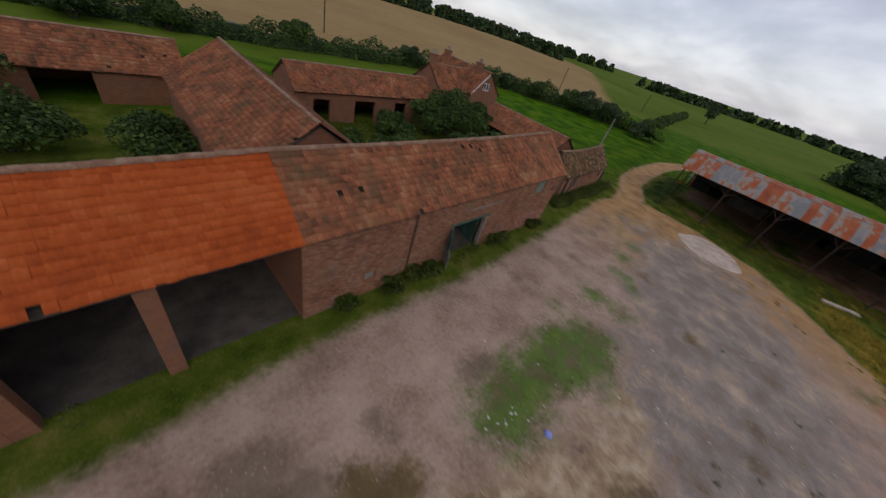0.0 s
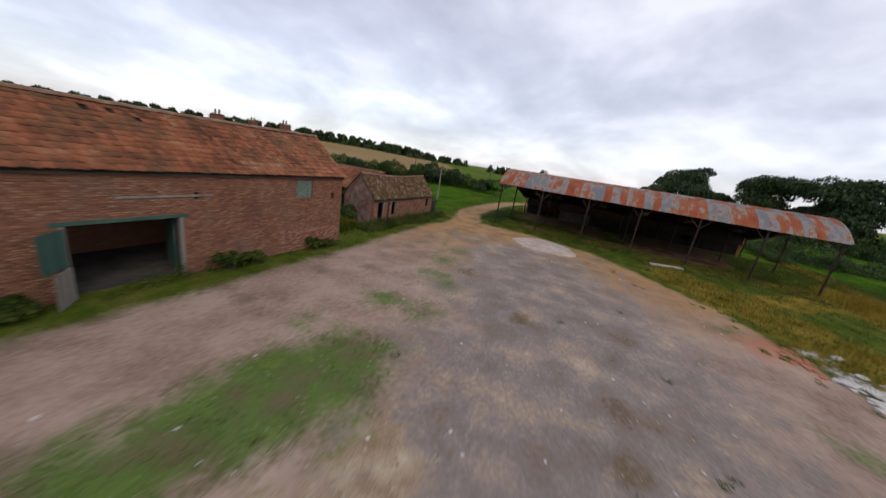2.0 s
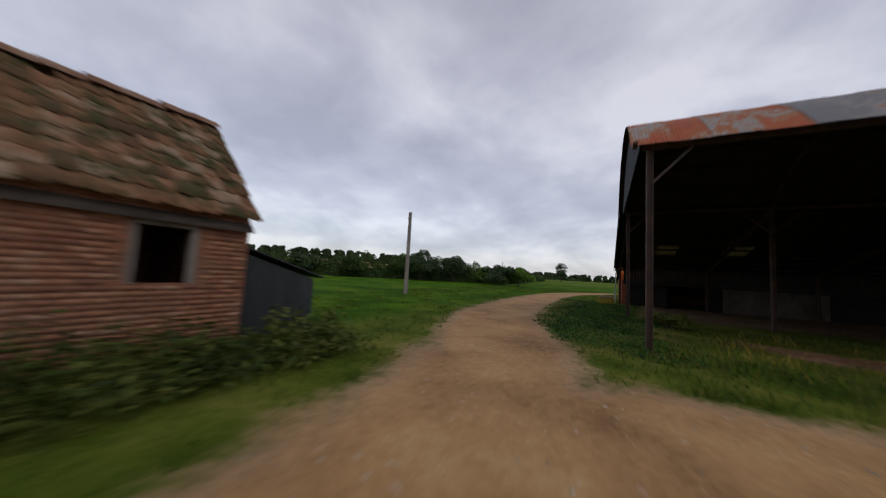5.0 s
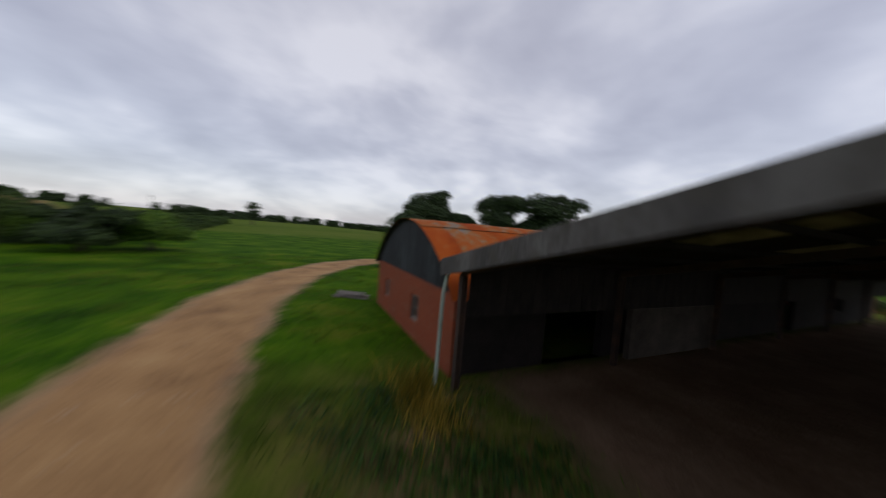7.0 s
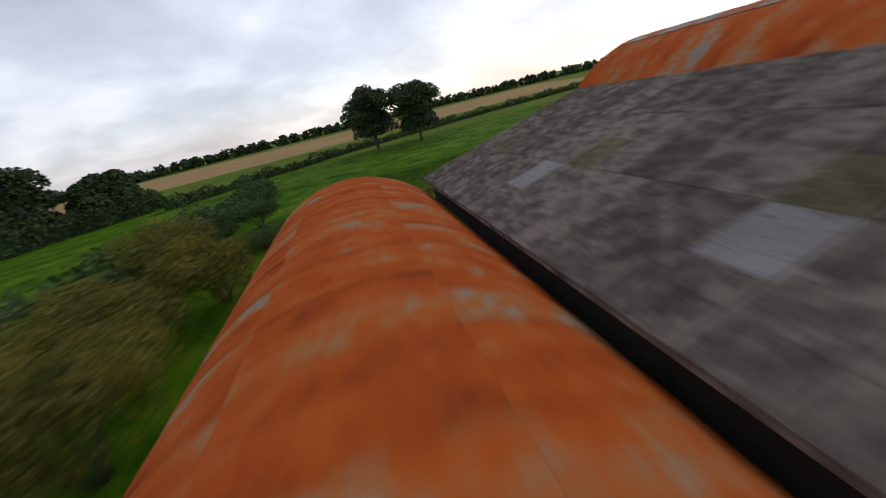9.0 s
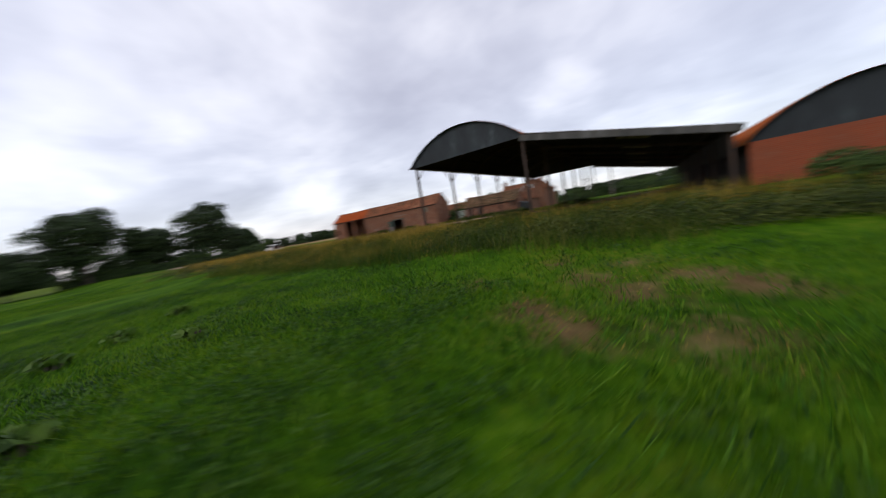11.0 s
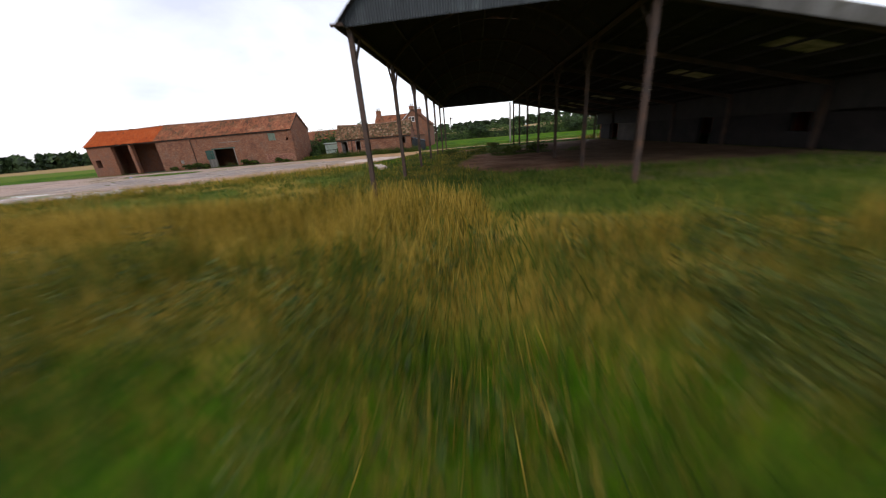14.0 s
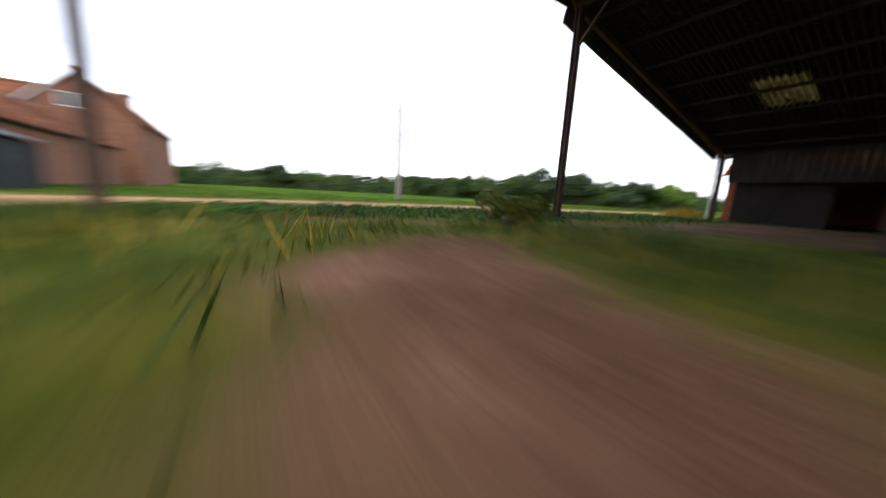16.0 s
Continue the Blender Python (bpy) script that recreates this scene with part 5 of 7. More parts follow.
# cross wing, its gable to the south
wx0, wx1, wy0, wy1 = -11.2, -5.4, 55.5, 65.4
wm = (wx0 + wx1) / 2
part("wall", wall_mesh("y", wx0, wx0 + 0.3, wy0 + 0.302, wy1 - 0.302, -0.3, 4.4), M_BRICK_Y, HO)
part("wall", wall_mesh("y", wx1 - 0.3, wx1, wy0 + 0.302, wy1 - 0.302, -0.3, 4.4), M_BRICK_Y, HO)
gable_wall(HO, "y", wy1 - 0.3, wy1, wx0, wx1, -0.3, 4.6, 6.9, M_BRICK_Y)
GW = (wm - 0.85, wm + 0.35, 4.75, 5.7)
LW = (wm - 0.7, wm + 0.7, 1.2, 2.5)
zs = 5.9
part("wall", wall_mesh("x", wy0, wy0 + 0.3, wx0, wx1, -0.3, 4.4, [LW]), M_BRICK, HO)
k = (6.9 - zs) / (6.9 - 4.4)
bm = wall_mesh("x", wy0, wy0 + 0.3, wm - 2.9, wm + 2.9, 4.402, zs, [GW])
for v in bm.verts:
    if abs(v.co.x - wm) > 2.8:
        v.co.x = wm + (v.co.x - wm) * (1 - (1 - k) * (v.co.z - 4.402) / (zs - 4.402))
part("gable", bm, M_BRICK, HO)
part("gable", prism([(wm - 2.9 * k, zs + 0.002), (wm + 2.9 * k, zs + 0.002), (wm, 6.9)], "y", wy0 + 0.02, wy0 + 0.28), M_BRICK, HO)
pitched_roof(HO, wx0, wx1, wy0, wy1, 4.4, 7.0, M_PANTILE, axis="y", seed=91, sag=0.03)
part("verge_fillet", beam((wm - 3.15, wy0 - 0.15, 4.26), (wm - 0.3, wy0 - 0.15, 6.80), 0.05, 0.10), M_WHITE, HO, "white mortar fillet along the verge")
m_glass, nt_g, bs_g = base_mat("dark_window_glass")
bs_g.inputs["Base Color"].default_value, bs_g.inputs["Roughness"].default_value = (0.02, 0.022, 0.025, 1), 0.08
for a, b, p, q in (GW, LW):
    win = part("window", box(a + 0.06, b - 0.06, wy0 + 0.10, wy0 + 0.12, p + 0.06, q - 0.06), m_glass, HO, "dark glass")
    bm = bmesh.new()
    for x0, x1, z0, z1 in ((a, a + 0.09, p, q), (b - 0.09, b, p, q), (a, b, q - 0.09, q), (a, b, p, p + 0.09), ((a + b) / 2 - 0.05, (a + b) / 2 + 0.05, p, q)):
        add_box(bm, x0, x1, wy0 + 0.02, wy0 + 0.09, z0, z1)
    part("window_frame", bm, M_WHITE, win, "white painted frame")


def chimney(x, y, z0, z1):
    bm = box(x - 0.45, x + 0.45, y - 0.35, y + 0.35, z0, z1)
    add_box(bm, x - 0.52, x + 0.52, y - 0.42, y + 0.42, z1 + 0.002, z1 + 0.12)
    st = part("chimney", bm, M_BRICK, HO, "brick chimney stack")
    for dx in (-0.2, 0.2):
        pot = bmesh.new()
        bmesh.ops.create_cone(pot, cap_ends=True, segments=10, radius1=0.12, radius2=0.09, depth=0.5, matrix=Matrix.Translation((x + dx, y, z1 + 0.37)))
        part("chimney_pot", pot, M_RENDER, st, "weathered clay pot")


for x, y, z0, z1 in ((-16.0, 59.0, 5.6, 7.4), (wm, 64.6, 5.9, 7.5), (wm - 0.4, 57.6, 6.0, 7.6)):
    chimney(x, y, z0, z1)

# ---- plants ----
def quads_mesh(name, centres, normals, size, rng, aspect=1.0, droop=0.15):
    """Many small leaves: a folded quad at each centre."""
    n = len(centres)
    a = rng.normal(size=(n, 3))
    nrm = normals + 0.65 * rng.normal(size=(n, 3))
    nrm /= np.linalg.norm(nrm, axis=1, keepdims=True) + 1e-9
    t = np.cross(nrm, a)
    t /= np.linalg.norm(t, axis=1, keepdims=True) + 1e-9
    b = np.cross(nrm, t)
    s = (size * rng.uniform(0.6, 1.4, n))[:, None]
    V = np.stack([centres - t * s * 0.5, centres + b * s * 0.38 * aspect - nrm * s * droop, centres + t * s * 0.5, centres - b * s * 0.38 * aspect - nrm * s * droop], 1)
    me = bpy.data.meshes.new(name)
    me.vertices.add(4 * n); me.vertices.foreach_set("co", V.astype(np.float32).ravel())
    me.loops.add(4 * n); me.loops.foreach_set("vertex_index", np.arange(4 * n, dtype=np.int32))
    me.polygons.add(n); me.polygons.foreach_set("loop_start", np.arange(0, 4 * n, 4, dtype=np.int32))
    me.update()
    return me


def taper_tube(bm, pts, r0, r1, seg=7):
    """A limb along pts that thins from r0 to r1."""
    rows = []
    for i, p in enumerate(pts):
        p = Vector(p)
        d = (Vector(pts[min(i + 1, len(pts) - 1)]) - Vector(pts[max(i - 1, 0)])).normalized()
        s = d.cross(Vector((0.3, 0.9, 0.1))).normalized()
        u = s.cross(d)
        r = r0 + (r1 - r0) * i / (len(pts) - 1)
        rows.append([bm.verts.new(p + (s * math.cos(2 * math.pi * k / seg) + u * math.sin(2 * math.pi * k / seg)) * r) for k in range(seg)])
    for a, b in zip(rows, rows[1:]):
        for k in range(seg):
            bm.faces.new((a[k], a[(k + 1) % seg], b[(k + 1) % seg], b[k]))
    bm.faces.new(rows[0][::-1])
    bm.faces.new(rows[-1])


def leaf_shell(rng, clumps, n):
    """Points on the skins of round clumps (x, y, z, r), thinned below and broken by gaps."""
    c = np.array(clumps)
    w = c[:, 3] ** 2
    k = rng.choice(len(c), n, p=w / w.sum())
    d = rng.normal(size=(n, 3))
    d /= np.linalg.norm(d, axis=1, keepdims=True)
    d[:, 2] = np.where(d[:, 2] < -0.35, -d[:, 2] * 0.5, d[:, 2])
    rad = c[k, 3] * (0.72 + 0.38 * rng.random(n) ** 0.6)
    return c[k, :3] + d * rad[:, None] * np.array([1, 1, 0.82]), d


def tree(name, label, x, y, h, r, seed, leaf=None, n=4200, size=0.42, trunk=0.28, group=""):
    """A broadleaf tree: tapered trunk, limbs, and a crown of clumps with gaps."""
    rng = np.random.default_rng(seed)
    z0 = land(x, y).item()
    ob = thing(name, label, "tree", group, at=pose(x, y, z0, 0, 0, 0))
    th = h * trunk
    bm = bmesh.new()
    taper_tube(bm, [(0, 0, -0.2), (0.05, 0.03, th * 0.5), (0.12 * rng.normal(), 0.1, th), (0.3 * rng.normal(), 0.2 * rng.normal(), h * 0.62)], h * 0.032, h * 0.012, 9)
    clumps = [(0, 0, h * 0.66, r * 0.62), (r * 0.1, 0, h * 0.46, r * 0.62), (0, 0, h * 0.30, r * 0.5)]
    for i in range(9):
        a = 2 * math.pi * (i + rng.uniform(-0.3, 0.3)) / 9
        d = r * rng.uniform(0.40, 0.72)
        z = h * rng.uniform(0.34, 0.76)
        cr = r * rng.uniform(0.34, 0.50)
        clumps.append((d * math.cos(a), d * math.sin(a), z, cr))
        if i % 2 == 0:
            taper_tube(bm, [(0, 0, th * rng.uniform(0.75, 1.1)), (d * 0.5 * math.cos(a), d * 0.5 * math.sin(a), (th + z) * 0.52), (d * math.cos(a), d * math.sin(a), z)], h * 0.014, h * 0.004, 6)
    for i in range(7):
        a = 2 * math.pi * (i + rng.uniform(-0.3, 0.3)) / 7
        d = r * rng.uniform(0.35, 0.62)
        clumps.append((d * math.cos(a), d * math.sin(a), max(r * 0.3, h * (trunk + rng.uniform(0.02, 0.2))), r * rng.uniform(0.26, 0.40)))
    for i in range(6):
        a = rng.uniform(0, 2 * math.pi)
        d = r * rng.uniform(0.1, 0.55)
        clumps.append((d * math.cos(a), d * math.sin(a), h * rng.uniform(0.74, 0.90), r * rng.uniform(0.2, 0.32)))
    part("trunk", bm, M_BARK, ob)
    c, d = leaf_shell(rng, clumps, int(n * 1.8))
    part_mesh("crown", quads_mesh("crown", c, d, size, rng), leaf or M_LEAF, ob)
    return ob


def bush(name, label, x, y, h, r, seed, leaf=None, n=1800, size=0.2, core=True):
    rng = np.random.default_rng(seed)
    z0 = land(x, y).item()
    ob = thing(name, label, "bush", at=pose(x, y, z0))
    clumps = [(0, 0, h * 0.42, min(r, h * 0.55) * 0.85)]
    for i in range(8):
        a = 2 * math.pi * (i + rng.uniform(-0.3, 0.3)) / 8
        d = r * rng.uniform(0.45, 0.75)
        cr = r * rng.uniform(0.3, 0.45)
        clumps.append((d * math.cos(a), d * math.sin(a), max(cr * 0.7, h * rng.uniform(0.25, 0.72)), cr))
    clumps.append((0.1 * r, 0, h * 0.78, h * 0.22))
    c, d = leaf_shell(rng, clumps, n)
    c[:, 2] = np.abs(c[:, 2])
    for i in range(7):
        a = 2 * math.pi * i / 7
        bm = bmesh.new()
        taper_tube(bm, [(0.1 * math.cos(a), 0.1 * math.sin(a), -0.1), (r * 0.3 * math.cos(a), r * 0.3 * math.sin(a), h * 0.4), (r * 0.5 * math.cos(a), r * 0.5 * math.sin(a), h * 0.7)], 0.05, 0.015, 5)
        part("stem", bm, M_BARK, ob)
    part_mesh("foliage", quads_mesh("foliage", c, d, size, rng), leaf or M_LEAF2, ob)
    return ob


def hedge(label, pts, h, w, seed, leaf=None, per_m=60, size=0.3, lumps=0.35, kind="", name="hedge", core=True):
    """An unclipped hedge along pts: leaves over an uneven outline, an added dark core inside."""
    rng = np.random.default_rng(seed)
    P, N = [], []
    core_v, core_f = [], []
    off = rng.uniform(0, 50)
    for (ax, ay), (bx, by) in zip(pts, pts[1:]):
        L = math.hypot(bx - ax, by - ay)
        n = int(L * per_m * 1.5)
        t = rng.random(n)
        d = np.array([(bx - ax) / L, (by - ay) / L])
        s = np.array([-d[1], d[0]])
        along = t * L
        lump = 1 + lumps * (np.sin((along + off) * 0.9) * 0.5 + np.sin((along + off) * 0.37 + 1) * 0.6 + np.sin((along + off) * 2.3) * 0.25)
        off += L
        a = rng.uniform(0, math.pi, n)
        cu, cz = np.cos(a) * w / 2 * (0.8 + 0.35 * rng.random(n)), np.sin(a) ** 0.6 * h * lump * (0.75 + 0.3 * rng.random(n))
        cz = np.where(rng.random(n) < 0.35, cz * rng.random(n), cz)
        X = ax + d[0] * along + s[0] * cu * lump
        Y = ay + d[1] * along + s[1] * cu * lump
        P.append(np.stack([X, Y, land(X, Y) + cz], -1))
        N.append(np.stack([s[0] * np.cos(a), s[1] * np.cos(a), np.sin(a)], -1))
        if core:
            m = max(2, int(L / 2.5))
            for i in range(m + 1):
                u = L * i / m
                cx, cy = ax + d[0] * u, ay + d[1] * u
                z = float(land(cx, cy))
                k = len(core_v)
                hh = h * 0.62 * (1 + 0.2 * math.sin(u * 1.7))
                core_v += [(cx - s[0] * w * 0.3, cy - s[1] * w * 0.3, z - 0.2), (cx - s[0] * w * 0.16, cy - s[1] * w * 0.16, z + hh), (cx + s[0] * w * 0.16, cy + s[1] * w * 0.16, z + hh), (cx + s[0] * w * 0.3, cy + s[1] * w * 0.3, z - 0.2)]
                if i:
                    core_f += [(k - 4 + j, k - 3 + j, k + 1 + j, k + j) for j in range(3)]
    ob = thing(name, label, "hedge", kind=kind)
    part_mesh("foliage", quads_mesh("foliage", np.concatenate(P), np.concatenate(N), size * 1.2, rng), leaf or M_LEAF2, ob)
    # Solid dark core, added to block light between the leaves.
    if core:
        part_mesh("shade_core", raw_mesh("shade_core", core_v, core_f), M_LEAF, ob)
    return ob


OAK = "dark green oak tree with a broad uneven crown"
for i, (x, y, h, r) in enumerate(((126, -13, 21, 11), (108, -33, 21.5, 10), (98, -49, 23, 11.5), (117, -23, 12, 7.5), (102, -41, 12, 7), (118, -2, 10, 6.5), (84, -60, 14, 8), (74, -70, 10, 6.5))):
    tree("oak_tree", OAK, x, y, h, r, 100 + i, n=11000, size=0.70, trunk=0.05, group="oaks beyond the lane")
for i, (x, y, h, r) in enumerate(((14, -71, 16.0, 7.2), (3, -67, 14.5, 6.4))):
    tree("oak_tree", "oak tree standing in the green field", x, y, h, r, 130 + i, n=9000, size=0.5, trunk=0.2, group="oaks in the field")
tree("oak_tree", "lone oak tree on a far field edge", -64.8, -65.3, 11.5, 5.5, 140, n=3600, size=0.45, trunk=0.3)
for i, (x, y, h, r) in enumerate(((-88, -6, 17, 8), (-91, 19, 17, 8.5), (-92, 6, 11, 6.5), (-98, 30, 9, 5), (-86, -17, 9, 6))):
    tree("oak_tree", "dark green oak tree at the yard's far end", x, y, h, r, 150 + i, n=9000, size=0.5, trunk=0.15, group="oaks by the yard")
tree("ash_tree", "thin-crowned tree on the horizon", 190, 55, 12, 4, 170, n=900, size=0.6)

# hedges and thickets
hedge("overgrown dark green field hedge behind the farm", [(-75, 97), (-45, 92), (-27, 90), (-13, 90), (8, 90), (25, 86)], 3.0, 3.6, 201, per_m=130, size=0.30)
hedge("tall mixed hedge along the pasture", [(25, 86), (38, 74), (46, 60), (49, 48)], 3.5, 4.0, 202, per_m=300, size=0.24)
hedge("low hedge along the far pasture", [(50, 50), (75, 52), (120, 58), (190, 66)], 2.4, 3.0, 203, per_m=90, size=0.34)
hedge("tangled undergrowth below the oaks", [(126, 4), (116, -10), (102, -28), (92, -42), (80, -56), (66, -72)], 6.0, 7.0, 209, per_m=90, size=0.5)
hedge("dark thorn hedge beside the field", [(38, 27), (35.5, 18), (33.5, 12), (34, 2), (36, -14), (35, -40)], 2.7, 2.6, 204, per_m=150, size=0.24)
hedge("long clipped field hedge", [(-105, -120), (-98, -60), (-92, -20)], 2.2, 2.0, 205, per_m=50, size=0.4, lumps=0.12)
hedge("dark hedge at the yard's far end", [(-92, -10), (-84, 14), (-78, 22), (-72, 26)], 2.6, 2.6, 206, per_m=60, size=0.35)
hedge("field hedge south of the farm", [(60, -60), (20, -92), (-30, -110), (-105, -120)], 2.2, 2.4, 207, per_m=40, size=0.45)
hedge("straggling thicket behind the tin hut", [(-24, 42.5), (-18, 43.5), (-14.6, 42)], 3.2, 2.8, 208, per_m=180, size=0.2)
for i, (x, y, h, r, lf) in enumerate(((44.5, 56.4, 5.2, 3.0, M_LEAF), (41, 66, 5.2, 3.2, M_LEAF2), (45.5, 44.5, 3.4, 2.6, M_LEAF4), (42.8, 47.5, 3.6, 2.8, M_LEAF), (42.5, 62.5, 6.2, 3.4, M_LEAF), (30, 80, 4.0, 2.8, M_LEAF), (47.5, 52, 3.2, 2.2, M_LEAF4), (35, 73, 4.6, 2.6, M_LEAF2), (-38, 89, 4.2, 2.8, M_LEAF2), (-47, 88, 4.8, 3.4, M_LEAF), (-20, 91, 4.4, 2.6, M_LEAF2),
                                           (60, 49, 3.4, 2.4, M_LEAF2), (5, 89, 4.4, 2.8, M_LEAF), (55, 60, 4.0, 3.0, M_LEAF))):
    bush("thorn_bush", "rounded hawthorn bush in the field hedge", x, y, h, r, 220 + i, lf, n=4600, size=0.31)
for i, (x, y, h, r, lf, lb) in enumerate(((27.4, 24.0, 3.6, 2.1, M_LEAF4, "bright green elder bush"), (27.5, 20.5, 4.0, 2.3, M_LEAF4, "bright green elder bush"), (27.5, 17.0, 4.0, 2.3, M_LEAF4, "bright green elder bush"),
                                             (28.6, 13.4, 3.8, 2.2, M_LEAF2, "dark green bramble bush"), (28.6, 9.0, 4.0, 2.4, M_LEAF3, "olive yellow-green bush"), (29.8, 4.8, 3.9, 2.5, M_LEAF3, "olive yellow-green bush"),
                                             (28.3, 1.0, 3.6, 2.0, M_LEAF3, "olive yellow-green bush"), (31.5, -3.5, 4.0, 2.5, M_LEAF3, "olive yellow-green bush"), (32.5, -9.5, 3.2, 2.4, M_LEAF2, "dark green thorn bush"), (31, -16, 2.8, 2.3, M_LEAF2, "dark green thorn bush"))):
    bush("elder_bush", lb + " against the brick shed", x, y, h, r, 250 + i, lf, n=7500, size=0.115)
for i, (x, y, h, r) in enumerate(((-17.8, 52.2, 5.6, 3.2), (-20.6, 52.6, 4.2, 2.4), (-15.2, 50.6, 4.8, 2.4), (-25, 53, 2.6, 2.4), (-14.5, 54.5, 3.2, 2.0), (-54, 56, 4.6, 4.2), (-51, 52, 3.2, 3.0), (-57, 50, 4.4, 4.0), (-33, 50, 1.6, 2.2), (-21.0, 45.5, 3.2, 2.0), (-21.0, 38.6, 1.2, 1.0), (-40, 47, 2.6, 2.4), (-29, 47.5, 2.2, 2.2), (-45, 50, 3.0, 2.6), (-16.9, 38.6, 1.5, 0.8), (-21.4, 41.2, 2.4, 1.4))):
    bush("court_bush", "dark unkempt bush in the overgrown court", x, y, h, r, 280 + i, M_LEAF2, n=int(1600 + 900 * h), size=0.22)


for i, (x, y, h, r) in enumerate(((-38.6, 33.6, 1.0, 0.9), (-37.2, 33.7, 1.2, 1.0), (-35.9, 33.7, 0.9, 0.8), (-29.6, 33.9, 1.1, 0.9), (-28.4, 34.0, 0.8, 0.7), (-24.6, 34.0, 0.9, 0.7), (-23.6, 34.1, 0.6, 0.6), (-41.2, 33.7, 0.8, 0.7))):
    bush("nettle_clump", "dark nettle clump at the foot of the brick barn", x, y + 0.15, h * 0.8, r * 0.8, 390 + i, M_WEED, n=1500, size=0.12)
for i, (x, y, h, r) in enumerate(((19.6, -5.2, 0.7, 1.6), (22.6, -5.6, 0.9, 1.8), (25.4, -5.4, 1.1, 1.9), (28.2, -6.2, 1.2, 2.0))):
    bush("bramble_clump", "low dark bramble clump on the field bank", x, y, h, r, 330 + i, M_LEAF2, n=4200, size=0.10)
for i, (x, y, h, r) in enumerate(((6.4, 16.5, 0.55, 0.8), (8.4, 16.8, 0.6, 0.9), (5.6, 28.9, 0.5, 0.7), (1.2, 19.8, 0.5, 0.7))):
    bush("dock_clump", "clump of dark docks on the barn's earth floor", x, y, h, r, 350 + i, M_WEED, n=900, size=0.11)


def far_wood(label, pts, h, depth, seed, n, size):
    """A distant wood: ranks of leafy clumps with an uneven top."""
    rng = np.random.default_rng(seed)
    clumps = []
    for (ax, ay), (bx, by) in zip(pts, pts[1:]):
        L = math.hypot(bx - ax, by - ay)
        m = int(L / (h * 0.30)) + 1
        for i in range(m):
            u = (i + rng.random()) / m
            x, y = ax + (bx - ax) * u + rng.normal(0, depth / 3), ay + (by - ay) * u + rng.normal(0, depth / 3)
            z = land(x, y).item() - 0.08 * h
            k = rng.uniform(0.86, 1.12)
            for q in (0.14, 0.38, 0.62, 0.84):
                clumps.append((x + rng.normal(0, h * 0.12), y + rng.normal(0, h * 0.12), z + h * k * q, h * k * (0.40 - 0.22 * q)))
    c, d = leaf_shell(rng, clumps, n)
    ob = part_mesh("far_wood", quads_mesh("far_wood", c, d, size, rng), M_LEAF)
    return tagged(ob, label, "woodland", kind="stuff")


far_wood("long dark wood along the corn field's far edge", [(-420, 380), (-200, 365), (-16, 322), (60, 305), (120, 276), (180, 226), (222, 168)], 8.2, 9, 301, 90000, 2.0)
far_wood("dark wood on a far hill", [(300, 420), (480, 380), (620, 300)], 14, 30, 302, 14000, 4.2)
far_wood("dark distant wood to the east", [(420, 160), (560, 90), (600, -40), (500, -160)], 11, 20, 303, 14000, 4.2)
far_wood("distant wood beyond the southern fields", [(420, -260), (200, -420), (-60, -460), (-300, -400), (-430, -200)], 11, 20, 304, 18000, 4.0)
far_wood("distant trees to the west", [(-300, -100), (-320, 60), (-300, 200), (-420, 380)], 10, 20, 305, 14000, 4.0)


# ---- grass ----
def blades(name, x, y, h, w, lean, rng, z=None):
    """Grass blades as thin bent triangles in one mesh."""
    n = len(x)
    a = rng.uniform(0, 2 * math.pi, n)
    z = land(x, y) - 0.02 if z is None else z
    b0 = np.stack([x - np.cos(a) * w / 2, y - np.sin(a) * w / 2, z], -1)
    b1 = np.stack([x + np.cos(a) * w / 2, y + np.sin(a) * w / 2, z], -1)
    k = rng.uniform(0, 2 * math.pi, n)
    l = lean * h * rng.uniform(0.2, 1.0, n)
    m = np.stack([x + np.cos(k) * l * 0.57, y + np.sin(k) * l * 0.57, z + h * 0.6], -1)
    t = np.stack([x + np.cos(k) * l, y + np.sin(k) * l, z + h], -1)
    V = np.stack([b0, b1, m + (b1 - b0) * 0.45, t], 1)
    me = bpy.data.meshes.new(name)
    me.vertices.add(4 * n); me.vertices.foreach_set("co", V.astype(np.float32).ravel())
    F = np.arange(4 * n, dtype=np.int32)
    me.loops.add(4 * n); me.loops.foreach_set("vertex_index", F)
    me.polygons.add(n); me.polygons.foreach_set("loop_start", np.arange(0, 4 * n, 4, dtype=np.int32))
    me.update()
    return me


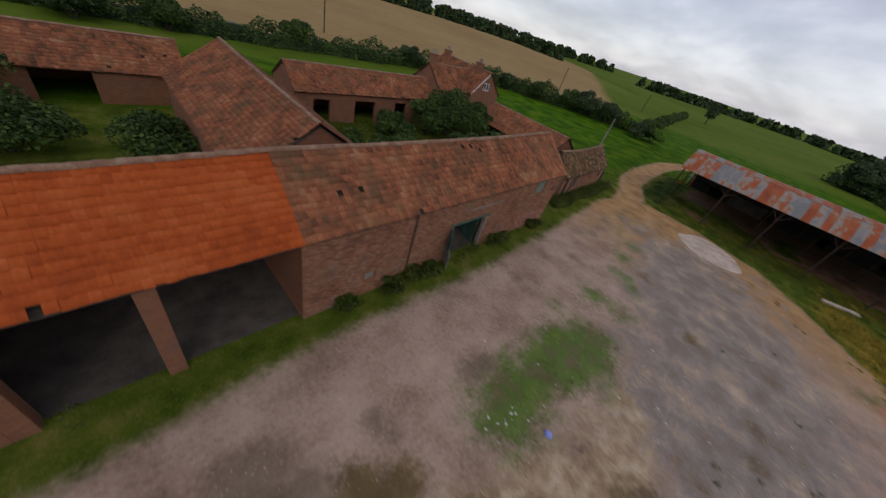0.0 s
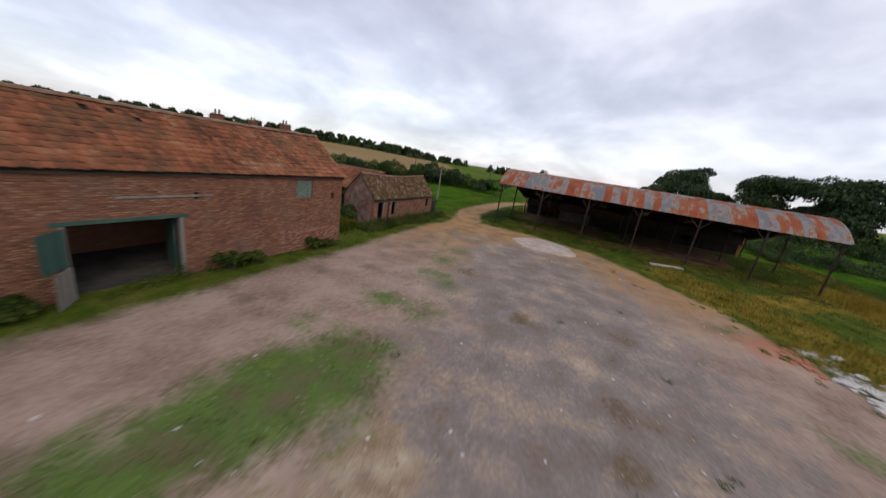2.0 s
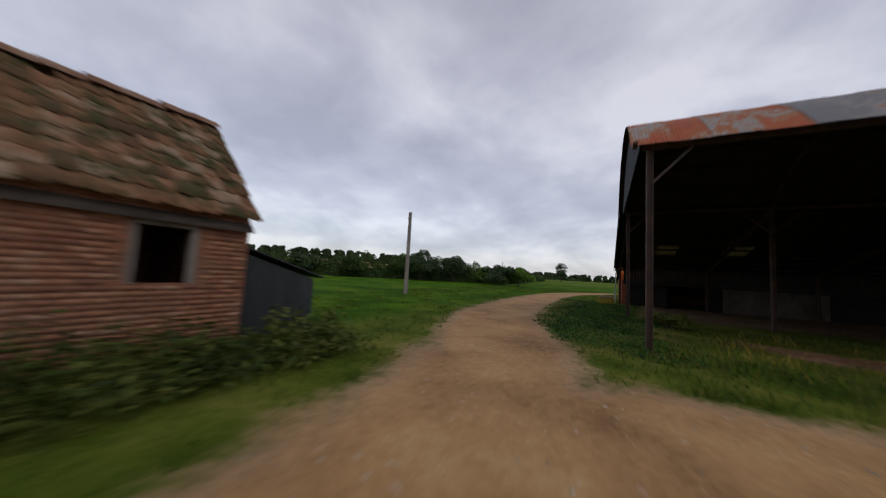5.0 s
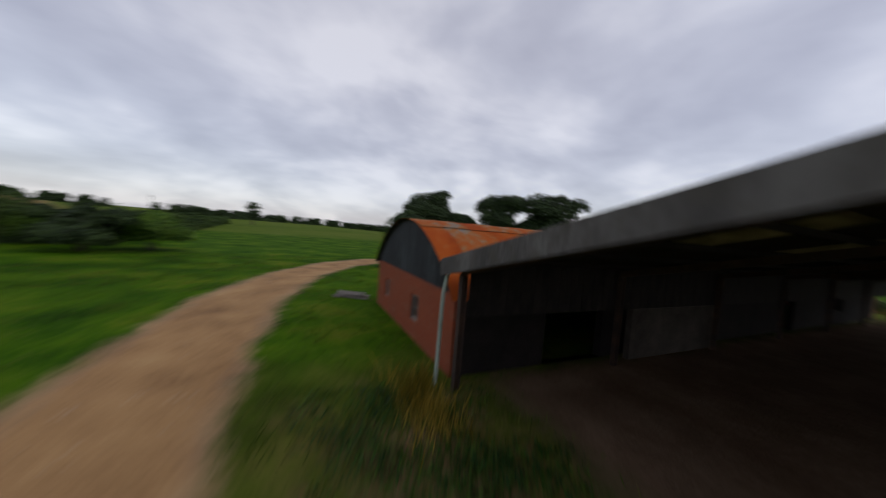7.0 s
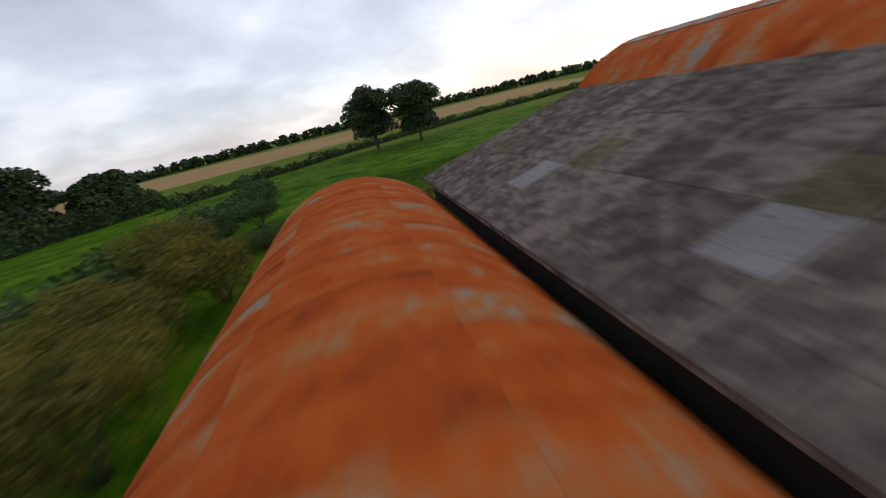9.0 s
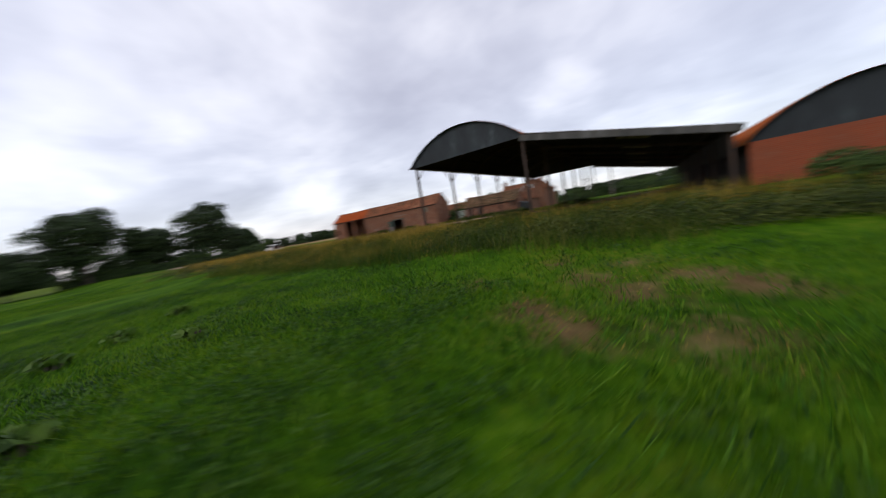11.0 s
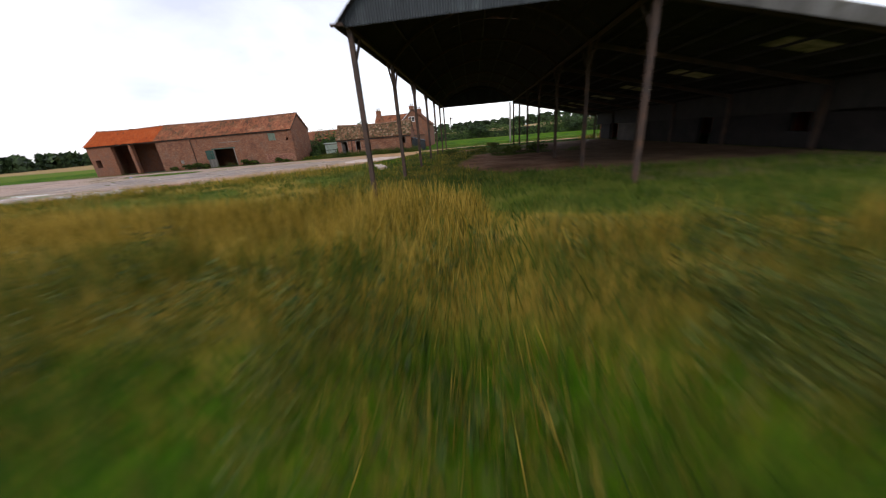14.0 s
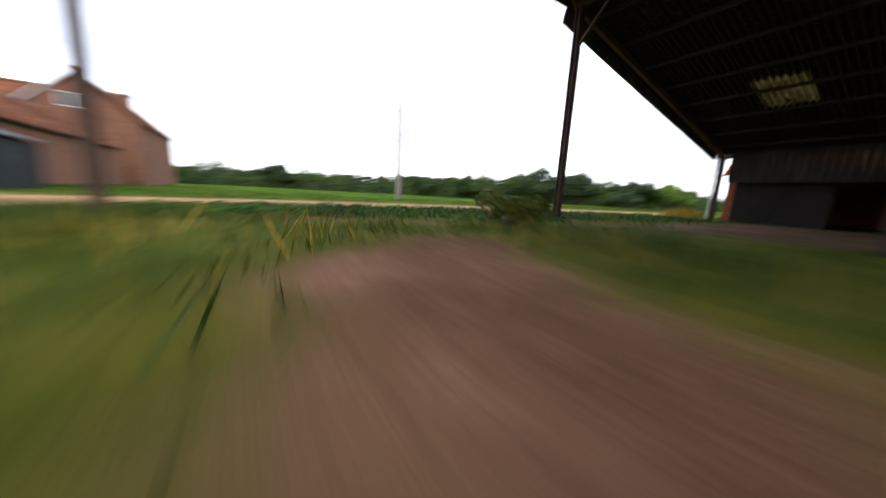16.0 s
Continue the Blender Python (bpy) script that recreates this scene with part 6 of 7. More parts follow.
def sward(name, label, material, n, x0, x1, y0, y1, hmin, hmax, w, lean, seed, keep=None, clump=0.0, feather=0.8):
    rng = np.random.default_rng(seed)
    x, y = rng.uniform(x0, x1, n), rng.uniform(y0, y1, n)
    if clump:
        cx, cy = rng.uniform(x0, x1, max(1, n // 26)), rng.uniform(y0, y1, max(1, n // 26))
        k = rng.integers(0, len(cx), n)
        tuft = rng.random(n) < 0.75
        x = np.where(tuft, cx[k] + rng.normal(0, clump, n), x)
        y = np.where(tuft, cy[k] + rng.normal(0, clump, n), y)
    if keep is not None:
        m = keep(x, y)
        x, y = x[m], y[m]
    # thinner towards the edges
    edge = (np.minimum(np.minimum(x - x0, x1 - x), np.minimum(y - y0, y1 - y)) - 0.35 * feather * (1 + np.sin(x * 0.7 + 1.9 * np.sin(y * 0.45)) * np.sin(y * 0.6 + 0.5))) / feather
    m = rng.random(len(x)) < np.clip(edge, 0.0, 1.0) + 0.02
    x, y = x[m], y[m]
    patch = 0.5 + 0.5 * np.sin(x * 0.9 + 2 * np.sin(y * 0.7)) * np.sin(y * 1.1 + 1.5 * np.sin(x * 0.5))
    h = hmin + (hmax - hmin) * rng.random(len(x)) * (0.4 + 0.6 * patch)
    ob = part_mesh(name, blades(name, x, y, h, w * rng.uniform(0.6, 1.4, len(x)), lean, rng), material)
    return tagged(ob, label, "grass", kind="stuff")


def leafy(name, label, material, n, x0, x1, y0, y1, hmin, hmax, size, seed, keep=None, clump=0.3):
    """Broad-leaved weeds: small leaves stacked over many clump centres, in one mesh."""
    rng = np.random.default_rng(seed)
    m = max(1, n // 45)
    cx, cy = rng.uniform(x0, x1, m), rng.uniform(y0, y1, m)
    if keep is not None:
        ok = keep(cx, cy)
        cx, cy = cx[ok], cy[ok]
    span = min(x1 - x0, y1 - y0) * 0.25
    edge = np.minimum(np.minimum(cx - x0, x1 - cx), np.minimum(cy - y0, y1 - cy)) / span - 0.4 - 0.4 * np.sin(cx * 0.8) * np.sin(cy * 1.1 + 1)
    ok = rng.random(len(cx)) < edge + 0.25
    cx, cy = cx[ok], cy[ok]
    ch = hmin + (hmax - hmin) * rng.random(len(cx)) ** 1.3
    k = np.repeat(np.arange(len(cx)), 45)
    rad = rng.random(len(k)) ** 0.6
    a = rng.uniform(0, 2 * math.pi, len(k))
    x, y = cx[k] + np.cos(a) * rad * clump, cy[k] + np.sin(a) * rad * clump
    z = land(x, y) + 0.02 + ch[k] * (1 - 0.7 * rad ** 2) * (0.15 + 0.85 * rng.random(len(k)) ** 0.7)
    nrm = np.stack([np.cos(a) * 0.5, np.sin(a) * 0.5, np.ones(len(k))], -1)
    ob = part_mesh(name, quads_mesh(name, np.stack([x, y, z], -1), nrm, size, rng, 0.8), material)
    return tagged(ob, label, "weeds", kind="stuff")


def off_lane(x, y):
    return (poly_dist(x, y, YARD) < -0.25) & (line_dist(x, y, ROAD) > 1.6)


def in_building(x, y):
    b = ((x > -54.6) & (x < -22) & (y > 34.5 + (x + 22) * 0.025) & (y < 40.0 + (x + 22) * 0.025)) | ((x > -16.6) & (x < -3.6) & (y > 36.2) & (y < 39.8))
    b |= (x > 17.9) & (x < 25.5) & (y > 0.1) & (y < 30.1)
    return b


sward("meadow_grass", "rough green meadow grass in tufts", M_GRASS, 260000, -13, 28, -31, -7.0, 0.06, 0.25, 0.022, 1.3, 401, clump=0.36, feather=5.0, keep=lambda x, y: blobs(x, y, MUD) < 0.3 - 0.5 * np.sin(x * 5.1) * np.sin(y * 4.3))
sward("mown_straw", "dry stalks lying on the bare soil", M_STRAW, 2600, 9.5, 16.5, -15.8, -9.6, 0.03, 0.10, 0.012, 5.0, 421, clump=0.3, keep=lambda x, y: blobs(x, y, MUD) > -0.6, feather=0.3)
sward("meadow_grass", "rough green meadow grass in tufts", M_GRASS, 45000, -46, -16, -34, -7, 0.10, 0.28, 0.04, 0.8, 402, clump=0.25, feather=6.0)
leafy("meadow_weeds", "low dark clover and weeds among the meadow grass", M_CLOVER, 150000, -11, 24, -29, -9.0, 0.05, 0.24, 0.055, 403, clump=0.34, keep=lambda x, y: (np.sin(x * 0.45 + 1.6 * np.sin(y * 0.33)) * np.sin(y * 0.52 + 0.8 * np.sin(x * 0.3)) > -0.25) & (blobs(x, y, MUD) < 0))
for i, (x, y, h) in enumerate(((3.3, -18.4, 0.34), (2.4, -17.2, 0.30), (5.6, -16.6, 0.26), (0.4, -15.4, 0.28), (8.2, -19.0, 0.24))):
    bush("dock_plant", "broad-leaved dock plant in the meadow", x, y, h, h * 1.1, 370 + i, M_LEAF4, n=70, size=0.19)
sward("tall_dry_grass", "tall straw-coloured dry grass", M_STRAW, 54000, -34, 20, -7.2, 1.2, 0.35, 0.95, 0.018, 0.45, 404, clump=0.25, feather=1.8, keep=lambda x, y: ~in_building(x, y) & (np.abs(x - 3.9) > 0.3) & ~((y > -4.4) & (x > 4.2)) & ~((y > -0.8) & (x > 2.2)) & ~((y > -3.2) & (x > 3.5) & (np.sin(x * 2.1) * np.sin(y * 1.7 + x) > -0.55)))
sward("gable_grass", "green grass before the open gable", M_VERGE, 22000, 1, 17, -5.5, 7, 0.10, 0.40, 0.022, 0.8, 415, clump=0.25, keep=lambda x, y: poly_dist(x, y, EARTH) < 0.0)
leafy("bank_weeds", "dark green nettles and weeds along the bank", M_WEED, 70000, -34, 34, -9.8, -3.6, 0.15, 0.85, 0.085, 405, clump=0.4, keep=lambda x, y: np.sin(x * 0.8 + 1.7 * np.sin(y * 0.6)) * np.sin(y * 0.9 + x * 0.35) > -0.35)
def barn_floor(x, y):
    return ((poly_dist(x, y, EARTH) < -0.35) | (blobs(x, y, DUNG) > -0.1)) & (blobs(x, y, BARE) < 0)


leafy("barn_weeds", "green and dark weeds growing under the barn", M_WEED, 44000, -5.5, 12, -1, 26.0, 0.08, 0.36, 0.075, 406, clump=0.35, keep=lambda x, y: off_lane(x, y) & barn_floor(x, y))
sward("barn_grass", "dark green and dry grass under the barn", M_WEED, 24000, -4, 7, 0, 29, 0.08, 0.30, 0.018, 0.8, 407, clump=0.30, keep=lambda x, y: off_lane(x, y) & barn_floor(x, y))
sward("barn_grass", "dry grass stalks under the barn", M_STRAW, 5000, -4, 5, 0, 29, 0.15, 0.5, 0.014, 0.7, 416, clump=0.30, keep=lambda x, y: off_lane(x, y) & barn_floor(x, y))
sward("verge_grass", "short green verge grass", M_VERGE, 74000, -50, 45, 27, 47, 0.06, 0.22, 0.022, 0.8, 408, clump=0.2, keep=lambda x, y: off_lane(x, y) & ~in_building(x, y) & (poly_dist(x, y, EARTH) < 0))
sward("verge_grass", "rough grass between the yard and the open barn", M_VERGE, 42000, -26, 1.5, -2, 31.5, 0.08, 0.32, 0.024, 0.8, 409, clump=0.22, keep=lambda x, y: off_lane(x, y))
sward("dry_bank_grass", "tall dry grass on the yard's edge", M_STRAW, 24000, -33, 0, -6, 14, 0.25, 0.75, 0.018, 0.5, 410, clump=0.25, keep=lambda x, y: off_lane(x, y) & (poly_dist(x, y, YARD) > -6) & (poly_dist(x, y, YARD) < -1.0))
leafy("wall_nettles", "dark nettles along the foot of the brick walls", M_WEED, 26000, -60, -22, 33.6, 37.4, 0.15, 0.85, 0.11, 411, clump=0.42, keep=lambda x, y: (np.abs(y - (34.15 + (x + 22) * 0.025)) < 0.5) & (np.sin(x * 0.6 + 1) > -0.3))
leafy("wall_nettles", "dark nettles in front of the small shed", M_WEED, 42000, -18.5, -4, 34.9, 36.5, 0.25, 0.95, 0.10, 412, clump=0.40)
sward("rank_grass", "tall yellowing grass before the tin hut", M_STRAW, 4200, -22.5, -16.4, 36.2, 39.6, 0.3, 0.8, 0.02, 0.5, 426, clump=0.3, feather=0.6)
sward("rank_grass", "tall green grass before the tin hut", M_VERGE, 9000, -22.5, -16.4, 35.6, 39.6, 0.25, 0.7, 0.02, 0.5, 427, clump=0.3, feather=0.6)
sward("court_grass", "overgrown grass in the farm court", M_VERGE, 26000, -37, -14, 40.5, 57, 0.1, 0.5, 0.05, 0.7, 413, clump=0.4)
sward("yard_turf", "thin turf growing in the yard", M_GRASS, 30000, -42, -22, 22.6, 29.0, 0.03, 0.11, 0.020, 0.9, 414, clump=0.20, keep=lambda x, y: poly_dist(x, y, PATCH) > -0.2)
leafy("verge_weeds", "low dark weeds between the lane and the open barn", M_CLOVER, 46000, -1, 18, 29.2, 33.4, 0.03, 0.14, 0.07, 417, clump=0.4, keep=lambda x, y: line_dist(x, y, ROAD) > 1.7)
leafy("bank_weeds", "rank dark weeds at the foot of the bank", M_WEED, 48000, 5.5, 20, -9.4, -6.0, 0.18, 0.62, 0.085, 418, clump=0.45, keep=lambda x, y: (y > -9.2 + 0.7 * np.sin(x * 0.7) + 0.5 * np.sin(x * 1.9)) & (y < -6.4 + 0.8 * np.sin(x * 0.9 + 2)))
sward("verge_grass", "bright green grass along the open barn", M_GRASS, 20000, -6.5, 1.2, 10, 30, 0.05, 0.20, 0.02, 0.8, 429, clump=0.3, feather=1.5, keep=lambda x, y: off_lane(x, y) & (np.sin(x * 0.9 + 1.2 * np.sin(y * 0.5)) * np.sin(y * 0.7 + 1) > -0.4))
sward("dry_clump", "dry straw clump at the low shed's corner", M_STRAW, 1600, 15.6, 18.6, 30.2, 31.8, 0.3, 0.75, 0.018, 0.6, 428, clump=0.2, feather=0.5)
sward("bank_grass", "tall green grass going to seed along the bank", M_VERGE, 30000, -14, 16, -10.5, -4.2, 0.25, 0.85, 0.016, 0.6, 419, clump=0.35)
sward("bank_grass", "thin straw stalks among the bank grass", M_STRAW, 7000, -14, 8, -9.5, -5.5, 0.3, 0.8, 0.014, 0.5, 420, clump=0.4)
sward("bank_grass", "green grass among the dry stalks by the yard", M_VERGE, 20000, -33, 0, -6, 14, 0.15, 0.45, 0.02, 0.8, 422, clump=0.35, keep=lambda x, y: off_lane(x, y) & (poly_dist(x, y, YARD) > -7))
leafy("yard_weeds", "small weeds rooted in the stony yard", M_VERGE, 4500, -41, -9, 11, 29, 0.01, 0.05, 0.05, 423, clump=0.20, keep=lambda x, y: (poly_dist(x, y, YARD) > 0.3) & (np.sin(x * 0.55 + 1.3 * np.sin(y * 0.4)) * np.sin(y * 0.8 + 0.6 * x) > 0.45))
leafy("yard_weeds", "weeds creeping in from the yard's edge", M_GRASS, 9000, -30, -12, 6, 16, 0.03, 0.14, 0.06, 424, clump=0.2, keep=lambda x, y: (poly_dist(x, y, YARD) > -0.5) & (poly_dist(x, y, YARD) < 1.6) & (np.sin(x * 1.3) * np.sin(y * 1.7) > -0.2))

# ---- yard clutter ----
def blob_outline(n, rx, ry, rng, wob=0.18):
    k = rng.uniform(0, 6.28, 3)
    return [((1 + wob * math.sin(3 * a + k[0]) + wob * 0.6 * math.sin(5 * a + k[1])) * rx * math.cos(a), (1 + wob * math.sin(2 * a + k[2])) * ry * math.sin(a)) for a in [2 * math.pi * i / n for i in range(n)]]


def slab(name, label, x, y, rx, ry, turn, t, material, seed, category):
    rng = np.random.default_rng(seed)
    o = blob_outline(40, rx, ry, rng, 0.07)
    bm = bmesh.new()
    top = [bm.verts.new((u, v, t)) for u, v in o]
    low = [bm.verts.new((u * 1.03, v * 1.03, -0.06)) for u, v in o]
    bm.faces.new(top)
    for i in range(len(o)):
        bm.faces.new((low[i], low[(i + 1) % len(o)], top[(i + 1) % len(o)], top[i]))
    ob = part(name, bm, material)
    ob.matrix_basis = pose(x, y, land(x, y).item(), 0, 0, turn)
    return tagged(ob, label, category)


slab("concrete_pad", "pale worn concrete pad set in the yard", -7.2, 23.0, 3.0, 2.65, 66, 0.03, M_CONCRETE, 5, "concrete pad")


def stone_mesh(seed, flat=0.6):
    rng = np.random.default_rng(seed)
    bm = bmesh.new()
    bmesh.ops.create_icosphere(bm, subdivisions=1, radius=1.0)
    for v in bm.verts:
        v.co *= rng.uniform(0.7, 1.2)
        v.co.z *= flat
    me = bpy.data.meshes.new("stone")
    bm.to_mesh(me)
    bm.free()
    return me


STONES = [stone_mesh(i) for i in range(5)]


def scatter(name, label, category, material, items, group=""):
    for i, (x, y, s) in enumerate(items):
        me = STONES[i % 5].copy()
        me.materials.append(material)
        ob = part_mesh(name, me, None)
        ob.matrix_basis = pose(x, y, land(x, y).item() + 0.12 * s, 0, 0, i * 67) @ Matrix.Diagonal((s, s * 0.8, s * 0.7, 1))
        tagged(ob, label, category, group)


rs = np.random.default_rng(77)
scatter("rubble_stone", "pale chalky rubble stone on the yard edge", "stone", M_STONE, [(-20.4 + rs.normal(0, 0.9), 7.8 + rs.normal(0, 0.8), rs.uniform(0.10, 0.36)) for _ in range(46)], "rubble heap")
scatter("brick_rubble", "broken red brick lying on the yard edge", "brick", M_BRICKRUB, [(-19.1 + rs.normal(0, 0.7), 9.6 + rs.normal(0, 0.5), rs.uniform(0.06, 0.18)) for _ in range(64)], "brick rubble")
scatter("chalk_lump", "white chalky lump by the puddle", "stone", M_STONE, [(-29.4 + rs.normal(0, 0.6), 5.4 + rs.normal(0, 0.7), rs.uniform(0.08, 0.34)) for _ in range(44)], "chalk lumps")
scatter("yard_stone", "small pale stone in the yard", "stone", M_STONE, [(rs.uniform(-46, -12), rs.uniform(12, 29), rs.uniform(0.03, 0.08)) for _ in range(70)], "yard stones")
scatter("patch_stone", "pale stone at the edge of the turf", "stone", M_STONE, [(-38.5 + rs.normal(0, 0.4), 25.7 + rs.normal(0, 0.3), rs.uniform(0.03, 0.09)) for _ in range(9)], "turf stones")

def gravel(name, label, n, seed, keep, x0, x1, y0, y1, s0, s1, material, height=None, category="gravel"):
    """Loose stones as small rough six-sided lumps in one mesh."""
    rng = np.random.default_rng(seed)
    x, y = rng.uniform(x0, x1, n), rng.uniform(y0, y1, n)
    m = keep(x, y)
    x, y = x[m], y[m]
    k = len(x)
    s = s0 + (s1 - s0) * rng.random(k) ** 3
    base = np.array([(1, 0, 0), (0.2, 0.9, 0), (-0.9, 0.3, 0), (-0.3, -0.8, 0), (0.1, 0.1, 0.55)])
    a = rng.uniform(0, 6.28, k)
    V = base[None] * rng.uniform(0.7, 1.25, (k, 5, 1)) * s[:, None, None]
    c, d = np.cos(a)[:, None], np.sin(a)[:, None]
    V = np.stack([V[..., 0] * c - V[..., 1] * d + x[:, None], V[..., 0] * d + V[..., 1] * c + y[:, None], V[..., 2] + (land(x, y) + 0.002 if height is None else height(x))[:, None]], -1)
    F = (np.array([(0, 1, 4), (1, 2, 4), (2, 3, 4), (3, 0, 4)])[None] + 5 * np.arange(k)[:, None, None]).reshape(-1, 3)
    ob = part_mesh(name, raw_mesh(name, V.reshape(-1, 3).tolist(), F.tolist()), material)
    return tagged(ob, label, category, kind="stuff")


gravel("gravel", "chalky tan stones worked up in the yard", 9000, 501, lambda x, y: (poly_dist(x, y, STONY) > -0.3 + np.sin(x * 2.3) * np.sin(y * 2.9) * 0.6) & (poly_dist(x, y, PATCH) < 0.2), -49, -18, 20, 29, 0.012, 0.06, M_GRIT)
gravel("gravel", "loose grit and small stones over the yard", 9000, 502, lambda x, y: (poly_dist(x, y, YARD) > 0.6) & (poly_dist(x, y, PATCH) < 0.2), -50, -4, 8, 32, 0.010, 0.045, M_GRIT)

gravel("roof_moss", "dark moss cushions in the troughs of the fibre-cement roof", 9000, 503, lambda x, y: np.sin(x * 1.1 + np.sin(y * 0.6)) * np.sin(y * 0.9 + 0.5) > -0.45, A_W + 0.4, B_X - 0.3, 0.3, A_L - 0.3, 0.03, 0.075, M_MOSS,
       height=lambda x: A_H + (B_H - A_H) * (x - A_W) / (B_X - A_W) + 0.02, category="moss")

kerb = part("concrete_block", box(-1.5, 1.5, -0.28, 0.28, -0.1, 0.18, 0.05), M_CONCRETE)
kerb.matrix_basis = pose(-3.3, 12.2, 0, 1.5, 0, -66)
tagged(kerb, "long broken concrete block in the grass", "concrete block")

lid = bmesh.new()
bmesh.ops.create_cone(lid, cap_ends=True, segments=20, radius1=0.17, radius2=0.14, depth=0.06, matrix=Matrix.Translation((0, 0, 0.03)))
bmesh.ops.create_cone(lid, cap_ends=True, segments=20, radius1=0.10, radius2=0.09, depth=0.02, matrix=Matrix.Translation((0, 0, 0.072)))
lid = part("plastic_lid", lid, M_BLUE)
lid.matrix_basis = pose(-37.65, 24.36, 0.0, 6, 0, 0)
tagged(lid, "faded blue plastic bucket lid on the turf", "lid")

# log and scrap stack at the end of the low shed
LOGS = thing("scrap_stack", "small stack of grey planks and posts by the shed", "timber stack", at=pose(26.5, 30.9, 0, 0, 0, 62))
rp = random.Random(12)
for i in range(9):
    pl = part("plank", beam((-rp.uniform(0.5, 0.8), 0, 0), (rp.uniform(0.5, 0.8), 0, 0), rp.uniform(0.09, 0.15), rp.uniform(0.05, 0.09), 0.008), M_PALETIMBER, LOGS)
    pl.matrix_basis = pose(rp.uniform(-0.12, 0.12), -0.34 + 0.17 * (i % 5) + 0.08 * (i // 5), 0.05 + 0.11 * (i // 5), 0, rp.uniform(-2, 2), rp.uniform(-9, 9))



# ---- poles ----
def telegraph_pole(x, y, h, r, label, arm=False, pegs=False, tilt=0.0):
    ob = thing("telegraph_pole", label, "pole", at=pose(x, y, land(x, y).item(), 0, tilt, 0))
    bm = bmesh.new()
    taper_tube(bm, [(0, 0, -0.3), (0, 0, h * 0.5), (0, 0, h)], r, r * 0.72, 10)
    part("shaft", bm, M_PALETIMBER if pegs else M_DARKTIMBER, ob)
    if arm:
        part("cross_arm", box(-0.9, 0.9, -0.06, 0.06, h - 0.45, h - 0.33, 0.01), M_DARKTIMBER, ob)
        for dx in (-0.75, 0, 0.75):
            b = bmesh.new()
            bmesh.ops.create_cone(b, cap_ends=True, segments=8, radius1=0.06, radius2=0.04, depth=0.16, matrix=Matrix.Translation((dx, 0, h - 0.24)))
            part("insulator", b, M_WHITE, ob)
    if pegs:
        for i in range(5):
            s = 1 if i % 2 else -1
            part("step_peg", beam((0, 0, h - 0.5 - 0.42 * i), (0.26 * s, 0.02, h - 0.46 - 0.42 * i), 0.03, 0.03), M_STEEL, ob)


telegraph_pole(9.2, 43.2, 5.7, 0.15, "weathered grey pole with climbing pegs in the pasture", pegs=True)
telegraph_pole(-4.5, 112, 7.0, 0.16, "dark telegraph pole at the corn field's edge", arm=True)
telegraph_pole(75, 88, 7.5, 0.14, "dark telegraph pole with a cross arm", arm=True)
telegraph_pole(120, 70, 7.5, 0.14, "dark telegraph pole with a cross arm", arm=True)


# ---- white car at the yard's far end ----
def car(x, y, turn):
    ob = thing("estate_car", "white estate car parked with its tailgate raised", "car", at=pose(x, y, land(x, y).item(), 0, 0, turn))
    prof = [(-2.15, 0.38), (-2.2, 0.75), (-2.1, 1.0), (-1.95, 1.45), (-1.7, 1.58), (0.3, 1.55), (1.05, 1.02), (1.95, 0.86), (2.15, 0.62), (2.1, 0.36)]
    bm = prism(prof, "y", -0.86, 0.86)
    for v in bm.verts:
        if v.co.z > 1.1:
            v.co.y *= 0.80
    bmesh.ops.bevel(bm, geom=list(bm.edges), offset=0.05, segments=2, affect="EDGES")
    body = part("body", bm, M_WHITE, ob)
    for s in (-1, 1):
        g = prism([(-1.75, 1.05), (-1.65, 1.46), (0.22, 1.46), (0.85, 1.05)], "y", 0.0, 0.012)
        for v in g.verts:
            v.co.y = s * (0.868 - (v.co.z - 1.05) * 0.30 + (0.012 if v.co.y > 0.006 else 0))
        part("side_window", g, m_glass, body)
    part("windscreen", beam((0.42, 0, 1.50), (1.04, 0, 1.05), 1.3, 0.02), m_glass, body)
    # Flat dark panel that stands for the shade in the open boot.
    part("boot_opening", box(-2.215, -2.19, -0.62, 0.62, 0.62, 1.42), M_UNDER, body, "dark panel for the shaded open boot")
    part("tailgate", beam((-2.0, 0, 1.60), (-2.95, 0, 1.92), 1.3, 0.06, 0.01), M_UNDER, ob, "raised dark tailgate")
    for s in (-1, 1):
        part("headlight", box(2.02, 2.14, s * 0.72 - 0.14, s * 0.72 + 0.14, 0.62, 0.76, 0.02), m_glass, body)
        part("tail_light", box(-2.22, -2.12, s * 0.76 - 0.07, s * 0.76 + 0.07, 0.75, 1.1, 0.02), M_BRICKRUB, body)
        for x_ in (-1.3, 1.35):
            w = bmesh.new()
            bmesh.ops.create_cone(w, cap_ends=True, segments=20, radius1=0.32, radius2=0.32, depth=0.2, matrix=Matrix.Translation((x_, s * 0.80, 0.32)) @ Matrix.Rotation(radians(90), 4, "X"))
            wh = part("wheel", w, M_UNDER, ob, "black tyre")
            w = bmesh.new()
            bmesh.ops.create_cone(w, cap_ends=True, segments=14, radius1=0.19, radius2=0.17, depth=0.03, matrix=Matrix.Translation((x_, s * 0.912, 0.32)) @ Matrix.Rotation(radians(90), 4, "X"))
            part("rim", w, M_FASCIA, wh)


car(-52.0, 15.8, 168)


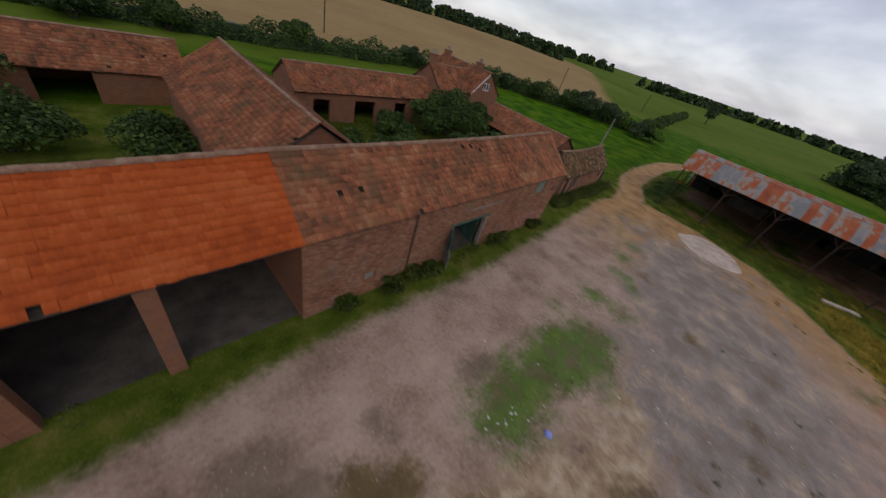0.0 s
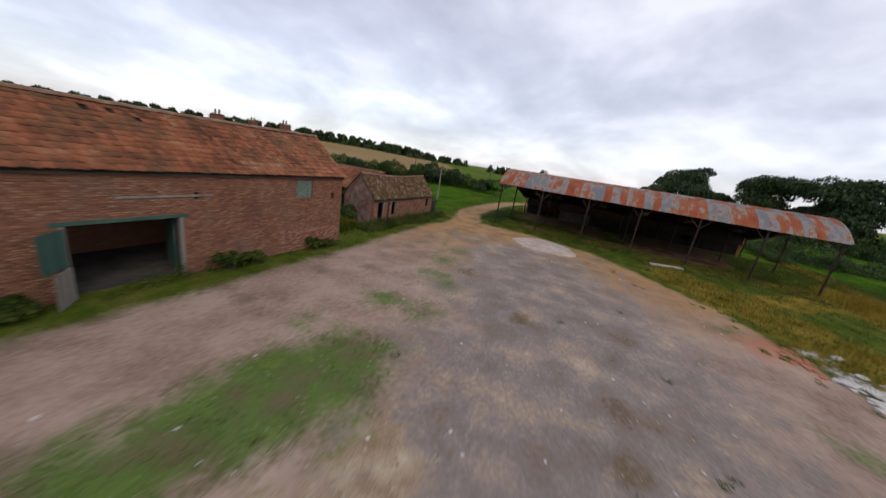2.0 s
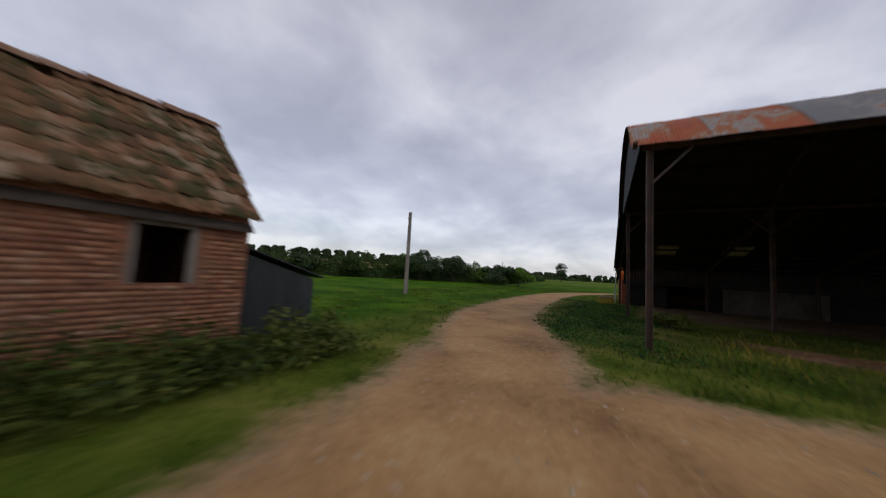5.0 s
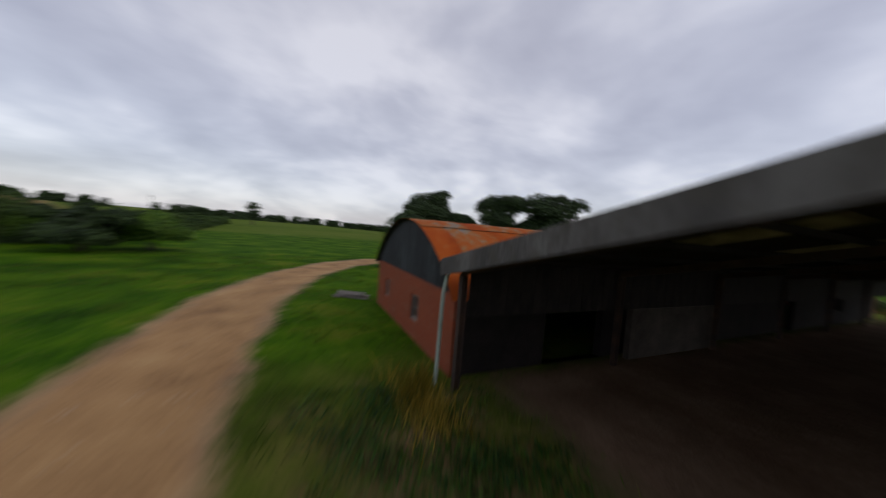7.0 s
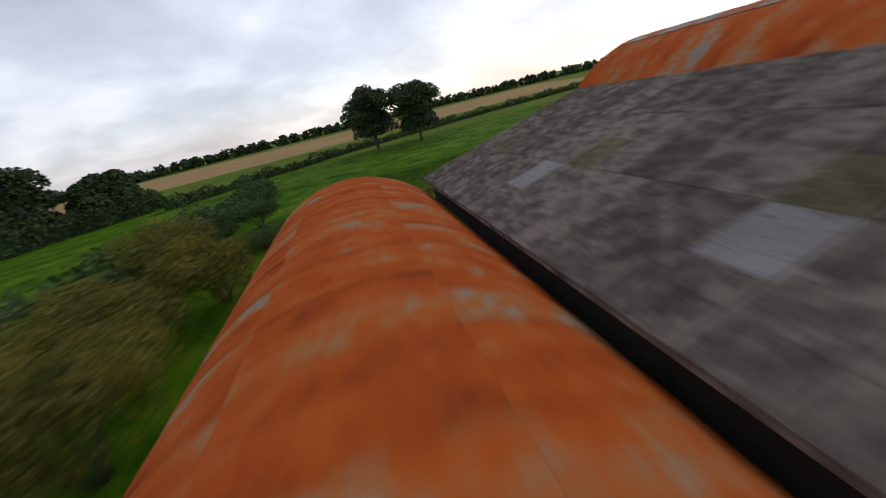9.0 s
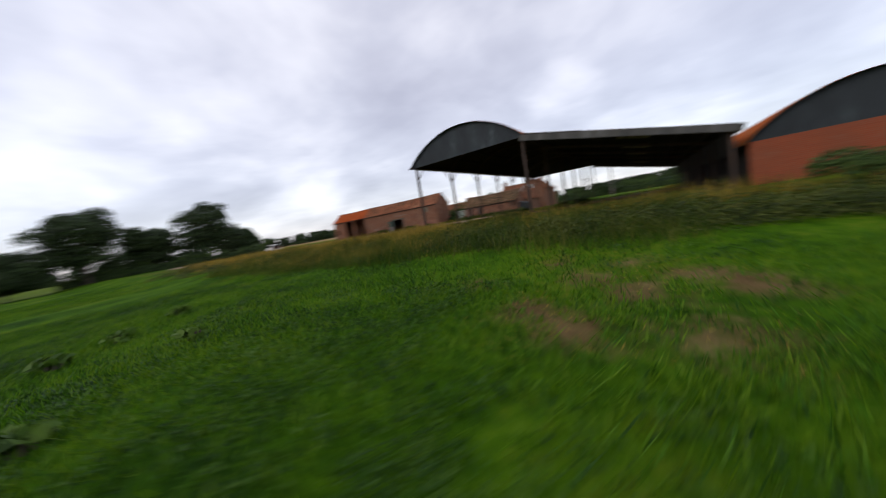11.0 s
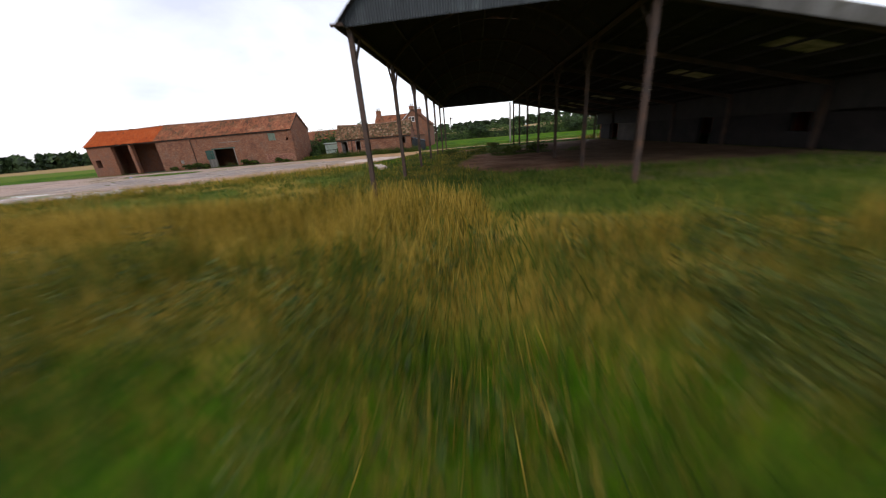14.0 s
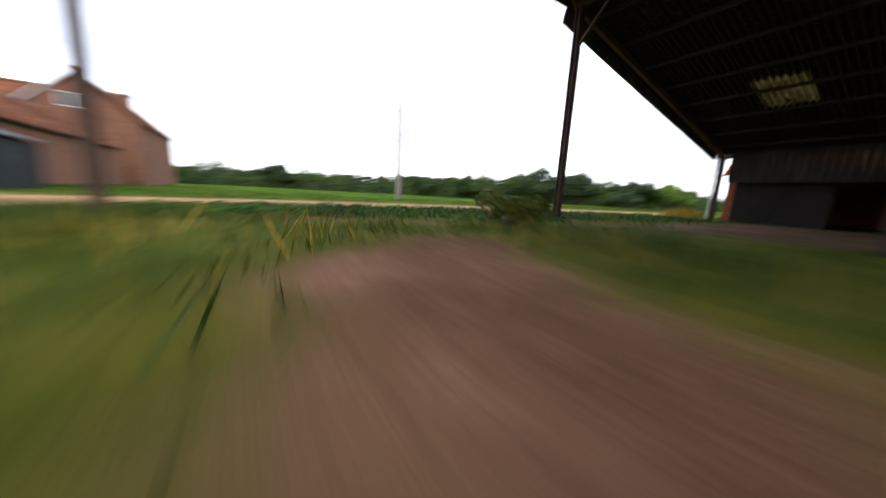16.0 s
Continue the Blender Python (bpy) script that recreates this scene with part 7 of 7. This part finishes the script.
# ---- brickwork, brick by brick ----
def courses(u0, u1, z0, z1, holes, seed):
    """Places (u, z) of the bricks of a wall, clear of its holes (a, b, lo, hi)."""
    out = []
    for row in range(int((z1 - z0) / 0.078)):
        z = z0 + row * 0.078
        u = u0 + 0.004 - (0.114 if row % 2 else 0.0)
        while u < u1 - 0.21:
            if u >= u0 and not any(a - 0.225 < u < b + 0.004 and p - 0.07 < z < q + 0.006 for a, b, p, q in holes):
                out.append((u, z))
            u += 0.229
    return out


def brickwork(parent, places, axis, face, side, seed, label=""):
    """Bricks that stand a few millimetres proud of their bed, some worn back, in one mesh."""
    rng = np.random.default_rng(seed)
    P = np.array(places)
    n = len(P)
    proud = 0.006 + 0.010 * rng.random(n) - 0.02 * (rng.random(n) < 0.07)
    w, h = 0.218 * rng.uniform(0.96, 1.0, n), 0.066 * rng.uniform(0.94, 1.0, n)
    c = 0.006
    q = np.array([(0, 0, 0), (1, 0, 0), (1, 1, 0), (0, 1, 0), (0, 0, 1), (1, 0, 1), (1, 1, 1), (0, 1, 1)], float)
    U = P[:, None, 0] + q[None, :, 0] * w[:, None] + np.where(q[None, :, 2] > 0, np.where(q[None, :, 0] > 0, -c, c), 0)
    Z = P[:, None, 1] + q[None, :, 1] * h[:, None] + np.where(q[None, :, 2] > 0, np.where(q[None, :, 1] > 0, -c, c), 0) + rng.normal(0, 0.0015, n)[:, None]
    D = face + side * np.where(q[None, :, 2] > 0, np.maximum(proud, 0.001)[:, None], -0.02)
    V = np.stack([U, D, Z] if axis == "x" else [D, U, Z], -1).reshape(-1, 3)
    F = np.array([(4, 5, 6, 7), (0, 1, 5, 4), (1, 2, 6, 5), (2, 3, 7, 6), (3, 0, 4, 7)])
    if (side > 0) == (axis == "x"):
        F = F[:, ::-1]
    FF = (F[None] + 8 * np.arange(n)[:, None, None]).reshape(-1, 4)
    me = bpy.data.meshes.new("brickwork")
    me.vertices.add(len(V)); me.vertices.foreach_set("co", V.astype(np.float32).ravel())
    me.loops.add(FF.size); me.loops.foreach_set("vertex_index", FF.astype(np.int32).ravel())
    me.polygons.add(len(FF)); me.polygons.foreach_set("loop_start", np.arange(0, FF.size, 4, dtype=np.int32))
    me.update()
    ob = part_mesh("brickwork", me, M_BRICKJOIN, parent, label)
    ob["kind"] = "stuff"
    return ob


brick_bm = box(0, 0.218, -0.016, 0.10, 0, 0.066, 0.004)
brick_me = bpy.data.meshes.new("brick")
brick_bm.to_mesh(brick_me); brick_bm.free()
brick_me.materials.append(M_BRICKPC)


def loose_bricks(parent, places, seed):
    rb = random.Random(seed)
    for u, z in places:
        ob = part_mesh("brick", brick_me, None, parent)
        ob.matrix_basis = pose(u, -0.002 + rb.uniform(-0.006, 0.004), z, 0, 0, rb.uniform(-0.8, 0.8))


# the small shed: the lower courses by the doorway singly, the rest joined
spots = courses(0.0, SL, 0.02, SE - 0.06, SH_HOLES + [(2.13, 2.27, 0, 3)], 3)
near = [q for q in spots if q[0] < 3.2][:300]
loose_bricks(SH, near, 9)
picked = set(near)
brickwork(SH, [q for q in spots if q not in picked], "x", 0.0, -1, 31)
BB_FRONT = BB_HOLES + [(-12.9, -9.1, 2.45, 2.66)]
spots = courses(OPEN + 0.02, 0.0, 0.0, BE - 0.34, BB_FRONT, 5)
near = [q for q in spots if q[0] > -4.6 and q[1] < 1.5][:300]
loose_bricks(BB, near, 10)
picked = set(near)
brickwork(BB, [q for q in spots if q not in picked], "x", 0.0, -1, 32)
brickwork(BB, courses(0.02, BW - 0.02, 0.0, BE - 0.1, [], 6), "y", 0.0, 1, 33)
